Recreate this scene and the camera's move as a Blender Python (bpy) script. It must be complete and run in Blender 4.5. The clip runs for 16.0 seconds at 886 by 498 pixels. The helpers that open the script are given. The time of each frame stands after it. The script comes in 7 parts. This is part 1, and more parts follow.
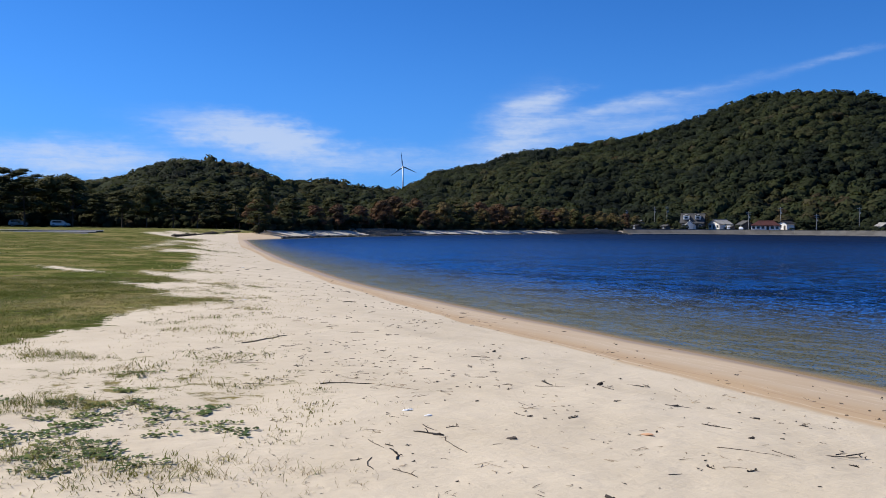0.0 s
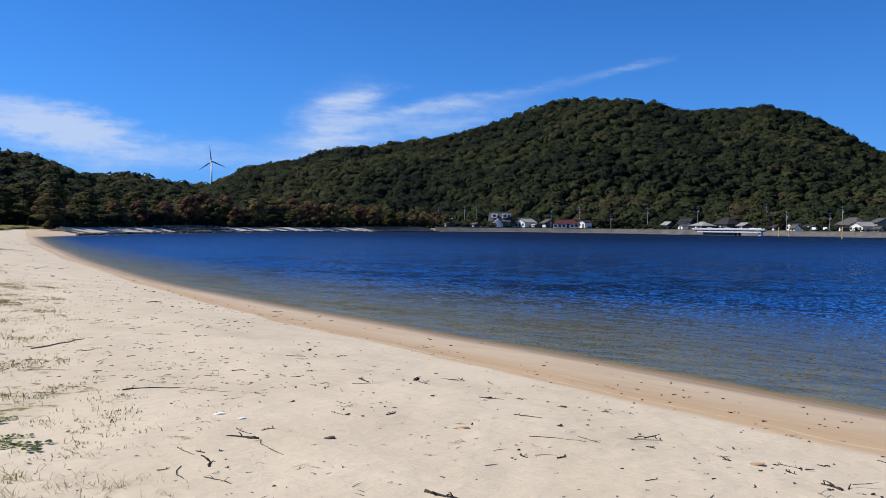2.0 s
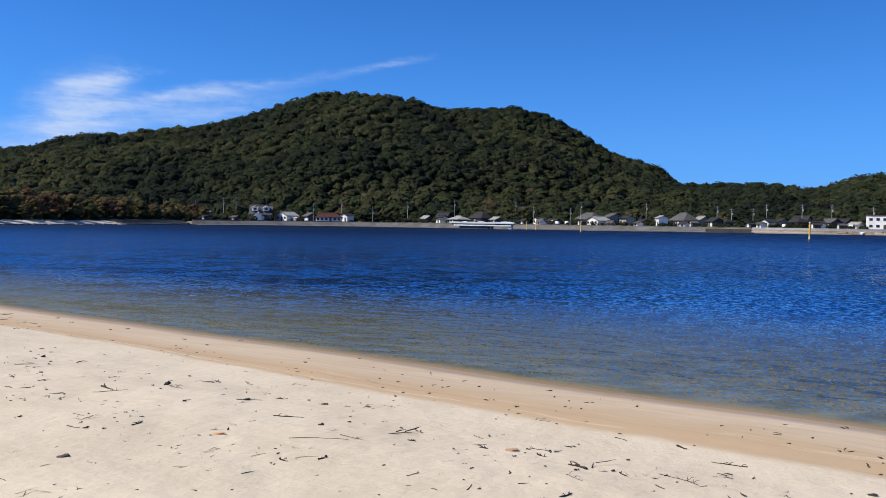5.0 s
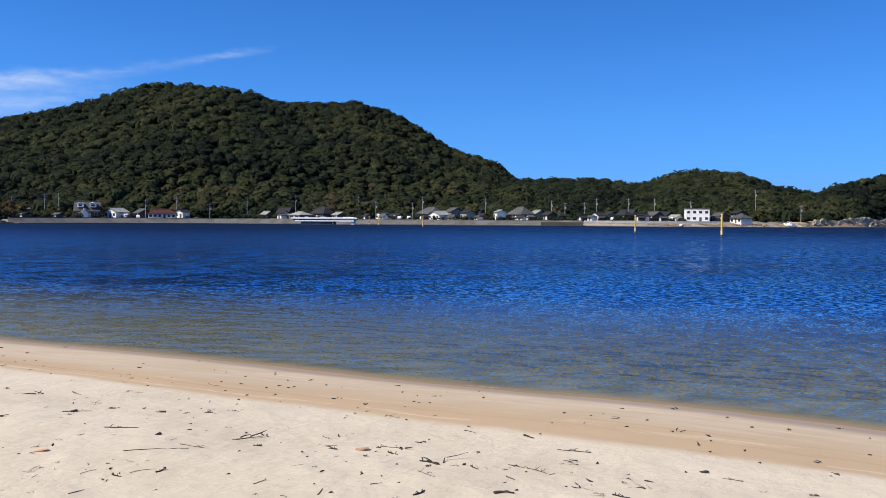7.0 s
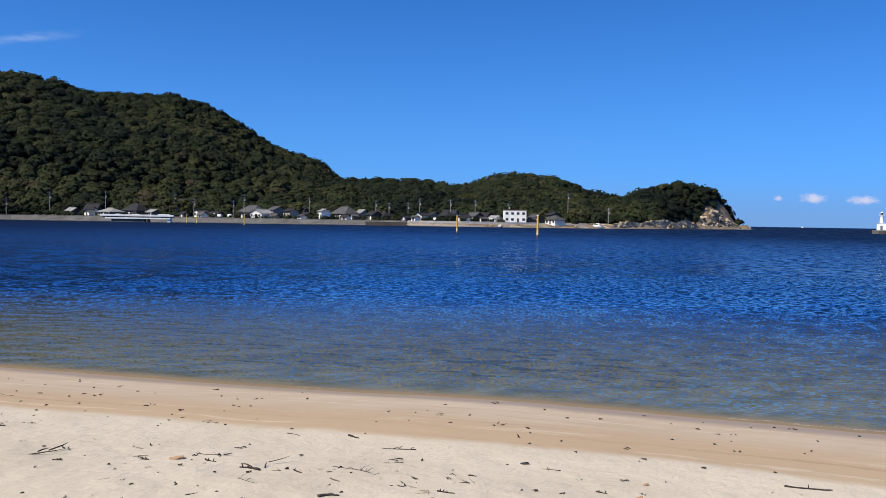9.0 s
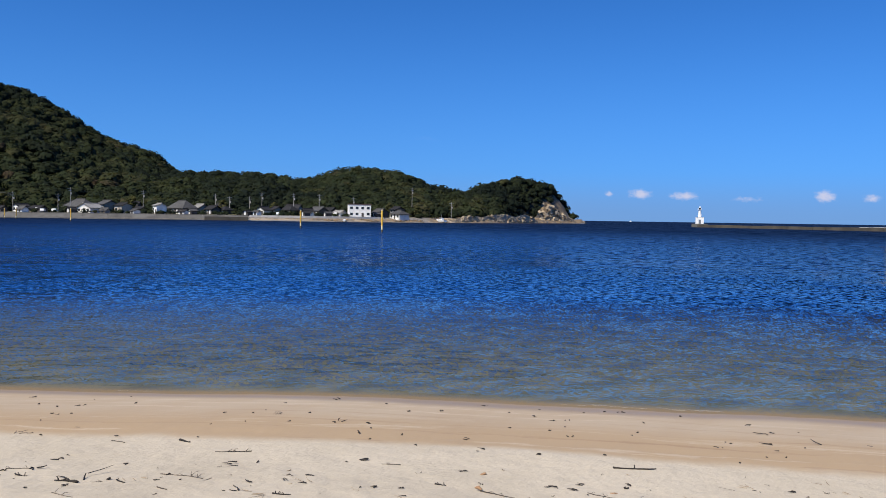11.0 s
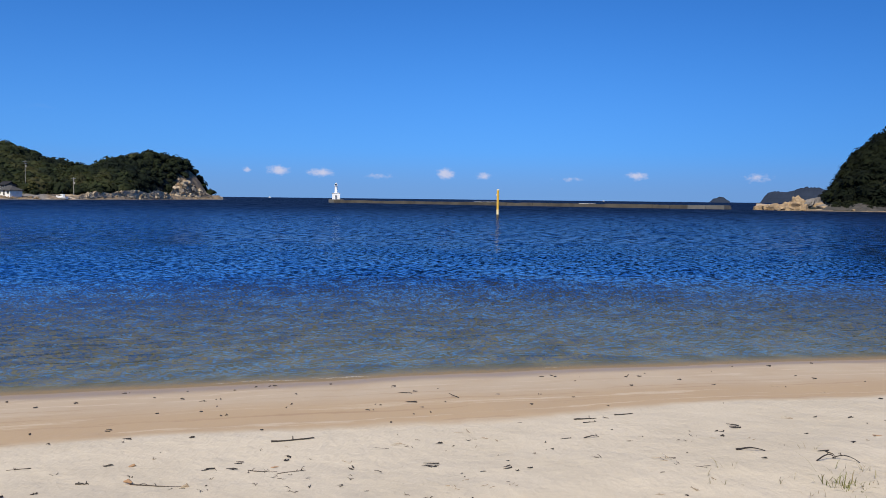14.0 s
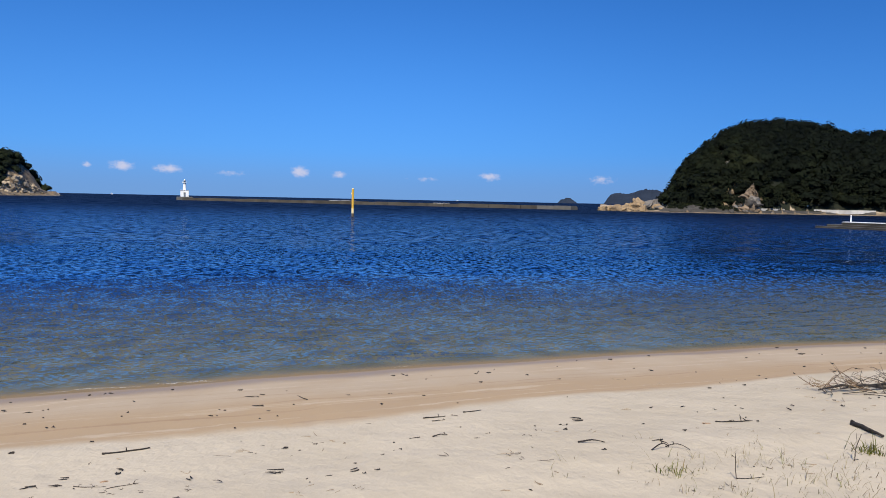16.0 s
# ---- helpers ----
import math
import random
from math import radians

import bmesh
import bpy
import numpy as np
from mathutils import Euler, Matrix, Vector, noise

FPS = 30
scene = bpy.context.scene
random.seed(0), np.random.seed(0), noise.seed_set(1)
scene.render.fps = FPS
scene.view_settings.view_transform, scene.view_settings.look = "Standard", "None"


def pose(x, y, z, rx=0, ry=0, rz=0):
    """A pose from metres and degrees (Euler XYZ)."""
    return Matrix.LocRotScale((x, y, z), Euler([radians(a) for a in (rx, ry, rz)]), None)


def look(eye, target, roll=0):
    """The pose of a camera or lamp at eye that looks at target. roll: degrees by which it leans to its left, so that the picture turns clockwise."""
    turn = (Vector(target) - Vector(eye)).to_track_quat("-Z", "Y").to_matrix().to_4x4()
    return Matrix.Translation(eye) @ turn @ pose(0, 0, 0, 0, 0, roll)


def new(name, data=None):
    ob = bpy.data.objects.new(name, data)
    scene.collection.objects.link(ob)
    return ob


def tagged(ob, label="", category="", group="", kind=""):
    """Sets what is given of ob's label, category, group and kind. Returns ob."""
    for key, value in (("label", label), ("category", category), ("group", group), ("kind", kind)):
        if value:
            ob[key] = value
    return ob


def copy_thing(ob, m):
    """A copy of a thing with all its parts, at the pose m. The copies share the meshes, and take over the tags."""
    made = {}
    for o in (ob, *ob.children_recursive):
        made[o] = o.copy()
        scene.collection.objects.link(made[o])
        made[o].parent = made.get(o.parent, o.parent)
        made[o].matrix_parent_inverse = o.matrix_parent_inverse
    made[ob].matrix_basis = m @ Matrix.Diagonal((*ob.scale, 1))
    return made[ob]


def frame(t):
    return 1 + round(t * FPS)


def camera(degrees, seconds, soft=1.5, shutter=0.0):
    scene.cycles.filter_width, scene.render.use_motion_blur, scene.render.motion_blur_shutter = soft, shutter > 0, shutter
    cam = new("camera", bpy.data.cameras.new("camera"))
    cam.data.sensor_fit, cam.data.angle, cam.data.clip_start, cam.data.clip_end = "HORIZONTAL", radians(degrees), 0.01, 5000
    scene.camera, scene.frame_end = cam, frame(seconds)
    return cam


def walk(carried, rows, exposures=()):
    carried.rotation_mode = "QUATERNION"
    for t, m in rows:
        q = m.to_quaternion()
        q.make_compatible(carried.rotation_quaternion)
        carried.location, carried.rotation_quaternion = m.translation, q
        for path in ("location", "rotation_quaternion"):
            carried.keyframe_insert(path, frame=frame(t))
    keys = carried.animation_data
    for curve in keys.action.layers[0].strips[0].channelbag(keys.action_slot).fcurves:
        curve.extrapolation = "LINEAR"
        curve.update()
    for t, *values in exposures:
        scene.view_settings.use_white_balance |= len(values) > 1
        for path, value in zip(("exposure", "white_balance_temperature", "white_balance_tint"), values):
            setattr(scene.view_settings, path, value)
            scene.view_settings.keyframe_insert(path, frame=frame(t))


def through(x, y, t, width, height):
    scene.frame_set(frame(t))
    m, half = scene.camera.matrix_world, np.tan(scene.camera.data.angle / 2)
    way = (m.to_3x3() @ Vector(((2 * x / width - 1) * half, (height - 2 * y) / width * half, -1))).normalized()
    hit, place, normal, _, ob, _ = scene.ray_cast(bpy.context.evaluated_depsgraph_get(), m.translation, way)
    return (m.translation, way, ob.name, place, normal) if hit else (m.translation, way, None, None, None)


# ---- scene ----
# camera and its walk: seconds, x, y, z, yaw, pitch, roll
cam = camera(55.93, 16.0, soft=0.9)
ROWS = [
    (0, -0.158, -0.317, 2.339, 0.00, -1.49, -0.46),
    (0.5, -0.167, -0.289, 2.334, -2.92, -1.50, -0.51),
    (1, -0.174, -0.276, 2.337, -6.54, -1.55, -0.48),
    (1.5, -0.179, -0.265, 2.334, -9.79, -1.57, -0.59),
    (2, -0.181, -0.233, 2.327, -12.74, -1.54, -0.71),
    (2.5, -0.182, -0.218, 2.326, -15.97, -1.51, -0.81),
    (3, -0.178, -0.206, 2.320, -19.46, -1.47, -0.95),
    (3.5, -0.174, -0.204, 2.325, -23.36, -1.49, -1.01),
    (6, -0.066, 0.019, 2.332, -32.76, -1.95, -0.46),
    (6.5, -0.074, 0.034, 2.332, -36.26, -1.99, -0.27),
    (7, -0.059, 0.052, 2.329, -39.71, -2.00, -0.37),
    (7.5, -0.076, 0.032, 2.338, -42.71, -2.00, -0.51),
    (8, -0.057, 0.066, 2.332, -45.20, -1.99, -0.63),
    (8.5, -0.030, 0.104, 2.323, -48.02, -1.96, -0.80),
    (9, 0.008, 0.127, 2.307, -51.72, -1.90, -0.91),
    (11.5, 0.149, 0.138, 2.287, -66.90, -2.34, -0.56),
    (12, 0.186, 0.174, 2.270, -72.79, -2.69, -0.32),
    (12.5, 0.192, 0.219, 2.263, -77.49, -3.11, -0.53),
    (13, 0.173, 0.252, 2.258, -81.26, -3.44, -0.36),
    (13.5, 0.186, 0.257, 2.256, -84.04, -3.43, -0.48),
    (14, 0.210, 0.257, 2.251, -86.74, -3.44, -0.64),
    (14.5, 0.205, 0.257, 2.253, -88.86, -3.42, -0.82),
    (15, 0.208, 0.244, 2.254, -91.50, -3.41, -1.04),
    (15.5, 0.256, 0.228, 2.246, -94.10, -3.39, -1.18),
    (16, 0.300, 0.202, 2.242, -96.62, -3.35, -1.15),
]
walk(cam, [(t, pose(x, y, z, 90 + p, r, w)) for t, x, y, z, w, p, r in ROWS],
     exposures=[(0, 0.20), (3.0, 0.24), (7.5, 0.38), (8.4, 0.36), (9.0, 0.26), (13.5, 0.12), (16, 0.12)])

# ---- world, sun, exposure ----
SUN_AZ, SUN_EL = -74.0, 47.0          # degrees from the y axis towards +x, and above the horizon


class Nodes:
    """Short hand for node trees."""

    def __init__(self, tree):
        self.tree = tree
        tree.nodes.clear()

    def add(self, kind, values=None, **settings):
        node = self.tree.nodes.new(kind)
        if "operation" in settings:
            node.operation = settings["operation"]
        if "data_type" in settings:
            node.data_type = settings["data_type"]
        if "blend_type" in settings:
            node.blend_type = settings["blend_type"]
        if "attribute_name" in settings:
            node.attribute_name = settings["attribute_name"]
        if "clamp" in settings:
            node.use_clamp = settings["clamp"]
        for key, value in (values or {}).items():
            self.put(node.inputs[key], value)
        return node

    def put(self, socket, value):
        if isinstance(value, bpy.types.NodeSocket):
            self.tree.links.new(value, socket)
        else:
            socket.default_value = value

    def math(self, op, a, b=0.0, c=0.0, clamp=False):
        return self.add("ShaderNodeMath", {0: a, 1: b, 2: c}, operation=op, clamp=clamp).outputs[0]

    def noise(self, vector, scale, detail=3.0, rough=0.55, distortion=0.0):
        n = self.add("ShaderNodeTexNoise", {"Scale": scale, "Detail": detail, "Roughness": rough, "Distortion": distortion})
        if vector is not None:
            self.put(n.inputs["Vector"], vector)
        return n.outputs["Fac"]

    def scaled(self, vector, sx, sy, sz, rot=0.0):
        m = self.add("ShaderNodeMapping", {"Vector": vector, "Scale": (sx, sy, sz), "Rotation": (0, 0, rot)})
        return m.outputs[0]

    def across(self, vector, run, crest, bearing):
        """Coordinates along and across a bearing, scaled apart: long crests that face that way."""
        m = self.add("ShaderNodeMapping", {"Vector": vector, "Rotation": (0, 0, radians(bearing - 90))})
        return self.scaled(m.outputs[0], run, crest, 0.0)

    def step(self, value, low, high, to0=0.0, to1=1.0):
        r = self.add("ShaderNodeMapRange", {"Value": value, "From Min": low, "From Max": high, "To Min": to0, "To Max": to1})
        r.interpolation_type = "SMOOTHSTEP"
        return r.outputs[0]

    def mix(self, fac, a, b, blend="MIX"):
        m = self.add("ShaderNodeMix", data_type="RGBA", blend_type=blend)
        self.put(m.inputs[0], fac)
        self.put(m.inputs[6], a)
        self.put(m.inputs[7], b)
        return m.outputs[2]


def make_world():
    world = bpy.data.worlds.new("sky")
    scene.world = world
    world.use_nodes = True
    n = Nodes(world.node_tree)
    sky = n.add("ShaderNodeTexSky")
    sky.sky_type, sky.sun_disc = "NISHITA", False
    sky.sun_elevation, sky.sun_rotation = radians(SUN_EL), radians(SUN_AZ)
    sky.air_density, sky.dust_density, sky.ozone_density, sky.altitude = 1.0, 0.3, 2.5, 0
    # the clear upper blue reaches down close to the horizon
    way = n.add("ShaderNodeTexCoord").outputs["Generated"]
    part = n.add("ShaderNodeSeparateXYZ", {0: way}).outputs
    lifted = n.math("ADD", n.math("MULTIPLY", n.math("ABSOLUTE", part[2]), 0.86), 0.13)
    n.put(sky.inputs["Vector"], n.add("ShaderNodeCombineXYZ", {0: part[0], 1: part[1], 2: lifted}).outputs[0])
    deep = n.add("ShaderNodeHueSaturation", {"Hue": 0.503, "Saturation": 1.2, "Value": 1.0, "Fac": 1.0, "Color": sky.outputs[0]}).outputs[0]
    deep = n.mix(1.0, deep, (0.36, 0.93, 1.54, 1), "MULTIPLY")
    az = n.math("MULTIPLY", n.math("ARCTAN2", part[0], part[1]), 180 / math.pi)
    el = n.math("MULTIPLY", n.math("ARCSINE", part[2]), 180 / math.pi)
    plan = n.add("ShaderNodeCombineXYZ", {0: az, 1: el, 2: 0.0}).outputs[0]
    deep = n.mix(n.math("MULTIPLY", n.math("EXPONENT", n.math("MULTIPLY", n.math("ABSOLUTE", el), -0.16)), 0.66), deep, (1.5, 3.3, 6.2, 1))
    deep = n.mix(n.step(el, 3.0, 20.0, 0.0, 0.20), deep, (0, 0, 0, 1))
    deep = n.mix(n.step(az, 88.0, 124.0, 0.0, 0.22), deep, (0.0, 0.4, 2.0, 1))
    # slow drift of the cloud edges
    bend = n.noise(n.scaled(plan, 0.25, 0.6, 1), 1.0, 4.0, 0.6)
    az_w = n.math("ADD", az, n.math("MULTIPLY", n.math("SUBTRACT", bend, 0.5), 6.0))
    el_w = n.math("ADD", el, n.math("MULTIPLY", n.math("SUBTRACT", bend, 0.5), 2.2))

    def blob(a, e, wide, high, tilt, power, warp=True):
        c, s = math.cos(radians(tilt)), math.sin(radians(tilt))
        da = n.math("SUBTRACT", az_w if warp else az, a)
        de = n.math("SUBTRACT", el_w if warp else el, e)
        u = n.math("DIVIDE", n.math("ADD", n.math("MULTIPLY", da, c), n.math("MULTIPLY", de, s)), wide)
        v = n.math("DIVIDE", n.math("SUBTRACT", n.math("MULTIPLY", de, c), n.math("MULTIPLY", da, s)), high)
        q = n.math("ADD", n.math("MULTIPLY", u, u), n.math("MULTIPLY", v, v))
        return n.math("MULTIPLY", n.math("EXPONENT", n.math("MULTIPLY", q, -1.0)), power)

    thin = None
    for a, e, wide, high, tilt, power in (
            (-13.5, 6.3, 6.5, 1.15, -6, 1.0), (-10.5, 5.0, 4.5, 1.6, -12, 0.9), (-24.0, 4.0, 7.5, 1.4, 0, 1.25), (-2.5, 4.4, 5.0, 1.2, 0, 0.6),
            (5.0, 6.5, 3.8, 2.3, 35, 1.1), (6.8, 8.7, 2.4, 0.45, 12, 0.8), (11.5, 8.1, 4.2, 0.5, 12, 0.75), (18.5, 9.3, 6.0, 0.5, 11, 0.42),
            (25.8, 10.75, 3.2, 0.26, 11, 0.55), (12.5, 6.9, 6.0, 1.0, 12, 0.75), (61.0, 5.3, 1.5, 0.22, 0, 0.25)):
        one = blob(a, e, wide, high, tilt, power)
        thin = one if thin is None else n.math("ADD", thin, one)
    streak = n.noise(n.scaled(plan, 0.22, 1.6, 1, radians(-9)), 1.0, 6.0, 0.62, 0.4)
    fine = n.noise(n.scaled(plan, 1.1, 2.6, 1, radians(-25)), 1.0, 5.0, 0.6, 0.5)
    veil = n.math("MULTIPLY", thin, n.math("ADD", n.math("MULTIPLY", streak, 1.1), n.math("MULTIPLY", fine, 0.5)))
    veil = n.step(veil, 0.08, 1.25, 0.0, 0.78)
    # small heaped clouds low over the sea
    heap = None
    for a, e, wide, high, power in ((73.5, 1.8, 0.35, 0.26, 0.85), (75.6, 1.8, 0.85, 0.40, 1.05), (78.4, 1.7, 1.0, 0.34, 1.05),
                                    (82.3, 1.5, 1.2, 0.28, 0.72), (86.9, 1.7, 0.75, 0.42, 1.1), (89.5, 1.6, 0.6, 0.30, 0.95),
                                    (95.4, 1.4, 1.5, 0.25, 0.6), (99.8, 1.65, 0.95, 0.34, 0.92), (107.3, 1.55, 1.1, 0.42, 0.75)):
        one = blob(a, e, wide, high, 0, power, False)
        heap = one if heap is None else n.math("ADD", heap, one)
    puff = n.noise(n.scaled(plan, 2.0, 3.2, 1), 1.0, 5.0, 0.65)
    heap = n.step(n.math("ADD", heap, n.math("MULTIPLY", n.math("SUBTRACT", puff, 0.5), 1.3)), 0.36, 1.15, 0.0, 0.72)
    # a faint dusky bank under them
    bank = n.math("MULTIPLY", n.step(el, 3.6, 0.2), 0.5)
    colour = n.mix(bank, deep, (1.75, 2.7, 5.0, 1))
    colour = n.mix(veil, colour, (5.0, 5.9, 7.6, 1))
    colour = n.mix(heap, colour, (6.6, 6.3, 7.3, 1))
    back = n.add("ShaderNodeBackground", {"Color": colour, "Strength": 0.1})
    out = n.add("ShaderNodeOutputWorld")
    n.put(out.inputs[0], back.outputs[0])


make_world()
sun_dir = Vector((math.sin(radians(SUN_AZ)) * math.cos(radians(SUN_EL)), math.cos(radians(SUN_AZ)) * math.cos(radians(SUN_EL)), math.sin(radians(SUN_EL))))
sun = new("sun", bpy.data.lights.new("sun", "SUN"))
sun.data.energy, sun.data.angle, sun.data.color = 5.0, radians(0.53), (1.0, 0.925, 0.80)
sun.matrix_world = look(sun_dir * 100, (0, 0, 0))

# ---- materials ----
def surface(name, build):
    """A material whose build(n) returns the shader's output socket."""
    m = bpy.data.materials.new(name)
    m.use_nodes = True
    n = Nodes(m.node_tree)
    shader = build(n)
    out = n.add("ShaderNodeOutputMaterial")
    n.put(out.inputs[0], shader)
    return m


def principled(n, colour, rough=0.8, normal=None, metal=0.0, spec=0.4):
    p = n.add("ShaderNodeBsdfPrincipled", {"Base Color": colour, "Roughness": rough, "Metallic": metal, "Specular IOR Level": spec})
    if normal is not None:
        n.put(p.inputs["Normal"], normal)
    return p.outputs[0]


def bump(n, height, distance, strength=1.0):
    return n.add("ShaderNodeBump", {"Height": height, "Distance": distance, "Strength": strength}).outputs[0]


def where(n):
    return n.add("ShaderNodeNewGeometry").outputs["Position"]


def attribute(n, name):
    return n.add("ShaderNodeAttribute", attribute_name=name).outputs["Fac"]


def worn(name, colour, other, scale=2.0, rough=0.7, relief=0.004, fine=30.0, metal=0.0, spec=0.4, amount=1.0):
    """Paint, plaster, timber, concrete: two tones at two scales, with fine relief."""
    def build(n):
        at = n.add("ShaderNodeTexCoord").outputs["Object"]
        big, small = n.noise(at, scale, 4.0), n.noise(at, fine, 3.0)
        rnd = n.add("ShaderNodeObjectInfo").outputs["Random"]
        f = n.math("ADD", n.step(big, 0.35, 0.7, 0.0, 0.75 * amount), n.math("MULTIPLY", n.math("SUBTRACT", small, 0.5), 0.5 * amount), clamp=True)
        c = n.mix(f, (*colour, 1), (*other, 1))
        c = n.add("ShaderNodeHueSaturation", {"Hue": 0.5, "Saturation": 1.0, "Value": n.step(rnd, 0, 1, 0.88, 1.1), "Fac": 1.0, "Color": c}).outputs[0]
        return principled(n, c, rough, bump(n, small, relief), metal, spec)
    return surface(name, build)


def ground_surface(n):
    at = where(n)
    shore, green, wet = attribute(n, "shore"), attribute(n, "green"), attribute(n, "wet")
    grain = n.noise(at, 260.0, 2.0, 0.7)
    speck = n.noise(at, 38.0, 4.0, 0.7)
    patch = n.noise(at, 0.8, 5.0, 0.6)
    # wind ripples a hand apart that come and go, over scuffs and old footmarks
    bent = n.add("ShaderNodeVectorMath", {0: at, 1: n.add("ShaderNodeCombineXYZ", {0: n.math("MULTIPLY", n.noise(at, 1.1, 3.0), 0.35), 1: 0.0, 2: 0.0}).outputs[0]}, operation="ADD").outputs[0]
    ripple = n.noise(n.scaled(bent, 4.6, 10.5, 1, 0.75), 1.0, 2.0, 0.5)
    drifted = n.step(n.noise(at, 0.55, 3.0), 0.40, 0.62)
    scuff = n.noise(n.scaled(at, 4.2, 5.4, 1, 0.3), 1.0, 3.0, 0.6)
    dry = n.mix(n.step(patch, 0.3, 0.72), (0.585, 0.500, 0.368, 1), (0.505, 0.427, 0.307, 1))
    dry = n.mix(n.step(speck, 0.66, 0.76, 0.0, 0.35), dry, (0.26, 0.205, 0.14, 1))
    dry = n.mix(n.math("MULTIPLY", n.step(grain, 0.35, 0.7), 0.22), dry, (0.37, 0.30, 0.21, 1))
    # damp foreshore: tan below the dry sand, paler and smoother towards the water, with tide lines
    line_noise = n.math("SUBTRACT", n.noise(n.scaled(at, 0.5, 0.5, 1), 1.0, 5.0, 0.6), 0.5)
    edge = n.math("ADD", shore, n.math("MULTIPLY", line_noise, 0.7))
    rim = n.math("ADD", wet, n.math("MULTIPLY", line_noise, 0.8))
    damp_c = n.mix(n.step(rim, 0.9, 2.3), (0.450, 0.318, 0.180, 1), (0.485, 0.378, 0.252, 1))
    damp_c = n.mix(n.step(n.noise(n.scaled(at, 0.45, 1.1, 1, 0.3), 1.0, 4.0), 0.35, 0.7, 0.0, 0.5), damp_c, (0.415, 0.295, 0.175, 1))
    lines = n.noise(n.add("ShaderNodeCombineXYZ", {0: n.math("MULTIPLY", rim, 2.6), 1: n.noise(at, 0.16, 3.0), 2: n.noise(at, 0.9, 3.0)}).outputs[0], 1.7, 5.0, 0.65)
    damp_c = n.mix(n.math("MULTIPLY", n.step(lines, 0.55, 0.68, 0.0, 0.55), n.step(rim, 3.2, 2.0)), damp_c, (0.33, 0.205, 0.11, 1))
    damp_c = n.mix(n.step(lines, 0.43, 0.33, 0.0, 0.55), damp_c, (0.60, 0.49, 0.345, 1))
    damp = n.step(rim, -0.22, 0.16)
    soaked = n.step(edge, 0.80, 0.22)
    sand = n.mix(damp, dry, damp_c)
    sand = n.mix(soaked, sand, (0.315, 0.235, 0.160, 1))
    # sea bed: ribbed pale sand, with weed further out
    bed = n.mix(n.step(n.noise(n.scaled(at, 0.8, 1.6, 1, 0.4), 1.0, 4.0), 0.35, 0.65), (0.225, 0.210, 0.155, 1), (0.130, 0.130, 0.102, 1))
    sand = n.mix(n.step(shore, 0.0, -0.8), sand, bed)
    # golden line of the thin water lens at the edge, put into the sand
    sand = n.mix(n.math("MULTIPLY", n.step(shore, -0.42, -0.12), n.step(edge, 0.25, -0.05)), sand, (0.36, 0.25, 0.14, 1))
    # turf, and the soil of the wooded slopes
    turf = n.mix(n.step(n.noise(at, 9.0, 4.0, 0.7), 0.38, 0.62), (0.040, 0.056, 0.014, 1), (0.135, 0.148, 0.040, 1))
    turf = n.mix(n.step(n.noise(at, 1.5, 5.0, 0.65), 0.44, 0.58, 0.0, 0.85), turf, (0.045, 0.056, 0.016, 1))
    turf = n.mix(n.step(n.noise(at, 0.42, 5.0, 0.65), 0.45, 0.62, 0.0, 0.8), turf, (0.27, 0.215, 0.095, 1))
    turf = n.mix(n.step(n.noise(at, 0.11, 4.0), 0.42, 0.62, 0.0, 0.4), turf, (0.060, 0.070, 0.018, 1))
    cover = n.step(n.math("ADD", green, n.math("MULTIPLY", n.math("SUBTRACT", n.noise(at, 3.2, 6.0, 0.72), 0.5), 2.2)), 0.42, 0.66)
    c = n.mix(cover, sand, turf)
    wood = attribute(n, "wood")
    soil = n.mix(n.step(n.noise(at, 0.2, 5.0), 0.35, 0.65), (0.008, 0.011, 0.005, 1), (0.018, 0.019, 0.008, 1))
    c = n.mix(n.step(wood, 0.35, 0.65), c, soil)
    stone = attribute(n, "stone")
    rock = n.mix(n.step(n.noise(at, 0.35, 6.0, 0.65), 0.35, 0.65), (0.24, 0.175, 0.105, 1), (0.10, 0.08, 0.055, 1))
    c = n.mix(n.step(n.math("ADD", stone, n.math("MULTIPLY", n.math("SUBTRACT", n.noise(at, 0.5, 4.0), 0.5), 0.8)), 0.4, 0.6), c, rock)
    shingle = n.mix(n.step(n.noise(at, 0.7, 6.0, 0.7), 0.35, 0.65), (0.30, 0.27, 0.23, 1), (0.135, 0.125, 0.11, 1))
    c = n.mix(attribute(n, "shingle"), c, shingle)
    h = n.math("ADD", n.math("MULTIPLY", n.math("MULTIPLY", ripple, drifted), 0.7), n.math("ADD", n.math("MULTIPLY", speck, 0.16), n.math("MULTIPLY", grain, 0.06)))
    h = n.math("ADD", h, n.math("MULTIPLY", scuff, 1.1))
    rough = n.math("SUBTRACT", 0.95, n.math("ADD", n.math("MULTIPLY", damp, 0.12), n.math("MULTIPLY", soaked, 0.32)))
    relief = n.math("MULTIPLY", n.math("SUBTRACT", 1.0, n.math("MULTIPLY", damp, 0.75)), 0.019)
    b = n.add("ShaderNodeBump", {"Height": h, "Distance": relief, "Strength": 1.0}).outputs[0]
    return principled(n, c, rough, b, 0.0, n.math("MULTIPLY", n.math("SUBTRACT", 1.0, cover), 0.3))


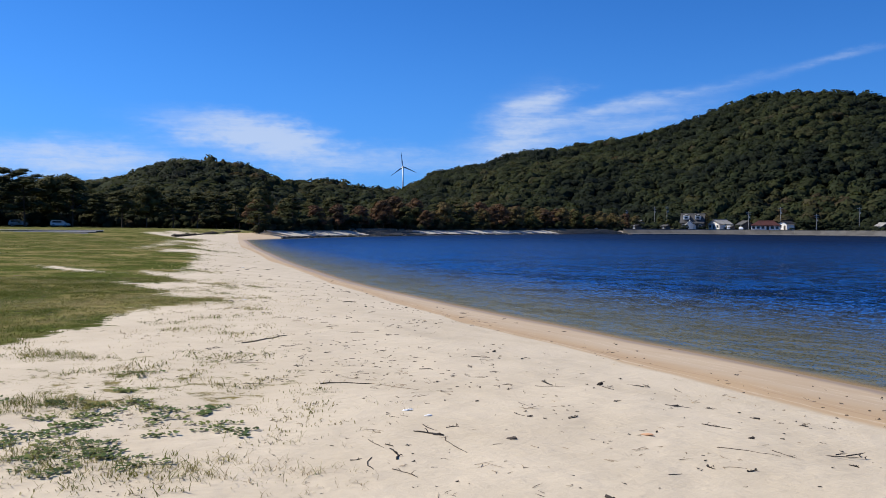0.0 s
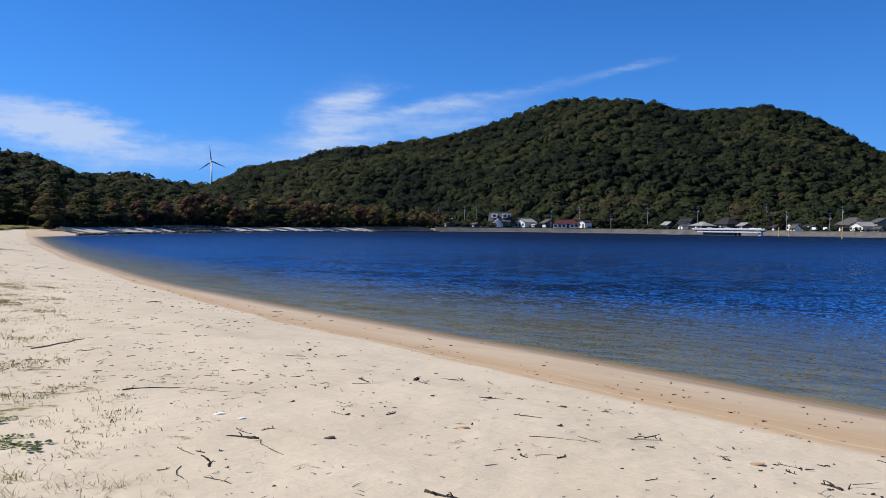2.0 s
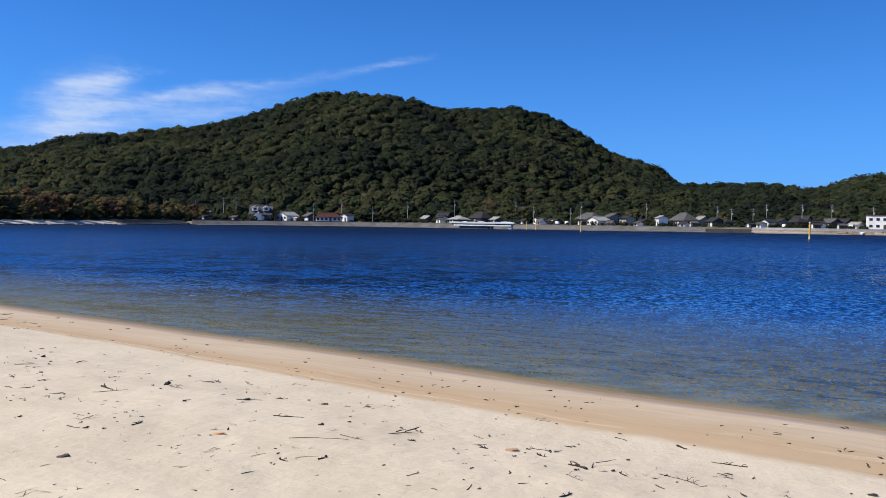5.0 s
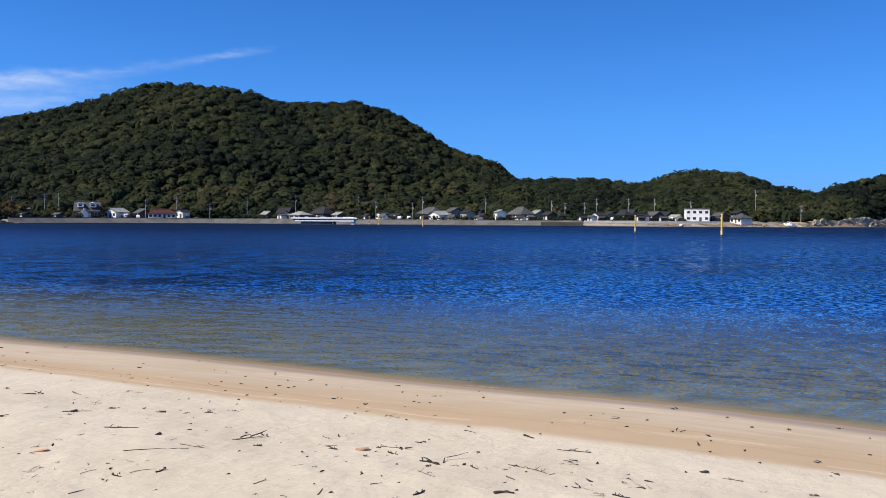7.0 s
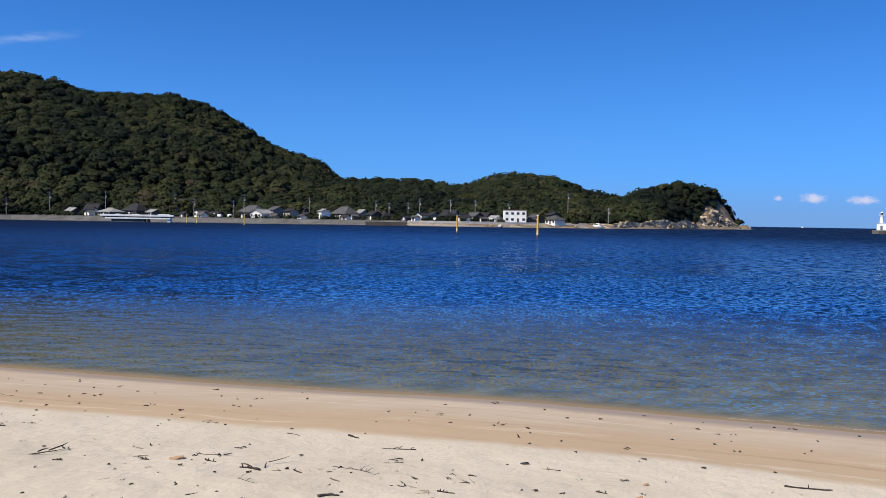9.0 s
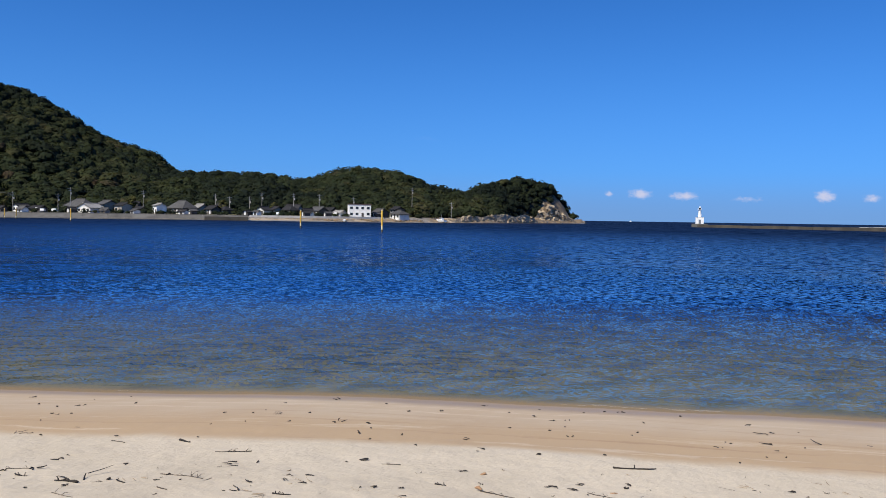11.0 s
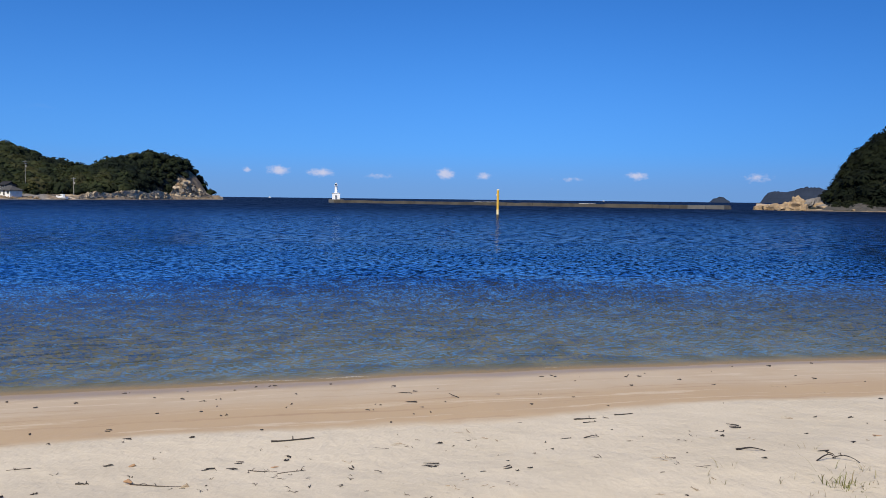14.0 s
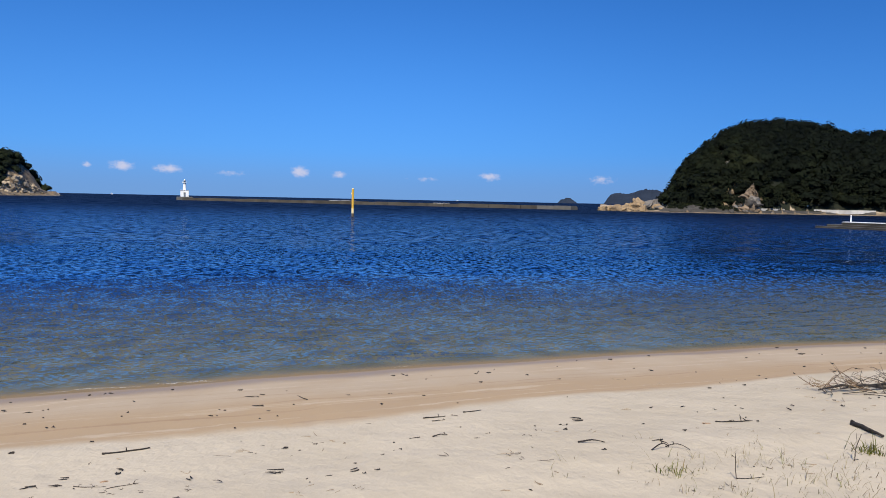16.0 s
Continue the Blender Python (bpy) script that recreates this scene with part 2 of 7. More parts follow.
def water_surface(n):
    at = where(n)
    depth, calm, reach, bay = attribute(n, "depth"), attribute(n, "calm"), attribute(n, "reach"), attribute(n, "bay")
    gust = n.noise(n.across(at, 0.035, 0.010, 75), 1.0, 4.0, 0.6)
    live = n.math("MULTIPLY", n.step(gust, 0.32, 0.68, 0.85, 1.12), n.math("SUBTRACT", 1.0, n.math("MULTIPLY", calm, 0.4)))
    # wavelets of four sizes, each with its own slopes; the larger ones grow further out
    slope, faces = None, []
    for run, crest, bearing, near, far in ((17.0, 12.0, 80, 0.55, 0.9), (6.5, 4.5, 72, 0.30, 1.1), (2.4, 1.7, 82, 0.10, 1.4), (0.85, 0.7, 75, 0.06, 1.5), (0.27, 0.2, 70, 0.04, 0.8)):
        field = n.add("ShaderNodeTexNoise", {"Vector": n.across(at, run, crest, bearing), "Scale": 1.0, "Detail": 2.0, "Roughness": 0.6, "Distortion": 0.3}).outputs
        faces.append(field["Fac"])
        tilt = n.add("ShaderNodeVectorMath", {0: field["Color"], 1: (0.5, 0.5, 0.5)}, operation="SUBTRACT").outputs[0]
        steep = n.math("MULTIPLY", n.step(reach, 0.08, 0.40, near, far), live)
        tilt = n.add("ShaderNodeVectorMath", {0: tilt, "Scale": steep}, operation="SCALE").outputs[0]
        slope = tilt if slope is None else n.add("ShaderNodeVectorMath", {0: slope, 1: tilt}, operation="ADD").outputs[0]
    flat = n.add("ShaderNodeVectorMath", {0: slope, 1: (1.0, 1.0, 0.0)}, operation="MULTIPLY").outputs[0]
    b = n.add("ShaderNodeVectorMath", {0: n.add("ShaderNodeVectorMath", {0: flat, 1: n.add("ShaderNodeNewGeometry").outputs["Normal"]}, operation="ADD").outputs[0]}, operation="NORMALIZE").outputs[0]
    deepness = n.math("POWER", n.math("MINIMUM", n.math("DIVIDE", depth, 2.4), 1.0), 0.66)
    clear = n.add("ShaderNodeBsdfTransparent", {"Color": (0.76, 0.77, 0.70, 1)}).outputs[0]
    # body colour: lighter bay, with the hill's dark reflection and far dimming put in
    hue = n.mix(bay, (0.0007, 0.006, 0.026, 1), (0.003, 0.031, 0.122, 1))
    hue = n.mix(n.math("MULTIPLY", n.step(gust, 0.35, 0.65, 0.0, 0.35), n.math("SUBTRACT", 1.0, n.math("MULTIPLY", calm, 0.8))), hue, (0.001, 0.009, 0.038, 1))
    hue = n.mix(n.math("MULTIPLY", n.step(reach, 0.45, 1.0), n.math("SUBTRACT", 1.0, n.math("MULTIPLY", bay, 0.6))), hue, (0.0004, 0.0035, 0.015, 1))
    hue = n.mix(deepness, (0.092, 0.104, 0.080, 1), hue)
    body = n.add("ShaderNodeBsdfDiffuse", {"Color": hue}).outputs[0]
    murk = n.math("SUBTRACT", 1.0, n.math("EXPONENT", n.math("MULTIPLY", depth, -1.8)))
    inner = n.add("ShaderNodeMixShader", {0: murk, 1: clear, 2: body}).outputs[0]
    tone = n.mix(deepness, (1.0, 0.86, 0.68, 1), (0.76, 0.86, 0.98, 1))
    gloss = n.add("ShaderNodeBsdfGlossy", {"Color": tone, "Roughness": n.math("ADD", 0.05, n.math("MULTIPLY", reach, 0.25)), "Normal": b}).outputs[0]
    fres = n.add("ShaderNodeFresnel", {"IOR": 1.33, "Normal": b}).outputs[0]
    # noise and distance scale the mirroring, standing in for wavelet backs and faces
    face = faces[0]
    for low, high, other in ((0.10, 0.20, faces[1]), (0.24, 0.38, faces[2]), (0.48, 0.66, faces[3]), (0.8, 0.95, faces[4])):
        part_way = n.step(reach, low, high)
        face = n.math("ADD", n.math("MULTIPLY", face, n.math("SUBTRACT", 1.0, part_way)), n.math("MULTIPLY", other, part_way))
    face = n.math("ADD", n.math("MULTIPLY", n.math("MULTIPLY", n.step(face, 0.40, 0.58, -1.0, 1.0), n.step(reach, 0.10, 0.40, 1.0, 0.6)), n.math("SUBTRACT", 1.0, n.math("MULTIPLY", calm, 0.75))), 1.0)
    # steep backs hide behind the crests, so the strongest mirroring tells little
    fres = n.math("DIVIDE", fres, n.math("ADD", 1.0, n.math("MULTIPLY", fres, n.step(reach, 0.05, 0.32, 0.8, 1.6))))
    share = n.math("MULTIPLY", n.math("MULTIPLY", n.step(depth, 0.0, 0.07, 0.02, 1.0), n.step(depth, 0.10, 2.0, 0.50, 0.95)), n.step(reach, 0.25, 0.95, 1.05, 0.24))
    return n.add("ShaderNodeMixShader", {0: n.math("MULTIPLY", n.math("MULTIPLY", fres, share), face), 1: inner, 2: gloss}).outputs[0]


def leaves(name, tones, gloss=0.85, through=0.12):
    """Foliage: the tree's own tone, leaf clumps that differ, light that comes through."""
    def build(n):
        tint = attribute(n, "tint")
        isle = n.add("ShaderNodeNewGeometry").outputs["Random Per Island"]
        ramp = n.add("ShaderNodeValToRGB", {"Fac": tint})
        els = ramp.color_ramp.elements
        els[0].position, els[0].color = 0.0, (*tones[0], 1)
        els[1].position, els[1].color = 1.0, (*tones[-1], 1)
        for i, tone in enumerate(tones[1:-1], 1):
            els.new(i / (len(tones) - 1)).color = (*tone, 1)
        c = n.add("ShaderNodeHueSaturation", {"Hue": n.step(isle, 0, 1, 0.485, 0.515), "Saturation": 1.0,
                                              "Value": n.step(isle, 0, 1, 0.86, 1.16), "Fac": 1.0, "Color": ramp.outputs[0]}).outputs[0]
        own = n.add("ShaderNodeNewGeometry").outputs["Normal"]
        crown = n.add("ShaderNodeAttribute", attribute_name="crown").outputs["Vector"]
        lean = n.add("ShaderNodeVectorMath", {0: n.add("ShaderNodeVectorMath", {0: own, 1: (0.45, 0.45, 0.45)}, operation="MULTIPLY").outputs[0], 1: crown}, operation="ADD").outputs[0]
        normal = n.add("ShaderNodeVectorMath", {0: lean}, operation="NORMALIZE").outputs[0]
        p = n.add("ShaderNodeBsdfPrincipled", {"Base Color": c, "Roughness": gloss, "Specular IOR Level": 0.08, "Normal": normal}).outputs[0]
        t = n.add("ShaderNodeBsdfTranslucent", {"Color": c, "Normal": normal}).outputs[0]
        return n.add("ShaderNodeMixShader", {0: through, 1: p, 2: t}).outputs[0]
    return surface(name, build)


M_ground = surface("beach_and_land", ground_surface)
M_water = surface("sea_water", water_surface)
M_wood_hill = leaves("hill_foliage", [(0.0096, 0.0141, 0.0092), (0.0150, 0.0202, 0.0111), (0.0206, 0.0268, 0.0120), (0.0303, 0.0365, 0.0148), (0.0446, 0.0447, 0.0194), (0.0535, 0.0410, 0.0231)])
# hill foliage darkened: the headland's dimness is put into its leaf colour
M_wood_head = leaves("darkened_hill_foliage", [(0.0045, 0.0066, 0.0042), (0.0068, 0.0094, 0.0049), (0.0108, 0.0140, 0.0060), (0.0166, 0.0194, 0.0079)])
M_pine = leaves("pine_foliage", [(0.029, 0.034, 0.015), (0.055, 0.058, 0.021), (0.092, 0.085, 0.030)])
M_autumn = leaves("autumn_foliage", [(0.080, 0.056, 0.034), (0.120, 0.066, 0.036), (0.125, 0.102, 0.040)])
M_bark = worn("bark", (0.075, 0.055, 0.040), (0.030, 0.023, 0.018), 1.5, 0.9, 0.03, 14.0)

M_wall_white = worn("white_render", (0.82, 0.80, 0.75), (0.66, 0.63, 0.57), 0.5, 0.85, 0.004, 9.0)
# cream and dark walls: shade under the eaves is partly put into their colour
M_wall_cream = worn("cream_render", (0.36, 0.32, 0.26), (0.22, 0.19, 0.155), 0.5, 0.85, 0.004, 9.0)
M_wall_dark = worn("dark_boarding_and_shade", (0.085, 0.075, 0.068), (0.045, 0.040, 0.037), 0.8, 0.8, 0.01, 12.0)
M_wall_brick = worn("red_brown_wall", (0.36, 0.135, 0.075), (0.26, 0.10, 0.06), 0.8, 0.85, 0.01, 12.0)
M_tile_grey = worn("grey_roof_tiles", (0.085, 0.083, 0.080), (0.050, 0.048, 0.047), 0.7, 0.9, 0.02, 8.0, 0.0, 0.15)
M_tile_dark = worn("black_roof_tiles", (0.034, 0.033, 0.034), (0.022, 0.021, 0.022), 0.7, 0.9, 0.02, 8.0, 0.0, 0.15)
M_tile_red = worn("dark_red_roof_tiles", (0.080, 0.030, 0.028), (0.048, 0.022, 0.022), 0.7, 0.9, 0.02, 8.0, 0.0, 0.15)
M_tile_pale = worn("pale_weathered_roof", (0.27, 0.26, 0.235), (0.17, 0.16, 0.145), 0.7, 0.7, 0.02, 8.0)
M_pane = worn("window_glass", (0.030, 0.036, 0.042), (0.018, 0.022, 0.026), 1.0, 0.12, 0.0005, 20.0, 0.0, 0.6)
M_trim = worn("pale_trim", (0.70, 0.69, 0.66), (0.55, 0.54, 0.50), 1.0, 0.6)
M_concrete = worn("weathered_concrete", (0.125, 0.118, 0.104), (0.062, 0.058, 0.051), 0.22, 0.9, 0.02, 3.0)
M_concrete_dark = worn("dark_concrete", (0.078, 0.066, 0.049), (0.036, 0.031, 0.024), 0.25, 0.9, 0.03, 3.0)
M_concrete_pale = worn("pale_concrete", (0.50, 0.48, 0.44), (0.34, 0.32, 0.29), 0.3, 0.85, 0.01, 4.0)
M_white_paint = worn("white_paint", (0.82, 0.82, 0.80), (0.68, 0.67, 0.64), 0.6, 0.5, 0.002, 10.0)
M_yellow = worn("yellow_paint", (0.72, 0.43, 0.045), (0.58, 0.33, 0.05), 0.9, 0.5, 0.004, 8.0)
M_yellow_pale = worn("faded_yellow_paint", (0.74, 0.60, 0.32), (0.60, 0.48, 0.26), 0.9, 0.6, 0.004, 8.0)
M_rust = worn("weedy_waterline", (0.11, 0.075, 0.04), (0.05, 0.045, 0.03), 1.2, 0.8, 0.01, 12.0)
M_rock = worn("ochre_rock", (0.34, 0.235, 0.125), (0.15, 0.11, 0.075), 0.9, 0.92, 0.25, 2.6)
M_scar = worn("brown_scar", (0.23, 0.165, 0.105), (0.075, 0.060, 0.045), 0.6, 0.92, 0.05, 1.6)
M_crag = worn("weathered_crag", (0.44, 0.345, 0.225), (0.20, 0.160, 0.115), 0.35, 0.92, 0.05, 1.3)
M_rock_grey = worn("grey_rock", (0.21, 0.185, 0.155), (0.085, 0.074, 0.060), 0.9, 0.92, 0.25, 2.6)
M_rock_dark = worn("wet_dark_rock", (0.060, 0.052, 0.043), (0.030, 0.028, 0.024), 0.4, 0.7, 0.1, 2.0)
# the blue of the distant haze is put into the islands' colour
M_isle = worn("far_island_in_haze", (0.010, 0.018, 0.034), (0.018, 0.027, 0.045), 0.02, 0.95, 0.5, 0.15)
M_pole = worn("pole_concrete", (0.36, 0.34, 0.31), (0.25, 0.23, 0.21), 0.8, 0.8)
M_steel = worn("grey_steel", (0.32, 0.33, 0.34), (0.22, 0.23, 0.24), 0.8, 0.45, 0.001, 20.0, 0.6)
M_tyre = worn("black_rubber", (0.022, 0.022, 0.022), (0.035, 0.034, 0.033), 2.0, 0.8)
M_drift = worn("weathered_driftwood", (0.085, 0.066, 0.050), (0.030, 0.024, 0.019), 9.0, 0.9, 0.006, 60.0)
M_drift_black = worn("blackened_driftwood", (0.022, 0.018, 0.015), (0.045, 0.036, 0.028), 9.0, 0.85, 0.006, 60.0)
M_drift_pale = worn("bleached_driftwood", (0.33, 0.255, 0.165), (0.20, 0.145, 0.09), 9.0, 0.9, 0.004, 60.0)
M_husk = worn("tan_bark", (0.40, 0.25, 0.135), (0.24, 0.14, 0.075), 7.0, 0.9, 0.006, 50.0)
M_foam = worn("white_plastic_foam", (0.80, 0.80, 0.78), (0.66, 0.65, 0.62), 9.0, 0.7, 0.002, 60.0)
M_orange = worn("faded_orange_plastic", (0.66, 0.36, 0.17), (0.55, 0.33, 0.18), 9.0, 0.5, 0.002, 60.0)
M_blade = leaves("grass_blades", [(0.092, 0.105, 0.017), (0.155, 0.155, 0.034), (0.26, 0.235, 0.09), (0.36, 0.30, 0.15)], 0.7, 0.4)
M_creeper = leaves("creeper_leaves", [(0.050, 0.075, 0.030), (0.080, 0.112, 0.038), (0.16, 0.175, 0.055)])
M_dry_blade = leaves("dry_grass", [(0.27, 0.22, 0.12), (0.38, 0.31, 0.19), (0.20, 0.20, 0.075)], 0.8, 0.35)

# ---- the lie of the land ----
def polar(az, r):
    return r * math.sin(radians(az)), r * math.cos(radians(az))


# near waterline, as bearing and distance from the place where one stands
NEAR = [(-13.4, 138), (-13.1, 118), (-12.7, 84), (-11.8, 62), (-8.2, 39.3), (-5.7, 32.6), (-2.5, 27.8), (1, 24.1), (4.5, 21.5), (8.2, 19.5), (12, 17.6), (16, 16.3),
        (20, 15.15), (25, 13.95), (30, 13.0), (35, 12.2), (40, 11.65), (45, 11.25), (51.6, 10.98), (60, 10.65), (68, 10.43), (78.3, 10.48), (89.7, 11.0), (101.4, 11.9),
        (112.7, 13.5), (124.9, 16.2), (135, 21), (145, 31), (152, 52), (157, 90), (160, 160)]
# where the damp foreshore gives way to dry sand
DAMP = [(-14, 90), (-12, 52), (-8, 31), (-4, 21.5), (0.7, 15.9), (4.3, 14.1), (8, 12.75), (12, 11.35), (16, 10.45), (20, 9.7), (24.5, 8.95), (29, 8.45), (33, 8.05), (37, 7.72), (42, 7.4),
        (47, 7.1), (52, 6.88), (58.6, 6.78), (65, 6.75), (75, 6.73), (85, 6.78), (92, 7.0), (100, 7.58), (108, 8.2), (112, 8.55), (125, 10.6), (140, 17), (150, 30)]
# the far side of the bay, and the headland that closes it
FAR = [(-13.4, 138), (-12, 150), (-9, 175), (-4, 212), (0, 252), (4, 295), (9, 346), (18, 396), (25, 398), (32, 385), (40, 375), (48, 374), (55, 376), (62, 405),
       (67, 480), (71, 600), (71.8, 625)]
HEAD = [(107.2, 266), (109, 258), (112.4, 247), (117.6, 268), (120.6, 292), (126, 300), (140, 280), (150, 230), (160, 160)]


def curve(table, az):
    t = np.array(table, float)
    return np.interp(az, t[:, 0], t[:, 1])


def smooth_line(table, step):
    """The bearings and distances as points of a smooth line."""
    t = np.array(table, float)
    az = np.arange(t[0, 0], t[-1, 0] + step / 2, step)
    r = np.exp(np.interp(az, t[:, 0], np.log(t[:, 1])))
    k = np.ones(7) / 7
    raw = r
    r = np.convolve(np.pad(r, 3, mode="edge"), k, "valid")
    # the line keeps its start, then eases into the smooth run
    hold = np.clip(1 - np.arange(len(r)) / 5.0, 0, 1)
    r = raw * hold + r * (1 - hold)
    return az, r


near_az, near_r = smooth_line(NEAR, 0.5)
far_az, far_r = smooth_line(FAR, 0.8)
head_az, head_r = smooth_line(HEAD, 0.8)


def segments():
    out = []
    for a, rr in ((near_az, near_r), (far_az, far_r), (head_az, head_r)):
        px, py = rr * np.sin(np.radians(a)), rr * np.cos(np.radians(a))
        out.append(np.stack([px[:-1], py[:-1], np.diff(px), np.diff(py)]))
    return np.concatenate(out, 1)


SEGMENTS = segments()


def shore_distance(x, y):
    """Metres from the waterline: positive on land, negative in the water."""
    az, r = np.degrees(np.arctan2(x, y)), np.hypot(x, y)
    inside = (az > -13.4) & (az < 160)
    near_edge = np.interp(az, near_az, near_r)
    far_edge = np.where(az <= 71.8, np.interp(az, far_az, far_r), 1e9)
    head_edge = np.where(az >= 107.2, np.interp(az, head_az, head_r), 1e9)
    head_back = np.where(az < 111.2, head_edge + 22, 1e9)
    land = ~inside | (r < near_edge) | (r > far_edge) | ((r > head_edge) & (r < head_back))
    best = np.full(x.shape, 1e9)
    if x.size < 50:
        u, v = x.ravel()[:, None] - SEGMENTS[0], y.ravel()[:, None] - SEGMENTS[1]
        t = np.clip((u * SEGMENTS[2] + v * SEGMENTS[3]) / (SEGMENTS[2] ** 2 + SEGMENTS[3] ** 2), 0, 1)
        best = ((u - t * SEGMENTS[2]) ** 2 + (v - t * SEGMENTS[3]) ** 2).min(1).reshape(x.shape)
    else:
        for px, py, ex, ey in SEGMENTS.T:
            t = np.clip(((x - px) * ex + (y - py) * ey) / (ex * ex + ey * ey), 0, 1)
            best = np.minimum(best, (x - px - t * ex) ** 2 + (y - py - t * ey) ** 2)
    d = np.sqrt(best)
    # off the two capes the water's edge runs seawards
    d = np.where((az > 71.8) & (az < 90), np.minimum(d, np.where(r > 600, r * np.radians(az - 71.8), 1e9)), d)
    return np.where(land, d, -d)


# hills: crest line as bearing and elevation, distance of foot and crest, height of the trees on it
HILLS = {
    "left": (330, 520, 7.0, [(-40, 2.0), (-32, 2.4), (-25, 2.5), (-21.4, 3.0), (-19.3, 3.7), (-17.3, 4.1), (-14.9, 4.18), (-12.4, 3.75), (-10.6, 2.95), (-8, 1.5), (-5, 0.3), (-4, 0)]),
    "middle": (700, 1050, 7.0, [(-20, 1.8), (-13, 2.5), (-10.6, 2.78), (-8, 2.85), (-7, 2.74), (-4, 2.4), (-2.2, 2.25), (1, 1.8), (4, 0)]),
    "big": (452, 760, 7.5, [(-4.2, 0), (-3.2, 1.9), (-2.2, 2.81), (-0.4, 3.9), (2.7, 4.55), (5, 5.16), (7.3, 5.31), (10.35, 5.88), (13.4, 6.21), (16.5, 7.12),
                            (18.75, 8.07), (20.2, 8.57), (23.5, 8.72), (25.9, 8.4), (29.9, 7.8), (33.9, 7.98), (35.5, 7.54), (36.4, 7.25),
                            (39, 5.57), (40.4, 4.75), (42.9, 4.08), (44.6, 2.9), (46.6, 1.5), (49, 0)]),
    "village": (436, 600, 7.0, [(38, 0), (42, 1.7), (44.6, 2.72), (46.6, 2.73), (50.25, 2.82), (53.6, 2.58), (55.4, 3.24), (57.7, 3.41), (59.6, 3.08),
                                (61.6, 2.16), (63.9, 1.86), (65.5, 1.2), (67, 0)]),
    "cape": (610, 660, 5.5, [(60, 0), (62, 1.4), (64.1, 1.86), (65.5, 2.68), (67.7, 2.84), (69.5, 2.49), (70.4, 1.65), (70.96, 0.55), (71.6, 0)]),
    "head": (272, 350, 5.0, [(111.2, 0), (111.7, 0.6), (112.5, 2.4), (113.8, 3.8), (115.6, 5.2), (118.35, 5.5), (121, 5.2), (122.25, 4.8), (124.3, 4.95),
                             (130, 5.6), (140, 5.0), (155, 2.0), (170, 0)]),
}


def hill_height(name, az, r):
    foot, crest, trees, line = HILLS[name]
    if name == "cape":
        foot = np.interp(az, [60, 66, 69, 71.6], [470, 520, 590, 632])
        crest = np.interp(az, [60, 66, 69, 71.6], [560, 590, 635, 650])
    if name == "head":
        foot = np.interp(az, head_az, head_r) + np.interp(az, [111, 114, 117], [14, 6, 4])
        crest = foot + 78
    top = 2.3 + crest * np.tan(np.radians(curve(line, az))) - 0.75 * trees
    u = (r - foot) / (crest - foot)
    lift = {"cape": 0.75, "head": 0.62}.get(name, 0.95)
    face = np.clip(u, 0, 1) ** lift
    face = face * (1 + 0.10 * np.sin(face * math.pi)) / (1 + 0.10 * np.sin(face * math.pi) * face)
    back = np.clip((r - crest) / (crest - foot), 0, 2)
    shape = np.where(u <= 1, face, np.exp(-0.6 * back ** 2))
    return np.where(u > 0, np.maximum(top, 0) * shape, 0)


def wobble(x, y, size, seed=0.0):
    """Cheap smooth relief, about -1 to 1."""
    s = 0.0
    for i, (k, a) in enumerate(((1.0, 0.5), (1.9, 0.28), (3.7, 0.15), (7.1, 0.07))):
        p, q = math.cos(1.3 * i + seed), math.sin(1.3 * i + seed)
        s = s + a * np.sin(k * (x * p + y * q) / size + 2.1 * i + seed * 3 + 1.7 * np.sin(k * (y * p - x * q) * 0.8 / size + i))
    return s


# where the turf behind the beach ends: distance and bearing
TURF_EDGE = [(7, -75), (9, -55), (10.5, -34), (11.5, -26.6), (12, -24.0), (12.7, -22.4), (13.7, -20.2), (16.8, -18.1), (18, -17.6), (26.5, -16.7), (45.8, -16.3), (88, -16.7),
             (105, -17.5), (118, -17.9), (150, -15.9), (190, -13.6), (230, -12)]


def turf_reach(x, y):
    """Metres from the turf's edge: positive on the turf."""
    az, r = np.degrees(np.arctan2(x, y)), np.hypot(x, y)
    t = np.array(TURF_EDGE)
    return r * np.radians(np.interp(r, t[:, 0], t[:, 1]) - az)


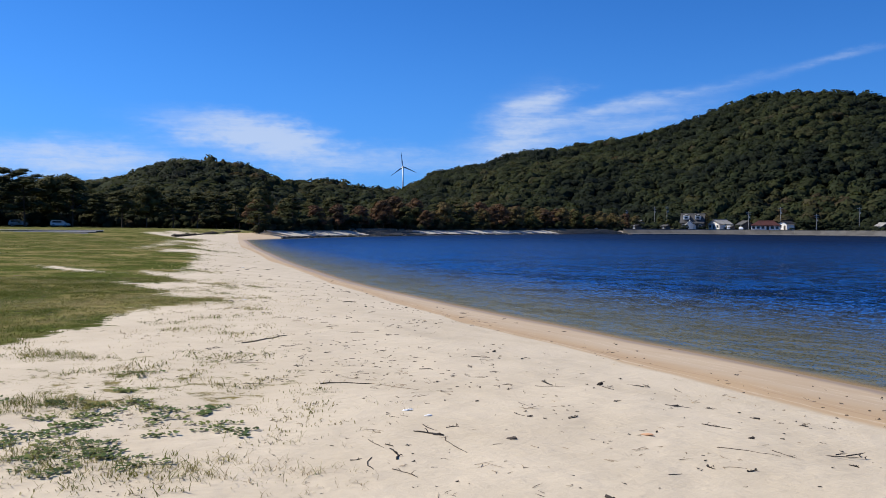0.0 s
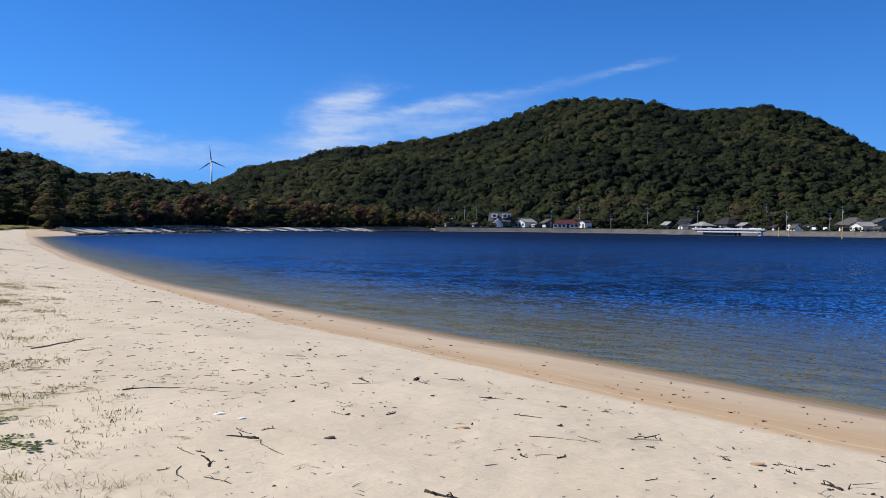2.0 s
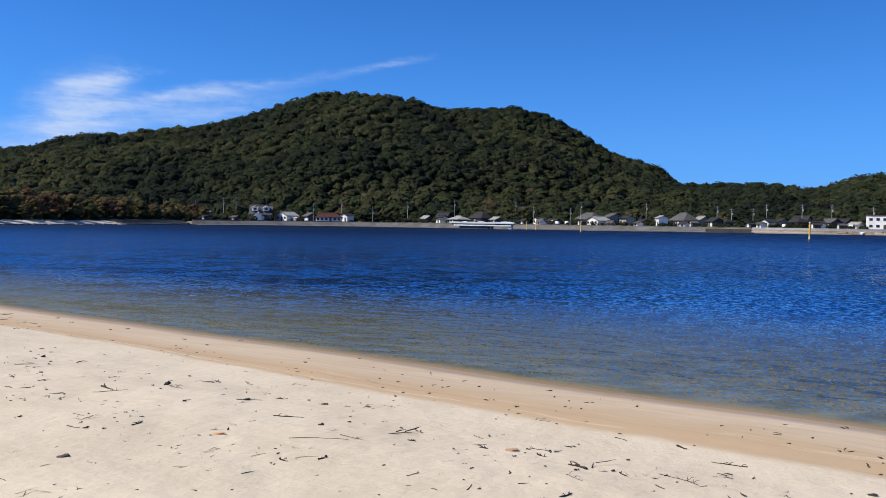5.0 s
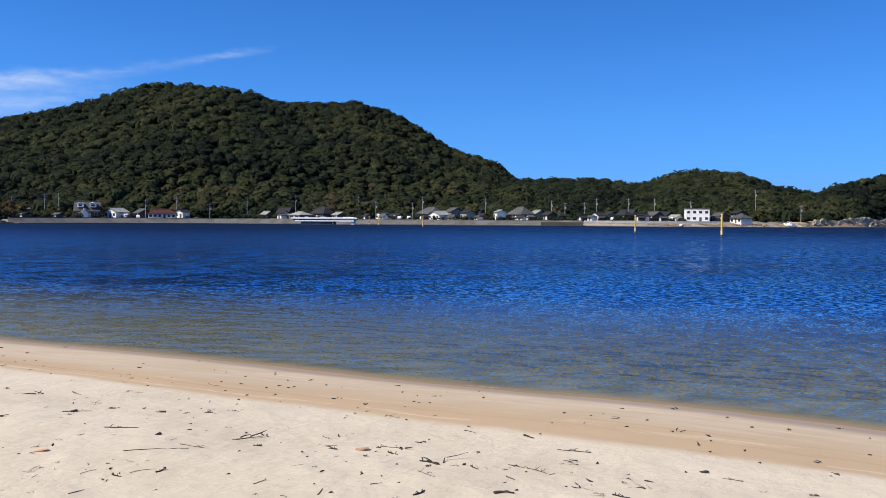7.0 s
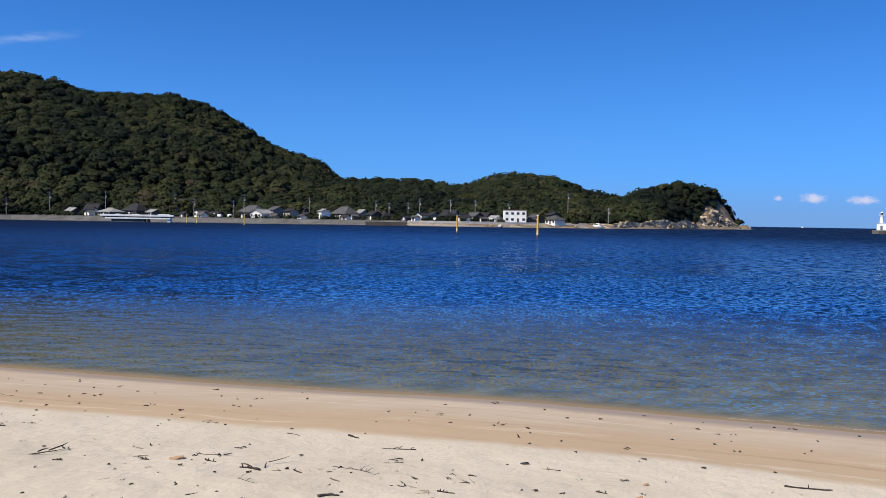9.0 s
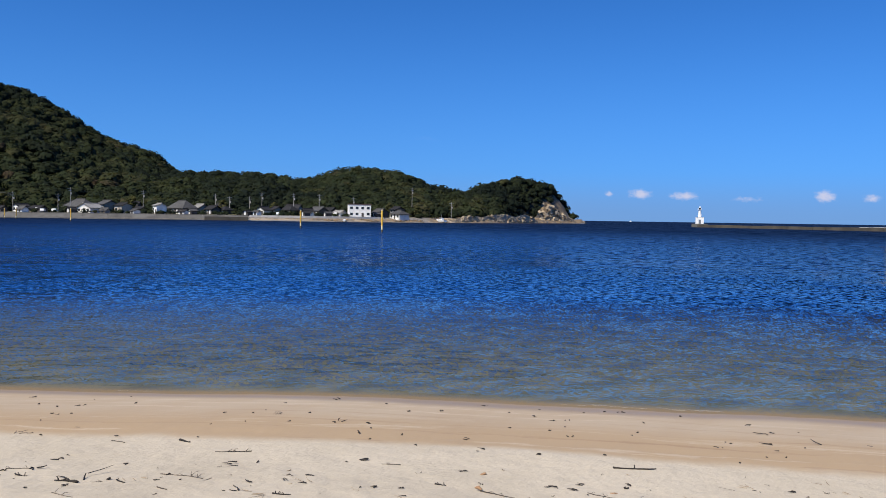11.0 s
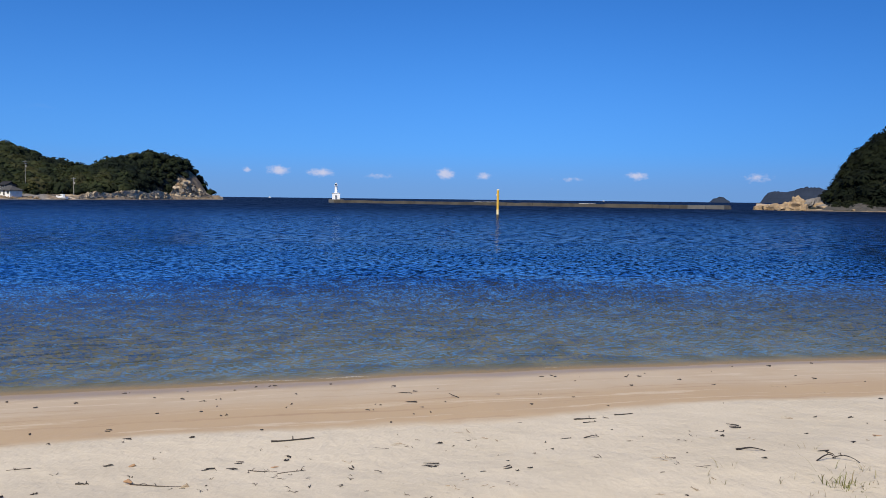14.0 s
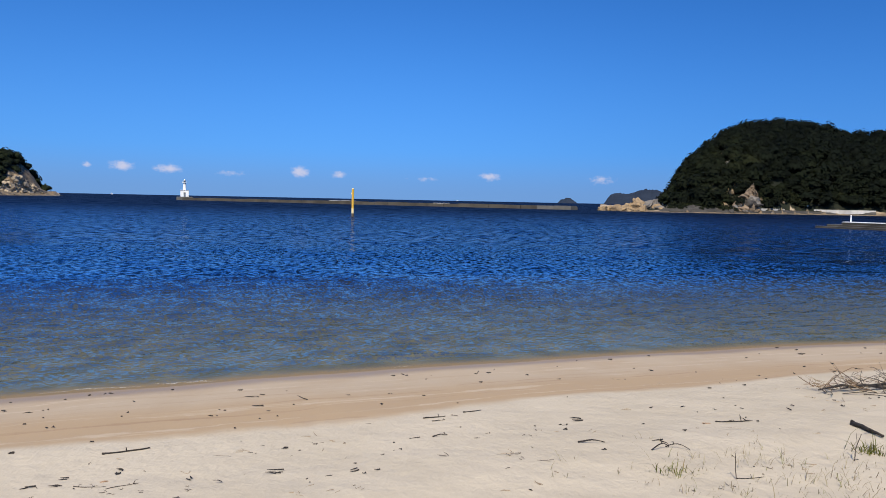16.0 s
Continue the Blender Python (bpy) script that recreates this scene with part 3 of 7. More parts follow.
def height(x, y, d=None):
    """Height of the ground over the water, and what covers it: grass, wood, stone."""
    x, y = np.asarray(x, float), np.asarray(y, float)
    az, r = np.degrees(np.arctan2(x, y)), np.hypot(x, y)
    if d is None:
        d = shore_distance(x, y)
    inside = (az > -13.4) & (az < 160)
    near_side = ~inside | (r < np.interp(az, near_az, near_r) + 5)
    beach = np.interp(d, [-400, -60, -25, -12, -5, -1.2, 0, 1.5, 3.85, 6, 8, 12, 30, 100, 400],
                      [-12, -5.5, -2.4, -1.15, -0.42, -0.10, 0, 0.19, 0.5, 0.70, 0.79, 0.84, 1.1, 1.5, 2.2])
    wall = np.interp(d, [-60, -25, -5, 0, 2, 6, 9, 14, 60], [-5.5, -2.4, -0.8, 0, 0.35, 1.75, 2.2, 2.4, 3.0])
    low_bank = np.interp(d, [-60, -25, -5, 0, 2, 6, 9, 14, 60], [-5.5, -2.4, -0.8, -0.1, 0.05, 0.65, 1.15, 1.6, 2.4])
    wall = np.where(az < 12.6, low_bank, wall)
    shelf = np.interp(d, [-25, -5, 0, 4, 12, 25], [-2.4, -0.8, 0, 0.9, 1.5, 2.2])
    wall = np.where(az > 100, shelf, wall)
    ease = np.clip((az + 13.4) / 7, 0, 1)
    wall = beach * (1 - ease) + wall * ease
    z = np.where(near_side | (d < 0), beach, wall)
    hills, crests = np.zeros_like(z), np.ones_like(z)
    for name in HILLS:
        one = hill_height(name, az, r)
        top = 2.3 + HILLS[name][1] * np.tan(np.radians(curve(HILLS[name][3], az)))
        crests = np.where(one > hills, top, crests)
        hills = np.maximum(hills, one)
    ravine = 1 + 0.22 * wobble(x, y, 38.0, 0.4) * np.clip(1.25 * (1 - hills / np.maximum(crests, 1)), 0, 1)
    # the hills stand on the far land only
    back = (r > 200) & (d > 0)
    z = np.where(back, z + np.maximum(hills - z, 0) * ravine, z)
    # the turf at the end of the bay ends in a low bank
    z = z + 0.45 * np.clip(turf_reach(x, y) / 4.0, 0, 1) * np.clip((r - 90) / 30, 0, 1) * np.clip((260 - r) / 50, 0, 1) * (az < -11)
    # relief of the sand
    close = np.clip((d - 3.2) / 2.0, 0, 1) * (r < 90)
    z = z + close * (0.014 * wobble(x, y, 1.3, 0.2) + 0.008 * wobble(x, y, 0.30, 0.9) + 0.004 * wobble(x, y, 0.10, 0.3) + 0.05 * wobble(x, y, 6.0, 1.7))
    z = z + np.where((d > 0) & (d < 3.5) & near_side, 0.012 * wobble(x, y, 1.8, 0.6) * np.clip(d, 0, 1), 0)
    return z


def cover(x, y, d):
    """How grassy, wooded and stony the ground is."""
    az, r = np.degrees(np.arctan2(x, y)), np.hypot(x, y)
    inland = turf_reach(x, y)
    green = np.where(az < -11.5, np.clip(0.35 + inland / (0.9 + 0.06 * r) + 0.6 * wobble(x, y, 0.4 + 0.015 * r, 0.8) + 0.28 * wobble(x, y, 1.6 + 0.03 * r, 1.9), 0, 1), 0.0)
    # a trodden sandy path through it, and bare spots
    for px, py, ux, uy, wide in ((-7.9, 21.3, -0.70, 0.71, 0.42), (-13.0, 28.2, -0.72, 0.69, 0.5), (-11.5, 44.0, -0.9, 0.43, 0.6)):
        u, v = (x - px) * ux + (y - py) * uy, -(x - px) * uy + (y - py) * ux
        green = green - 0.72 * np.exp(-(u / (3.4 * wide + 1.0)) ** 2 - (v / wide) ** 2)
    green = np.maximum(green, 0) * np.clip((r - 7.5) / 2.5, 0, 1)
    ax, ay = polar(-22, 8.0)
    green = np.maximum(green, 0.42 * np.exp(-((x - ax) ** 2 + (y - ay) ** 2) / 5.0))
    green = np.maximum(green, np.where((az < -60) | (az > 150), np.clip((r - 14) / 10 + 0.3 * wobble(x, y, 3.0, 0.4), 0, 1), 0))
    far_land = (r > 150) & (d > 12) & (az > -60) & (az < 62)
    green = np.maximum(green, np.where(far_land, 0.75, 0))
    wood = np.zeros_like(r)
    for name in HILLS:
        wood = np.maximum(wood, np.clip((hill_height(name, az, r) - 2.5) / 1.5, 0, 1))
    wood = np.where((r > 200) & (d > 6), wood, 0)
    wood = np.maximum(wood, np.where((r > 200) & (d > 30) & (az < 12) & (az > -60), 1, 0))
    stone = np.where((az > 61) & (az < 90) & (r > 420) & (d > -3), np.clip(np.interp(az, [61, 66, 68.5, 70, 71.8], [0.95, 1.0, 1.15, 1.5, 1.6]) - d / np.interp(az, [61, 66, 68.5, 70, 71.8], [14, 18, 30, 55, 60]), 0, 1), 0)
    stone = np.maximum(stone, np.where((az > 106) & (r > 200) & (d > -3), np.clip(1.0 - d / 4.5, 0, 1), 0))
    stone = np.maximum(stone, np.where((az > 48.8) & (az < 62.5) & (r > 300) & (d > -2), np.clip(1.0 - d / 26, 0, 0.62), 0))
    scar = np.exp(-((az - 115.3 - 0.03 * (r - 280)) / 0.55) ** 2) * np.clip(1.1 - (r - 268) / 30, 0, 1) * (r > 255)
    stone = np.where((az > 111.5) & (r > 200), np.clip(1.2 - d / 2.0, 0, 1), stone)
    stone = np.maximum(stone, np.where(az > 108, 0.3 * scar, 0))
    wood = np.where((az > 108) & (az < 165) & (r > 200) & (d > 3), 1, wood)
    wood = np.where(stone > 0.55, 0, wood)
    wood = np.where((az > 111.5) & (az < 165) & (r > 200) & (d > 1.2) & (scar < 0.5), 1, wood)
    return green, wood, stone


def sheet(name, rings, bearings, fill, material, tags, closed=True):
    """A round sheet of ground or water on rings and bearings; fill(x, y) gives its height and its attributes."""
    a, r = np.meshgrid(np.radians(bearings), np.asarray(rings))
    x, y = r * np.sin(a), r * np.cos(a)
    z, extra = fill(x, y)
    rows, cols = x.shape
    verts = np.stack([x.ravel(), y.ravel(), z.ravel()], 1)
    i, j = np.meshgrid(np.arange(rows - 1), np.arange(cols if closed else cols - 1), indexing="ij")
    k = (j + 1) % cols
    quads = np.stack([i * cols + j, i * cols + k, (i + 1) * cols + k, (i + 1) * cols + j], -1).reshape(-1, 4)[:, ::-1]
    mesh = bpy.data.meshes.new(name)
    mesh.vertices.add(len(verts))
    mesh.vertices.foreach_set("co", verts.ravel())
    mesh.loops.add(quads.size)
    mesh.loops.foreach_set("vertex_index", quads.ravel().astype(np.int32))
    mesh.polygons.add(len(quads))
    mesh.polygons.foreach_set("loop_start", np.arange(0, quads.size, 4, dtype=np.int32))
    mesh.polygons.foreach_set("use_smooth", np.ones(len(quads), bool))
    for key, values in extra.items():
        mesh.attributes.new(key, "FLOAT", "POINT").data.foreach_set("value", values.ravel().astype(np.float32))
    mesh.update()
    mesh.validate()
    mesh.materials.append(material)
    return tagged(new(name, mesh), *tags)


def ring_steps(*spans):
    """Distances from span to span: (start, end, growth) or (start, end, -step)."""
    out = []
    for start, end, grow in spans:
        r = start
        while r < end:
            out.append(r)
            r = r - grow if grow < 0 else r * grow
    out.append(spans[-1][1])
    return np.array(out)


seen = np.arange(-32, 132, 0.25)
round_about = np.concatenate([seen, np.arange(132, 328, 4.0)])


def ground_fill(x, y):
    d = shore_distance(x, y)
    z = height(x, y, d)
    green, wood, stone = cover(x, y, d)
    az, r = np.degrees(np.arctan2(x, y)), np.hypot(x, y)
    shingle = np.where((r > 160) & (az > -10) & (az < 61.5), np.clip((d + 2) / 1.5, 0, 1) * np.clip((24 - d) / 4, 0, 1), 0) * np.clip((az + 10) / 2, 0, 1)
    return z, {"shore": np.clip(d, -60, 60), "green": green, "wood": wood, "stone": stone, "wet": np.clip((r - np.interp(az, *np.array(DAMP).T)) * np.clip(12 / r, 0.2, 1), -5, 20) * (az > -14) - 9 * (az <= -14), "shingle": 0.85 * shingle}


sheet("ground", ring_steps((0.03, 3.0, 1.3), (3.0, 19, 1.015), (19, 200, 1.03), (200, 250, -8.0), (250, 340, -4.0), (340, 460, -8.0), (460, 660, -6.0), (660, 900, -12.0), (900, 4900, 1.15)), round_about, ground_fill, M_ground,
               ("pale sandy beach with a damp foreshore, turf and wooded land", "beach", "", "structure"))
wave_rng = np.random.default_rng(5)
WAVES = [(0.19 * 1.085 ** k, radians(250 + 26 * wave_rng.standard_normal()), wave_rng.uniform(0, 6.28)) for k in range(26)]


def ripples(x, y):
    """Short waves with sharp crests that run on to the beach, in metres."""
    z, bx, by = 0.0, x + 0.22 * wobble(x, y, 1.3, 0.5) + 0.05 * wobble(x, y, 0.35, 2.5), y + 0.22 * wobble(x, y, 1.5, 1.5) + 0.05 * wobble(x, y, 0.33, 0.9)
    for length, way, phase in WAVES:
        k = 2 * math.pi / length
        z = z + length ** 0.42 * (0.62 - np.abs(np.sin(0.5 * (k * (bx * math.sin(way) + by * math.cos(way)) + phase))))
    return 0.0105 * z


def water_fill(x, y):
    d = shore_distance(x, y)
    az, r = np.degrees(np.arctan2(x, y)), np.hypot(x, y)
    depth = np.clip(-height(x, y, d), 0, 12)
    live = np.clip((46 - r) / 22, 0, 1) * np.clip(-d / 2.2, 0.12, 1) * np.clip(0.2 + az / 70, 0.25, 1) * (0.85 + 0.5 * wobble(x, y, 2.6, 0.4))
    z = np.where((r < 47) & (d < 0), 1.5 * live * ripples(x, y), 0.0)
    # a lip where the waves run out
    for back, tall, wide, seed in ((0.30, 0.030, 0.11, 0.2), (0.85, 0.030, 0.14, 1.1), (1.6, 0.022, 0.2, 2.3)):
        z = z + tall * np.clip(0.55 + wobble(x, y, 1.1, seed + 0.7), 0, 1.2) * np.exp(-((d + back + 0.16 * wobble(x, y, 1.4, seed)) / wide) ** 2) * (r < 45)
    z = np.where(d > 0, -0.02 * np.clip(d, 0, 3), z)
    calm = np.clip((54 - az) / 28, 0, 1) * np.clip((r - 22) / 35, 0, 1)
    # depth is stretched with distance, so the water turns blue sooner further out
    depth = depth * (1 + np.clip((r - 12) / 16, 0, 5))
    # bay dips round bearing 22: the hill's reflection, put into the water colour
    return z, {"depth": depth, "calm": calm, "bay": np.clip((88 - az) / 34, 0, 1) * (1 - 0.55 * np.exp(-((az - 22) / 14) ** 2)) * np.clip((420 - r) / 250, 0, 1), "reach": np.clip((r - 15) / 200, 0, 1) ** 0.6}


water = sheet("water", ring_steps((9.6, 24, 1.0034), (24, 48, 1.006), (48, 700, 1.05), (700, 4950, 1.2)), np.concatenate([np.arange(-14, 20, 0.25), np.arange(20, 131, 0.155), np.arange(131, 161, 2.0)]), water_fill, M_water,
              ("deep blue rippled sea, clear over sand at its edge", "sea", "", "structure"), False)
water.visible_shadow = False

# ---- woods ----
def solid(name, verts, faces, material, smooth=False):
    mesh = bpy.data.meshes.new(name)
    mesh.from_pydata(verts, [], faces)
    if smooth:
        mesh.polygons.foreach_set("use_smooth", np.ones(len(mesh.polygons), bool))
    mesh.update()
    mesh.materials.append(material)
    return mesh


def ball(divisions):
    bm = bmesh.new()
    bmesh.ops.create_icosphere(bm, subdivisions=divisions, radius=1.0)
    v = np.array([p.co[:] for p in bm.verts])
    f = np.array([[q.index for q in p.verts] for p in bm.faces])
    bm.free()
    return v, f


rng = np.random.default_rng(7)


def crown_shape(clumps, flat, layered, core=2, fine=1.0):
    """A crown of one metre radius: an uneven core and leaf clumps round it, as triangles."""
    v, f = ball(core)
    v = v * (0.80 * fine + 0.16 * rng.standard_normal((len(v), 1)).clip(-1.5, 1.5))
    v[:, 2] *= flat
    verts, faces = [v], [f]
    base = len(v)
    for _ in range(clumps):
        p = rng.standard_normal(3)
        p[2] = abs(p[2]) * 0.9 - 0.25
        p /= np.linalg.norm(p)
        out = p * 1.3 + np.array([0, 0, 0.35]) + 0.33 * rng.standard_normal(3)
        if layered:
            out[2] = abs(out[2]) + 0.9
            p[2] = round(p[2] * 3) / 3 + 0.05 * rng.standard_normal()
            p /= max(1.0, np.linalg.norm(p))
        out /= np.linalg.norm(out)
        side = np.cross(out, rng.standard_normal(3))
        side /= np.linalg.norm(side)
        up = np.cross(out, side)
        s = rng.uniform(0.13, 0.27) * fine
        c = p * np.array([1, 1, flat]) * rng.uniform(0.86 * fine, 1.04)
        k = np.array([-side * s - up * s * 0.7, side * s * rng.uniform(0.7, 1.2) - up * s, up * s * 1.1 + side * s * rng.uniform(-0.4, 0.5)])
        verts.append(c + k)
        faces.append(np.array([[base, base + 1, base + 2]]))
        base += 3
    return np.concatenate(verts), np.concatenate(faces)


def wood(name, places, sizes, tints, shapes, material, label):
    """Many crowns as one mesh."""
    vs, fs, ts, ns, base = [], [], [], [], 0
    for (x, y, z), s, t in zip(places, sizes, tints):
        v, f = shapes[rng.integers(len(shapes))]
        a = rng.uniform(0, 2 * math.pi)
        c, q = math.cos(a), math.sin(a)
        w = np.empty_like(v)
        w[:, 0] = (v[:, 0] * c - v[:, 1] * q) * s * rng.uniform(0.85, 1.15) + x
        w[:, 1] = (v[:, 0] * q + v[:, 1] * c) * s * rng.uniform(0.85, 1.15) + y
        w[:, 2] = v[:, 2] * s * rng.uniform(0.85, 1.25) + z
        vs.append(w)
        ns.append(w - np.array([x, y, z - 0.7 * s]))
        fs.append(f + base)
        ts.append(np.full(len(v), t))
        base += len(v)
    v, f, t, crown = np.concatenate(vs), np.concatenate(fs), np.concatenate(ts), np.concatenate(ns)
    crown = 0.8 * crown / np.linalg.norm(crown, axis=1)[:, None]
    mesh = bpy.data.meshes.new(name)
    mesh.vertices.add(len(v))
    mesh.vertices.foreach_set("co", v.ravel())
    mesh.loops.add(f.size)
    mesh.loops.foreach_set("vertex_index", f.ravel().astype(np.int32))
    mesh.polygons.add(len(f))
    mesh.polygons.foreach_set("loop_start", np.arange(0, f.size, 3, dtype=np.int32))
    mesh.attributes.new("tint", "FLOAT", "POINT").data.foreach_set("value", t.astype(np.float32))
    mesh.attributes.new("crown", "FLOAT_VECTOR", "POINT").data.foreach_set("vector", crown.ravel().astype(np.float32))
    mesh.update()
    mesh.materials.append(material)
    return tagged(new(name, mesh), label, "forest", "", "stuff")


ROUND = [crown_shape(130, 0.85, False, 1, 0.72) for _ in range(5)]
LAYER = [crown_shape(130, 0.62, True, 1, 0.72) for _ in range(4)]
FINE_CROWNS = [crown_shape(120, 0.8, k % 2 == 0, 1, 0.75) for k in range(6)]
FAR_CROWNS = [crown_shape(58, 0.8, False, 1) for _ in range(6)] + [crown_shape(58, 0.62, True, 1) for _ in range(5)]


def plant_hill(hill, az0, az1, r0, r1, gap, size, label, tone=0.38, clear=None):
    """Crowns over a hill's near face and crest."""
    pts = []
    r = r0
    while r < r1:
        step = math.degrees(gap / r)
        for az in np.arange(az0, az1, step):
            pts.append((az + rng.uniform(-0.45, 0.45) * step, r + rng.uniform(-0.45, 0.45) * gap))
        r += gap
    pts = np.array(pts)
    own = hill_height(hill, pts[:, 0], pts[:, 1])
    x, y = pts[:, 1] * np.sin(np.radians(pts[:, 0])), pts[:, 1] * np.cos(np.radians(pts[:, 0]))
    d = shore_distance(x, y)
    z = height(x, y, d)
    stone = cover(x, y, d)[2]
    keep = (own > (0.25 if hill == "head" else 1.0)) & (z < own * 1.6 + 4) & (d > (2.4 if hill == "head" else 5)) & (stone < 0.62 + 0.2 * rng.standard_normal(len(x)))
    if clear is not None:
        keep &= ~clear(pts[:, 0], pts[:, 1])
    x, y, z = x[keep], y[keep], z[keep]
    s = size * np.exp(0.30 * np.clip(rng.standard_normal(len(x)), -1.6, 1.3) + 0.16 * wobble(x, y, 17.0, 3.1))
    drift = 0.34 * wobble(x, y, 34.0, 2.0) + 0.20 * wobble(x, y, 12.0, 0.7)
    if hill == "left":
        # a stand of yellowing trees on the near face
        tone = tone + 0.30 * np.exp(-((pts[keep, 0] + 14.8) / 2.2) ** 2 - ((pts[keep, 1] - 400) / 60) ** 2)
    tint = np.clip(tone + drift + 0.11 * rng.standard_normal(len(x)) + (rng.random(len(x)) < 0.03) * 0.35, 0, 1)
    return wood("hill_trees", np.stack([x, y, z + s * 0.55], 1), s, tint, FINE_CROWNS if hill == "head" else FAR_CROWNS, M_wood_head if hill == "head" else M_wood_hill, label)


plant_hill("big", -4, 48.5, 455, 780, 5.2, 3.7, "dense dark green broadleaf and pine wood covering the large hill")
plant_hill("left", -34, -4.5, 330, 545, 5.0, 3.6, "dark wood on the low hill behind the grove", 0.48)
plant_hill("middle", -14, 3, 720, 1080, 10.5, 7.0, "far dark wooded ridge below the wind turbine", 0.42)
plant_hill("village", 39, 66.5, 438, 622, 4.9, 3.5, "dark green wood on the hills behind the village", 0.36)
plant_hill("cape", 60.5, 71.2, 480, 670, 4.0, 2.8, "dark wind-shaped wood on top of the rocky cape", 0.30)
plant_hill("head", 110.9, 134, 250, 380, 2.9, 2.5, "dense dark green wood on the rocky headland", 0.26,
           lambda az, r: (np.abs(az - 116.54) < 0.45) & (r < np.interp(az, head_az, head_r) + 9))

# ---- building helpers ----
def part(name, bm, material, parent=None, label="", smooth=False):
    """Links a bmesh as one mesh object, under a thing or a part."""
    mesh = bpy.data.meshes.new(name)
    bm.to_mesh(mesh)
    bm.free()
    if smooth:
        mesh.polygons.foreach_set("use_smooth", np.ones(len(mesh.polygons), bool))
    mesh.materials.append(material)
    ob = new(name, mesh)
    ob.parent = parent
    return tagged(ob, label)


def thing(name, x, y, z, turn=0.0, label="", category="", group=""):
    ob = new(name)
    ob.empty_display_size = 0.2
    ob.matrix_basis = pose(x, y, z, 0, 0, turn)
    return tagged(ob, label, category, group)


def add_box(bm, x0, x1, y0, y1, z0, z1, bevel=0.0):
    v = [bm.verts.new(p) for p in ((x0, y0, z0), (x1, y0, z0), (x1, y1, z0), (x0, y1, z0), (x0, y0, z1), (x1, y0, z1), (x1, y1, z1), (x0, y1, z1))]
    faces = [bm.faces.new([v[i] for i in f]) for f in ((3, 2, 1, 0), (4, 5, 6, 7), (0, 1, 5, 4), (1, 2, 6, 5), (2, 3, 7, 6), (3, 0, 4, 7))]
    if bevel:
        edges = list({e for f in faces for e in f.edges})
        bmesh.ops.bevel(bm, geom=edges, offset=bevel, segments=1, affect="EDGES")
    return bm


def box(x0, x1, y0, y1, z0, z1, bevel=0.0):
    return add_box(bmesh.new(), x0, x1, y0, y1, z0, z1, bevel)


def add_tube(bm, points, radii, sides=8, cap=True):
    """A tapering tube along points."""
    rings = []
    for i, p in enumerate(points):
        a, b = Vector(points[max(i - 1, 0)]), Vector(points[min(i + 1, len(points) - 1)])
        way = (b - a).normalized()
        side = way.cross(Vector((0.13, 0.31, 1) if abs(way.z) < 0.9 else (1, 0.2, 0))).normalized()
        up = way.cross(side)
        rings.append([bm.verts.new(Vector(p) + radii[i] * (math.cos(t) * side + math.sin(t) * up)) for t in (2 * math.pi * k / sides for k in range(sides))])
    for a, b in zip(rings, rings[1:]):
        for k in range(sides):
            bm.faces.new((a[k], a[(k + 1) % sides], b[(k + 1) % sides], b[k]))
    if cap:
        bm.faces.new(rings[0][::-1])
        bm.faces.new(rings[-1])
    return bm


def tube(points, radii, sides=8):
    return add_tube(bmesh.new(), points, radii, sides)


def ground_at(x, y):
    return float(height(np.array([x]), np.array([y]))[0])


# ---- far shore: sea wall, terraces, pier ----
def along(az0, az1, step):
    """Points along the far waterline, with the way outwards to the land."""
    az = np.linspace(az0, az1, max(2, int(abs(az1 - az0) * 6.6 / step)))
    r = np.interp(az, far_az, far_r)
    x, y = r * np.sin(np.radians(az)), r * np.cos(np.radians(az))
    gx, gy = np.gradient(x), np.gradient(y)
    n = np.hypot(gx, gy)
    return np.stack([x, y], 1), np.stack([-gy / n, gx / n], 1)


def wall_stretch(name, az0, az1, step, profile, material, label, panel="panel"):
    """A wall along the water in panels with open joints; profile: metres inland and height."""
    root = tagged(new(name), label, "sea wall", "", "structure")
    p, out = along(az0, az1, step)
    for i in range(len(p) - 1):
        bm = bmesh.new()
        rows = []
        for end, gap in ((0, 0.003), (1, 0.997)):
            q = p[i] * (1 - gap) + p[i + 1] * gap
            o = out[i] * (1 - gap) + out[i + 1] * gap
            rows.append([bm.verts.new((q[0] + o[0] * u, q[1] + o[1] * u, z)) for u, z in profile])
        m = len(profile)
        for k in range(m):
            bm.faces.new((rows[0][k], rows[0][(k + 1) % m], rows[1][(k + 1) % m], rows[1][k]))
        bm.faces.new(rows[0][::-1])
        bm.faces.new(rows[1])
        bmesh.ops.recalc_face_normals(bm, faces=bm.faces)
        part(panel, bm, material, root)
    return root


wall_stretch("sea_wall", 12.6, 49.2, 9, [(0.0, -1.0), (0.3, 0.3), (3.6, 2.15), (3.6, 2.45), (4.2, 2.45), (4.2, 1.4), (5.0, -1.0)], M_concrete,
             "sloping weathered grey concrete sea wall along the bay")
wall_stretch("wall_toe", 12.6, 49.2, 14, [(-1.6, -1.0), (-1.5, 0.22), (0.35, 0.45), (0.35, -1.0)], M_concrete, "dark weedy footing of the sea wall", "footing")
wall_stretch("quay", 46.4, 49.2, 9, [(-4.5, -1.5), (-4.5, 1.6), (-0.5, 1.7), (-0.5, -1.5)], M_concrete_dark, "dark concrete quay jutting from the village", "quay_block")
wall_stretch("village_wall", 49.3, 58.8, 9, [(6.5, 0.4), (6.5, 2.45), (7.2, 2.45), (7.2, 0.4)], M_concrete_pale, "low pale wall above the village beach")
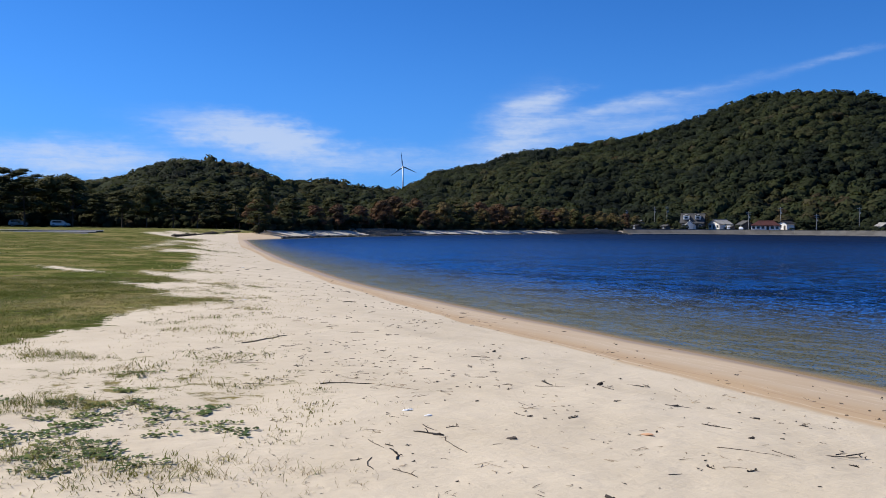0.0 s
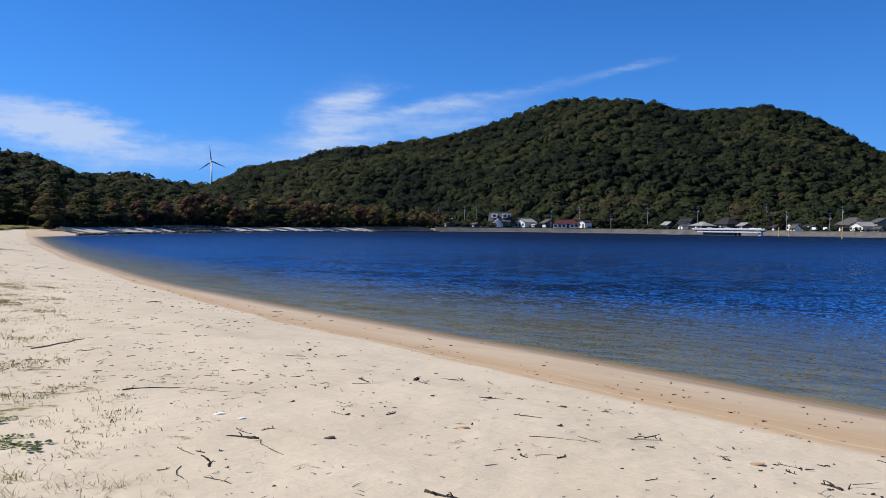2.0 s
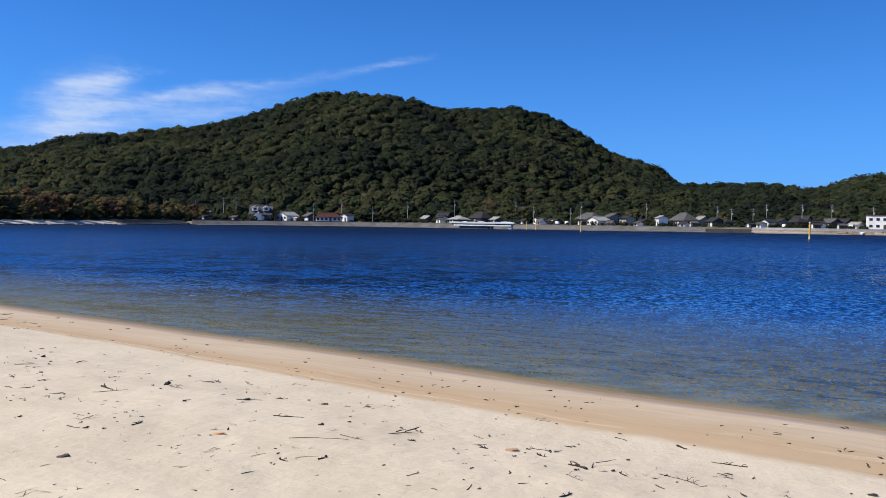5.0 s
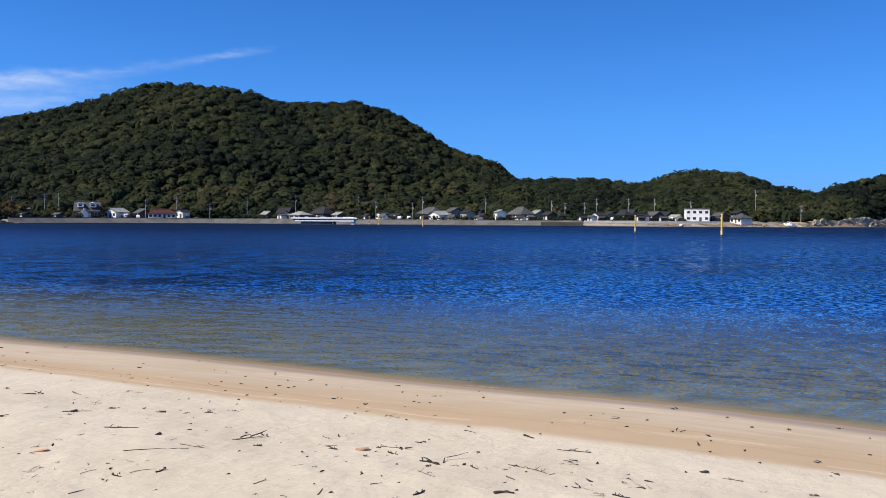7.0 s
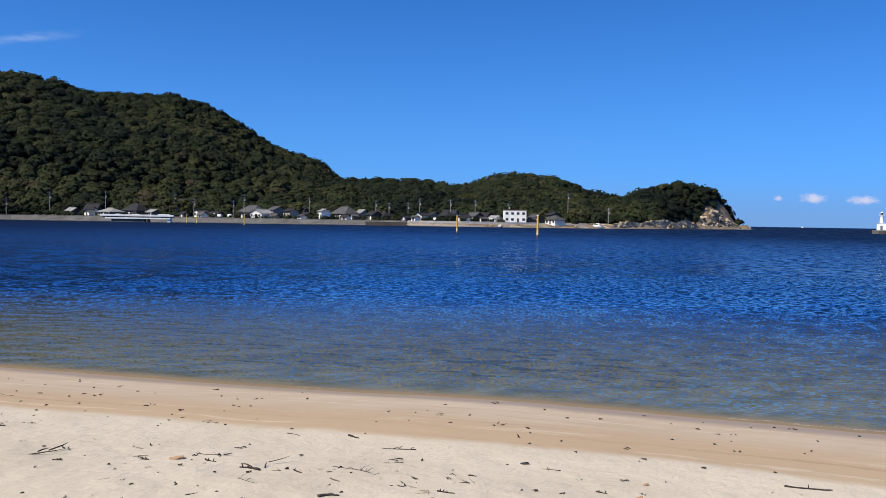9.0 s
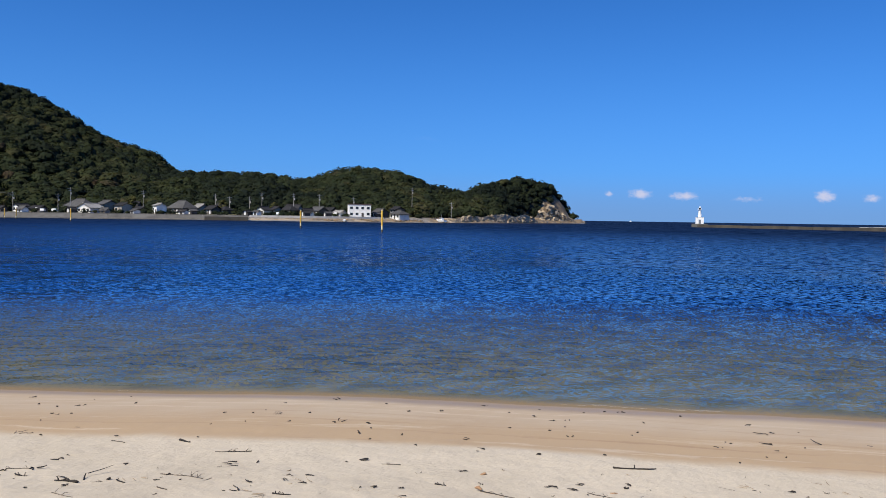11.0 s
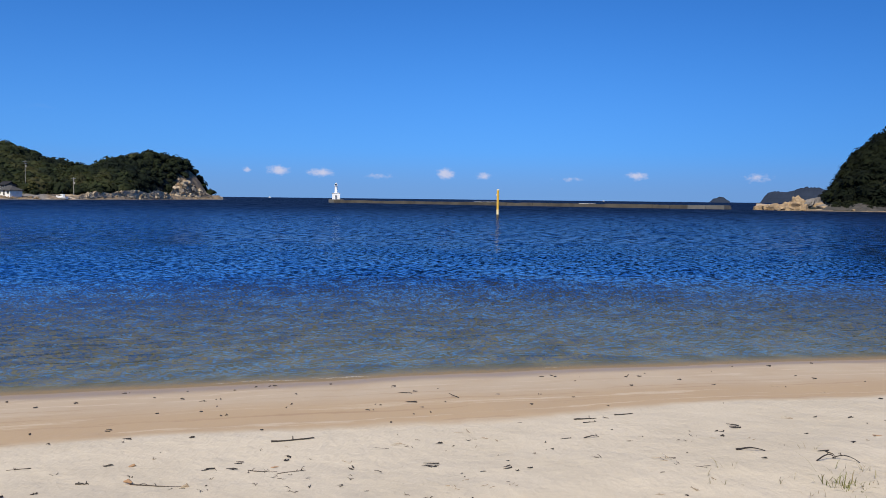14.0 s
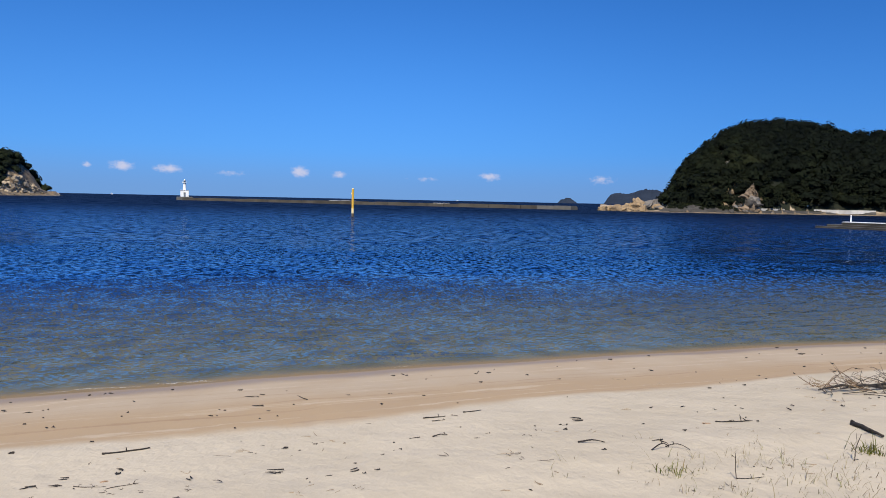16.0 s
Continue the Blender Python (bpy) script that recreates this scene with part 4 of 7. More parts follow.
# dark strip added for the line of shade below the trees
wall_stretch("low_bank", -8.0, 12.5, 9, [(13.5, 0.5), (13.5, 2.25), (14.2, 2.25), (14.2, 0.5)], M_concrete_dark, "low dark wall standing in for the shade under the grove")
wall_stretch("stepped_bank", -4.5, -0.9, 12, [(1.0, -0.6), (1.0, 0.5), (3.4, 0.55), (3.4, 0.95), (5.8, 1.0), (5.8, 1.4), (8.2, 1.45), (8.2, 1.85), (11.0, 1.9), (11.0, -0.6)], M_concrete, "stepped dark stone bank at the end of the bay", "step")
wall_stretch("stepped_bank", 8.2, 12.5, 12, [(1.0, -0.6), (1.0, 0.5), (3.4, 0.55), (3.4, 0.95), (5.8, 1.0), (5.8, 1.4), (8.2, 1.45), (8.2, 1.85), (11.0, 1.9), (11.0, -0.6)], M_concrete, "stepped dark stone bank at the end of the bay", "step")


def rubble(name, az0, az1, count, d0, d1, s0, s1, material, label, seed):
    """Loose stones along the far waterline, too many to count."""
    g = np.random.default_rng(seed)
    base, f = ball(1)
    vs, fs, k = [], [], 0
    for _ in range(count):
        az = g.uniform(az0, az1)
        r = float(np.interp(az, far_az, far_r)) + g.uniform(d0, d1) * 1.15
        x, y = polar(az, r)
        z = 0.12 + 0.265 * max(0.0, (r - float(np.interp(az, far_az, far_r))) / 1.15)
        s = g.uniform(s0, s1)
        v = base * (1 + 0.25 * g.standard_normal((len(base), 1)).clip(-1, 1)) * s * np.array([g.uniform(0.8, 1.6), g.uniform(0.8, 1.4), g.uniform(0.4, 0.7)])
        vs.append(v + np.array([x, y, z]))
        fs.append(f + k)
        k += len(base)
    mesh = solid(name, np.concatenate(vs).tolist(), np.concatenate(fs).tolist(), material)
    return tagged(new(name, mesh), label, "stones", "", "stuff")


M_pale_stone = worn("pale_rubble", (0.50, 0.445, 0.35), (0.25, 0.22, 0.175), 0.5, 0.92, 0.05, 3.0)
M_pale_bank = worn("pale_rubble_bank", (0.46, 0.425, 0.36), (0.34, 0.31, 0.26), 1.6, 0.92, 0.06, 5.0)
x0, y0 = polar(-12.5, 181)
terrace = thing("concrete_steps", x0, y0, 0, 8.0, "broad low grey concrete steps at the end of the bay", "steps")
for k in range(4):
    part("step", box(-0.4 * k, 8.6 + 0.5 * k, k * 2.6, k * 2.6 + 2.7, -0.6, 0.78 + k * 0.27, 0.03), M_concrete if k % 2 else M_concrete_pale, terrace)
for a0, a1 in ((-9.6, -4.55), (-0.85, 8.15)):
    wall_stretch("stone_bank", a0, a1, 7, [(2.0, -0.5), (2.0, 0.35), (4.5, 0.8), (7.5, 1.30), (9.2, 1.40), (9.2, -0.5)], M_pale_bank, "pale sloping rubble bank along the end of the bay", "length")
# soil darkened by the shade of the bank's steep edge
M_soil = worn("soil_and_shade", (0.045, 0.036, 0.024), (0.022, 0.019, 0.013), 1.2, 0.95, 0.06, 3.0)


def soil_bank(seed):
    """Clods along the broken edge of the turf; their dark colour includes its shade."""
    g = np.random.default_rng(seed)
    base, f = ball(1)
    vs, fs, k = [], [], 0
    for _ in range(150):
        t = g.random()
        az, r = np.interp(t, [0, 0.3, 1], [-18.0, -17.3, -13.6]), np.interp(t, [0, 0.3, 1], [114, 126, 190])
        px, py = polar(az, r + g.normal(0, 1.2))
        s = g.uniform(0.12, 0.42) * (0.35 + 0.65 * (0.5 + 0.5 * math.sin(23 * t)))
        v = base * (1 + 0.3 * g.standard_normal((len(base), 1)).clip(-1, 1)) * s * np.array([g.uniform(1.2, 2.6), g.uniform(0.9, 1.4), 0.75])
        vs.append(v + np.array([px, py, ground_at(px, py) + s * 0.3]))
        fs.append(f + k)
        k += len(base)
    mesh = solid("soil_bank", np.concatenate(vs).tolist(), np.concatenate(fs).tolist(), M_soil)
    return tagged(new("soil_bank", mesh), "low eroded bank where the turf ends, shade in its dark colour", "bank", "", "stuff")


soil_bank(14)
rubble("shore_stones", -9.5, 8.2, 240, 2.2, 6.0, 0.06, 0.15, M_pale_stone, "band of pale rubble along the end of the bay", 3)
rubble("dark_stones", -11, 12.5, 420, -1.0, 0.6, 0.2, 0.5, M_rock_dark, "dark weedy stones at the waterline", 4)
rubble("beach_stones", 49.3, 61.0, 420, 0.3, 4.5, 0.2, 0.6, M_rock, "ochre stones on the village beach", 5)

# white concrete landing pier in front of the sea wall
px, py = polar(31.65, 377)
pier = thing("landing_pier", px, py, 0, -45.0, "long white concrete landing pier in front of the sea wall", "pier")
part("deck", box(-15, 15, -2.2, 2.2, 2.3, 2.85, 0.06), M_white_paint, pier)
part("kerb", box(-15, 15, -2.2, -1.8, 2.85, 3.1, 0.03), M_white_paint, pier)
# solid dark box: the shade of the recess is put into its colour
part("beam", box(-14.0, 14.6, -1.7, 1.7, 1.85, 2.3, 0.03), M_wall_dark, pier, "solid dark fill under the deck, the recess's shade in its colour")
part("apron", box(-13.0, 13.6, -2.0, 2.0, 1.25, 1.85, 0.05), M_white_paint, pier)
part("footing", box(-10.5, 3.0, -1.5, 1.8, -2.0, 1.25, 0.05), M_concrete, pier)
part("pile", box(12.3, 13.6, -1.6, 1.6, -2.5, 1.25, 0.05), M_white_paint, pier)
part("pile", box(3.9, 4.7, -1.6, 1.6, -2.5, 1.25, 0.05), M_concrete_dark, pier)
for bx, bw in ((-9, 1.6), (-2, 2.6), (8.5, 3.2), (12.0, 1.2)):
    part("mooring_block", box(bx, bx + bw, -1.2, 0.4, 2.85, 3.35, 0.05), M_white_paint, pier)


# ---- houses ----
def house(az, r, width, deep, eaves, ridge, walls, roofs, kind, label, turn=None, windows=3, storeys=1, group=""):
    x, y = polar(az, r)
    face = -az if turn is None else turn
    root = thing("house", x, y, ground_at(x, y) - 0.15, face, label, "house", group)
    w, q = width / 2, deep / 2
    bm = bmesh.new()
    add_box(bm, -w, w, -q, q, -0.8, eaves)
    if kind in ("gable", "front"):
        a, b = ((-w, 0), (w, 0)) if kind == "gable" else ((0, -q), (0, q))
        ends = ([(-w, -q), (-w, q)], [(w, -q), (w, q)]) if kind == "gable" else ([(-w, -q), (w, -q)], [(-w, q), (w, q)])
        for top, pair in zip((a, b), ends):
            bm.faces.new([bm.verts.new((*pair[0], eaves)), bm.verts.new((*pair[1], eaves)), bm.verts.new((*top, ridge - 0.05))])
    part("wall", bm, walls, root)
    o = 0.55
    bm = bmesh.new()
    if kind == "flat":
        add_box(bm, -w - 0.15, w + 0.15, -q - 0.15, q + 0.15, eaves, eaves + 0.35, 0.04)
    else:
        if kind == "gable":
            line = [((-w - o, 0, ridge), (w + o, 0, ridge))]
        elif kind == "front":
            line = [((0, -q - o, ridge), (0, q + o, ridge))]
        else:
            cut = min(w, q) * 0.75
            line = [((-w + cut, 0, ridge), (w - cut, 0, ridge))]
        (p0, p1), drop = line[0], 0.25
        for lift in (0.0, 0.18):
            c = [(-w - o, -q - o, eaves - drop + lift), (w + o, -q - o, eaves - drop + lift), (w + o, q + o, eaves - drop + lift), (-w - o, q + o, eaves - drop + lift)]
            v = [bm.verts.new(k) for k in c]
            t0, t1 = (bm.verts.new((k[0], k[1], k[2] + lift)) for k in (p0, p1))
            if kind == "front":
                bm.faces.new((v[0], t0, t1, v[3]))
                bm.faces.new((v[1], v[2], t1, t0))
                if lift:
                    continue
            else:
                bm.faces.new((v[0], v[1], t1, t0))
                bm.faces.new((v[2], v[3], t0, t1))
                if kind == "hip":
                    bm.faces.new((v[1], v[2], t1))
                    bm.faces.new((v[3], v[0], t0))
        bmesh.ops.recalc_face_normals(bm, faces=bm.faces)
    roof = part("roof", bm, roofs, root)
    if kind != "flat":
        p, s = line[0]
        part("ridge_cap", tube([(p[0], p[1], p[2] + 0.24), (s[0], s[1], s[2] + 0.24)], [0.22, 0.22], 6), roofs, roof)
    floor = eaves / storeys
    for k in range(storeys):
        for i in range(windows):
            cx = -w + (i + 0.5) * width / windows
            ww, hh = min(0.62, width / windows * 0.3), 0.55
            zc = k * floor + floor * 0.55
            if k == 0 and i == windows // 2:
                part("door", box(cx - 0.5, cx + 0.5, -q - 0.06, -q + 0.05, 0, 2.05, 0.01), M_wall_dark if walls is not M_wall_dark else M_trim, root)
                continue
            frame_ob = part("window", box(cx - ww - 0.1, cx + ww + 0.1, -q - 0.07, -q + 0.04, zc - hh - 0.1, zc + hh + 0.1, 0.015), M_trim, root)
            part("pane", box(cx - ww, cx + ww, -q - 0.085, -q - 0.055, zc - hh, zc + hh), M_pane, frame_ob)
    return root


# bearing, distance, width, depth, eaves, ridge, walls, roof, shape, what it is
WEST_HOUSES = [
    (10.25, 424, 5.6, 6, 2.6, 4.0, M_wall_white, M_tile_grey, "front", "small white cottage at the edge of the grove"),
    (11.5, 424, 4.2, 5, 2.0, 3.2, M_wall_dark, M_tile_dark, "gable", "low dark shed beside the grove"),
    (12.5, 426, 4.4, 5, 2.3, 3.5, M_wall_white, M_tile_dark, "gable", "small dark-roofed cottage with white walls"),
    (13.2, 430, 4.6, 5, 2.6, 3.9, M_wall_cream, M_tile_pale, "gable", "low cottage with a pale roof"),
    (18.35, 412, 7.6, 7, 2.9, 4.8, M_wall_white, M_tile_pale, "front", "white gable-fronted house with a pale roof"),
    (19.9, 420, 5.2, 6, 2.6, 4.4, M_wall_dark, M_tile_grey, "gable", "grey-roofed house behind the parked cars"),
    (22.35, 416, 4.8, 5, 3.3, 4.5, M_wall_white, M_tile_dark, "front", "white house at the end of the hedge"),
    (27.8, 424, 3.8, 5, 2.2, 3.6, M_wall_dark, M_tile_pale, "gable", "low house with a pale weathered roof"),
    (28.85, 424, 5.0, 6, 2.4, 3.9, M_wall_white, M_tile_dark, "gable", "low dark-roofed house with a white wall"),
    (30.0, 406, 9.4, 7, 2.2, 3.7, M_wall_dark, M_tile_pale, "hip", "house with a pale hipped roof behind the sea wall"),
    (31.5, 414, 9.5, 8, 2.9, 6.2, M_wall_dark, M_tile_dark, "hip", "large dark house with a steep black roof"),
    (32.6, 408, 4.4, 5, 2.3, 3.4, M_wall_dark, M_tile_pale, "gable", "small pale-roofed shed by the pier"),
    (35.55, 408, 4.0, 5, 2.7, 3.7, M_wall_white, M_tile_dark, "front", "small white house with a dark roof"),
    (36.5, 404, 5.4, 5, 1.8, 2.9, M_wall_dark, M_tile_dark, "gable", "low dark outbuilding behind the sea wall"),
]
MIDDLE_HOUSES = [
    (38.9, 420, 12.5, 9, 2.8, 6.4, M_wall_dark, M_tile_grey, "hip", "dark house with a broad grey-brown roof"),
    (39.45, 401, 8.6, 7, 2.5, 4.4, M_wall_white, M_tile_pale, "front", "white gable-fronted house by the sea wall"),
    (40.45, 408, 6.2, 7, 4.3, 6.0, M_wall_cream, M_tile_grey, "gable", "two-storey house with pale balconies"),
    (41.4, 404, 4.6, 6, 3.8, 4.9, M_wall_cream, M_tile_dark, "gable", "narrow two-storey house with a dark roof"),
    (42.4, 403, 6.0, 5, 1.9, 3.1, M_wall_dark, M_tile_dark, "gable", "low dark house with a black roof"),
    (43.6, 400, 3.2, 5, 4.2, 5.0, M_wall_white, M_tile_pale, "gable", "narrow white two-storey house"),
    (45.0, 408, 11.5, 8, 3.0, 6.6, M_wall_dark, M_tile_grey, "hip", "large old house with a grey hipped roof"),
    (46.15, 410, 5.2, 6, 3.0, 5.0, M_wall_cream, M_tile_pale, "gable", "house with a pale roof beside the old one"),
    (46.95, 406, 5.0, 6, 2.6, 4.3, M_wall_dark, M_tile_dark, "gable", "dark house with a black roof beside the quay"),
    (47.7, 408, 5.2, 6, 2.4, 4.0, M_wall_dark, M_tile_dark, "hip", "low dark house beside the quay"),
    (50.23, 406, 5.0, 5, 2.6, 4.2, M_wall_white, M_tile_dark, "front", "white house with a dark roof"),
    (51.04, 410, 4.6, 5, 3.0, 4.4, M_wall_cream, M_tile_dark, "gable", "small house with a black roof"),
    (51.93, 408, 7.6, 6, 2.8, 5.0, M_wall_dark, M_tile_dark, "hip", "dark house with a black hipped roof"),
    (53.13, 404, 3.6, 5, 2.3, 3.7, M_wall_white, M_tile_dark, "front", "small white house above the beach"),
    (53.86, 410, 6.6, 6, 2.8, 4.6, M_wall_dark, M_tile_grey, "gable", "dark weathered house with a grey roof"),
]
EAST_HOUSES = [
    (54.62, 414, 5.6, 6, 2.6, 4.4, M_wall_dark, M_tile_dark, "gable", "dark-walled house in the village"),
    (55.27, 404, 4.8, 5, 1.9, 3.0, M_wall_white, M_tile_pale, "gable", "low white shed beside the square building"),
    (58.04, 404, 5.6, 6, 2.6, 4.4, M_wall_dark, M_tile_grey, "gable", "dark house beside the square white building"),
    (59.35, 402, 7.4, 6, 2.5, 4.3, M_wall_white, M_tile_grey, "hip", "white house with a grey roof by the shore"),
    (59.2, 410, 5.4, 5, 4.4, 5.6, M_wall_dark, M_tile_dark, "gable", "taller dark house behind the white one"),
]
for az, r, w, q, e, top, wm, rm, kind, label in WEST_HOUSES + MIDDLE_HOUSES + EAST_HOUSES:
    house(az, r, w, q, e * 0.92, top * 0.92, wm, rm, kind, label, turn=-az + ((az * 37) % 23) - 62, windows=max(2, int(w / 2.4)), storeys=2 if e > 4.2 else 1, group="village houses")

# sheds, carports and back houses squeezed in between
yard = random.Random(77)
for k in range(22):
    az = 11.5 + 46.5 * (k + yard.uniform(0.1, 0.9)) / 22
    if 15.2 < az < 17.6 or 20.2 < az < 27.4 or 29.2 < az < 33.6:
        continue
    r = float(np.interp(az, far_az, far_r)) + yard.uniform(9, 13)
    house(az, r, yard.uniform(2.2, 3.6), 3.0, yard.uniform(1.4, 2.0), yard.uniform(2.0, 2.7), yard.choice((M_wall_white, M_wall_dark, M_wall_cream, M_wall_dark)), yard.choice((M_tile_dark, M_tile_grey)),
          yard.choice(("gable", "front")), "small shed with pale walls behind the sea wall", turn=-az - yard.uniform(35, 65), windows=1, storeys=1, group="village sheds")
for az, r, w, wm, kind in ((29.0, 440, 6.0, M_wall_dark, "gable"), (33.7, 436, 6.5, M_wall_cream, "gable"), (38.6, 432, 8.0, M_wall_dark, "hip"), (42.0, 430, 6.0, M_wall_dark, "gable"),
                           (47.4, 430, 7.5, M_wall_dark, "hip"), (52.2, 428, 7.0, M_wall_cream, "gable")):
    house(az, r, w, 6.0, 3.2, 5.2, wm, M_tile_dark, kind, "house half hidden at the foot of the wooded hill", turn=-az - 25, windows=3, storeys=1, group="village houses")

# two-storey grey house with dormers and a gabled porch
dormer_house = house(16.65, 410, 10.0, 8.5, 2.9, 7.1, M_wall_dark, M_tile_grey, "gable", "two-storey house with a steep grey roof, white dormers and porch", turn=-22, windows=4, group="village houses")
for dx in (-2.6, 2.6):
    d = part("dormer", box(dx - 1.3, dx + 1.3, -4.1, -1.2, 4.6, 6.3, 0.04), M_wall_white, dormer_house, "white dormer")
    part("pane", box(dx - 0.7, dx + 0.7, -4.15, -4.08, 5.0, 5.9), M_pane, d)
    roof_bm = bmesh.new()
    a, b, c = [[roof_bm.verts.new((dx + u, v, z)) for v in (-4.5, -0.6)] for u, z in ((-1.7, 6.2), (0, 7.0), (1.7, 6.2))]
    roof_bm.faces.new((a[0], b[0], b[1], a[1]))
    roof_bm.faces.new((b[0], c[0], c[1], b[1]))
    bmesh.ops.solidify(roof_bm, geom=roof_bm.faces[:], thickness=0.15)
    part("dormer_roof", roof_bm, M_white_paint, d)
porch_bm = box(-2.4, 0.8, -6.2, -4.2, 0, 2.2, 0.03)
porch_bm.faces.new([porch_bm.verts.new(p) for p in ((-2.4, -6.2, 2.2), (0.8, -6.2, 2.2), (-0.8, -6.2, 4.0))])
porch = part("porch", porch_bm, M_wall_white, dormer_house, "white gabled porch")
roof_bm = bmesh.new()
a, b, c = [[roof_bm.verts.new((u, v, z)) for v in (-6.6, -4.0)] for u, z in ((-2.9, 2.0), (-0.8, 4.25), (1.3, 2.0))]
roof_bm.faces.new((a[0], b[0], b[1], a[1]))
roof_bm.faces.new((b[0], c[0], c[1], b[1]))
bmesh.ops.solidify(roof_bm, geom=roof_bm.faces[:], thickness=0.18)
part("porch_roof", roof_bm, M_white_paint, porch)

# long house with a dark red roof and a brown wall in front
house(21.15, 408, 12.0, 7, 2.3, 4.1, M_wall_white, M_tile_red, "hip", "long low house with a dark red tiled roof", turn=-26, windows=6, group="village houses")
gx, gy = polar(21.1, 402.5)
garden = thing("garden_wall", gx, gy, ground_at(gx, gy), -24, "low red-brown garden wall in front of the red-roofed house", "wall")
for i in range(5):
    part("panel", box(-6.0 + i * 2.3, -3.75 + i * 2.3, -0.15, 0.15, -0.5, 0.7, 0.03), M_wall_brick, garden)
# square white building above the beach
block = house(56.6, 397, 10.4, 8, 5.6, 5.6, M_wall_white, M_tile_pale, "flat", "square white two-storey building with a flat roof", turn=-52, windows=4, storeys=2, group="village houses")
part("parapet", box(-5.4, 5.4, -4.2, -3.95, 5.95, 6.25, 0.03), M_tile_red, block, "dark red coping")
# small house and a terrace wall on the slope
house(32.1, 474, 3.6, 5, 2.2, 3.4, M_wall_white, M_tile_grey, "front", "small white house on the wooded slope", windows=2, group="village houses")
tx, ty = polar(34.7, 478)
terrace = thing("slope_terrace", tx, ty, ground_at(tx, ty), -37, "grey retaining wall on the wooded slope", "wall")
for i in range(4):
    part("panel", box(-6 + i * 3.05, -3 + i * 3.05, -0.3, 0.3, -1.5, 3.4, 0.05), M_concrete, terrace)


# ---- poles, cars, boats ----
def pole(az, r, tall, arms=True):
    x, y = polar(az, r)
    root = thing("utility_pole", x, y, ground_at(x, y) - 0.4, -az + 20, "grey concrete utility pole", "pole", "utility poles")
    part("shaft", tube([(0, 0, 0), (0, 0, tall)], [0.16, 0.11], 8), M_pole, root)
    if arms:
        part("crossarm", box(-1.1, 1.1, -0.08, 0.08, tall - 0.75, tall - 0.6), M_steel, root)
        part("crossarm", box(-0.8, 0.8, -0.08, 0.08, tall - 1.55, tall - 1.42), M_steel, root)
        part("transformer", tube([(0.42, 0, tall - 3.2), (0.42, 0, tall - 2.3)], [0.28, 0.28], 8), M_pole, root)


for az, r, tall in ((12.4, 412, 10), (14.2, 420, 11), (15.0, 430, 11.5), (20.1, 402, 9.5), (22.0, 424, 11), (24.1, 402, 8.5), (26.5, 430, 11), (29.7, 430, 12),
                    (33.9, 420, 11.5), (35.1, 404, 9.0), (38.3, 412, 11.5), (42.6, 418, 11), (47.1, 412, 10), (48.0, 408, 9), (49.3, 408, 9), (50.1, 408, 11),
                    (52.2, 414, 11), (53.9, 420, 11), (56.2, 424, 10), (60.2, 440, 16), (62.9, 436, 9), (37.6, 400, 8.5)):
    pole(az, r, tall)


def car(az, r, turn, paint, label, tall=1.5, long=4.0):
    x, y = polar(az, r)
    root = thing("car", x, y, ground_at(x, y), turn, label, "car", "parked cars")
    bm = bmesh.new()
    h = long / 2
    side = [(-h, 0.35), (-h, 0.85), (-h + 0.25, tall - 0.08), (-h + 0.5, tall), (h - 1.6, tall), (h - 0.95, 0.95), (h - 0.1, 0.8), (h, 0.35)]
    rows = [[bm.verts.new((u, v, z)) for u, z in side] for v in (-0.82, 0.82)]
    for k in range(len(side)):
        m = (k + 1) % len(side)
        bm.faces.new((rows[0][k], rows[0][m], rows[1][m], rows[1][k]))
    bm.faces.new(rows[0][::-1])
    bm.faces.new(rows[1])
    bmesh.ops.recalc_face_normals(bm, faces=bm.faces)
    bmesh.ops.bevel(bm, geom=bm.edges[:], offset=0.06, segments=2, affect="EDGES")
    body = part("body", bm, paint, root)
    for v in (-0.835, 0.835):
        part("side_window", box(-h + 0.5, h - 1.55, v - 0.01, v + 0.01, 0.98, tall - 0.14, 0.004), M_pane, body)
        for u in (-h + 0.75, h - 0.75):
            wheel = part("wheel", tube([(u, v - 0.09, 0.3), (u, v + 0.09, 0.3)], [0.3, 0.3], 14), M_tyre, root)
            part("rim", tube([(u, v - 0.1, 0.3), (u, v + 0.1, 0.3)], [0.17, 0.17], 10), M_steel, wheel)


car(18.95, 405, 60, M_white_paint, "white van parked behind the sea wall", 1.9, 4.4)
car(19.65, 404, 65, M_white_paint, "small white car parked behind the sea wall")
car(36.75, 398, 40, M_white_paint, "long white car parked by the sea wall")
car(37.4, 404, 40, M_white_paint, "white car parked by the sea wall")
car(51.2, 400, 30, M_white_paint, "white car parked above the village beach")
car(55.0, 399, 30, M_white_paint, "white van parked beside the square building", 1.8, 4.2)
car(-24.7, 206, 10, M_white_paint, "white car parked under the pines")
car(-27.0, 208, 14, M_steel, "dark grey car parked under the pines")


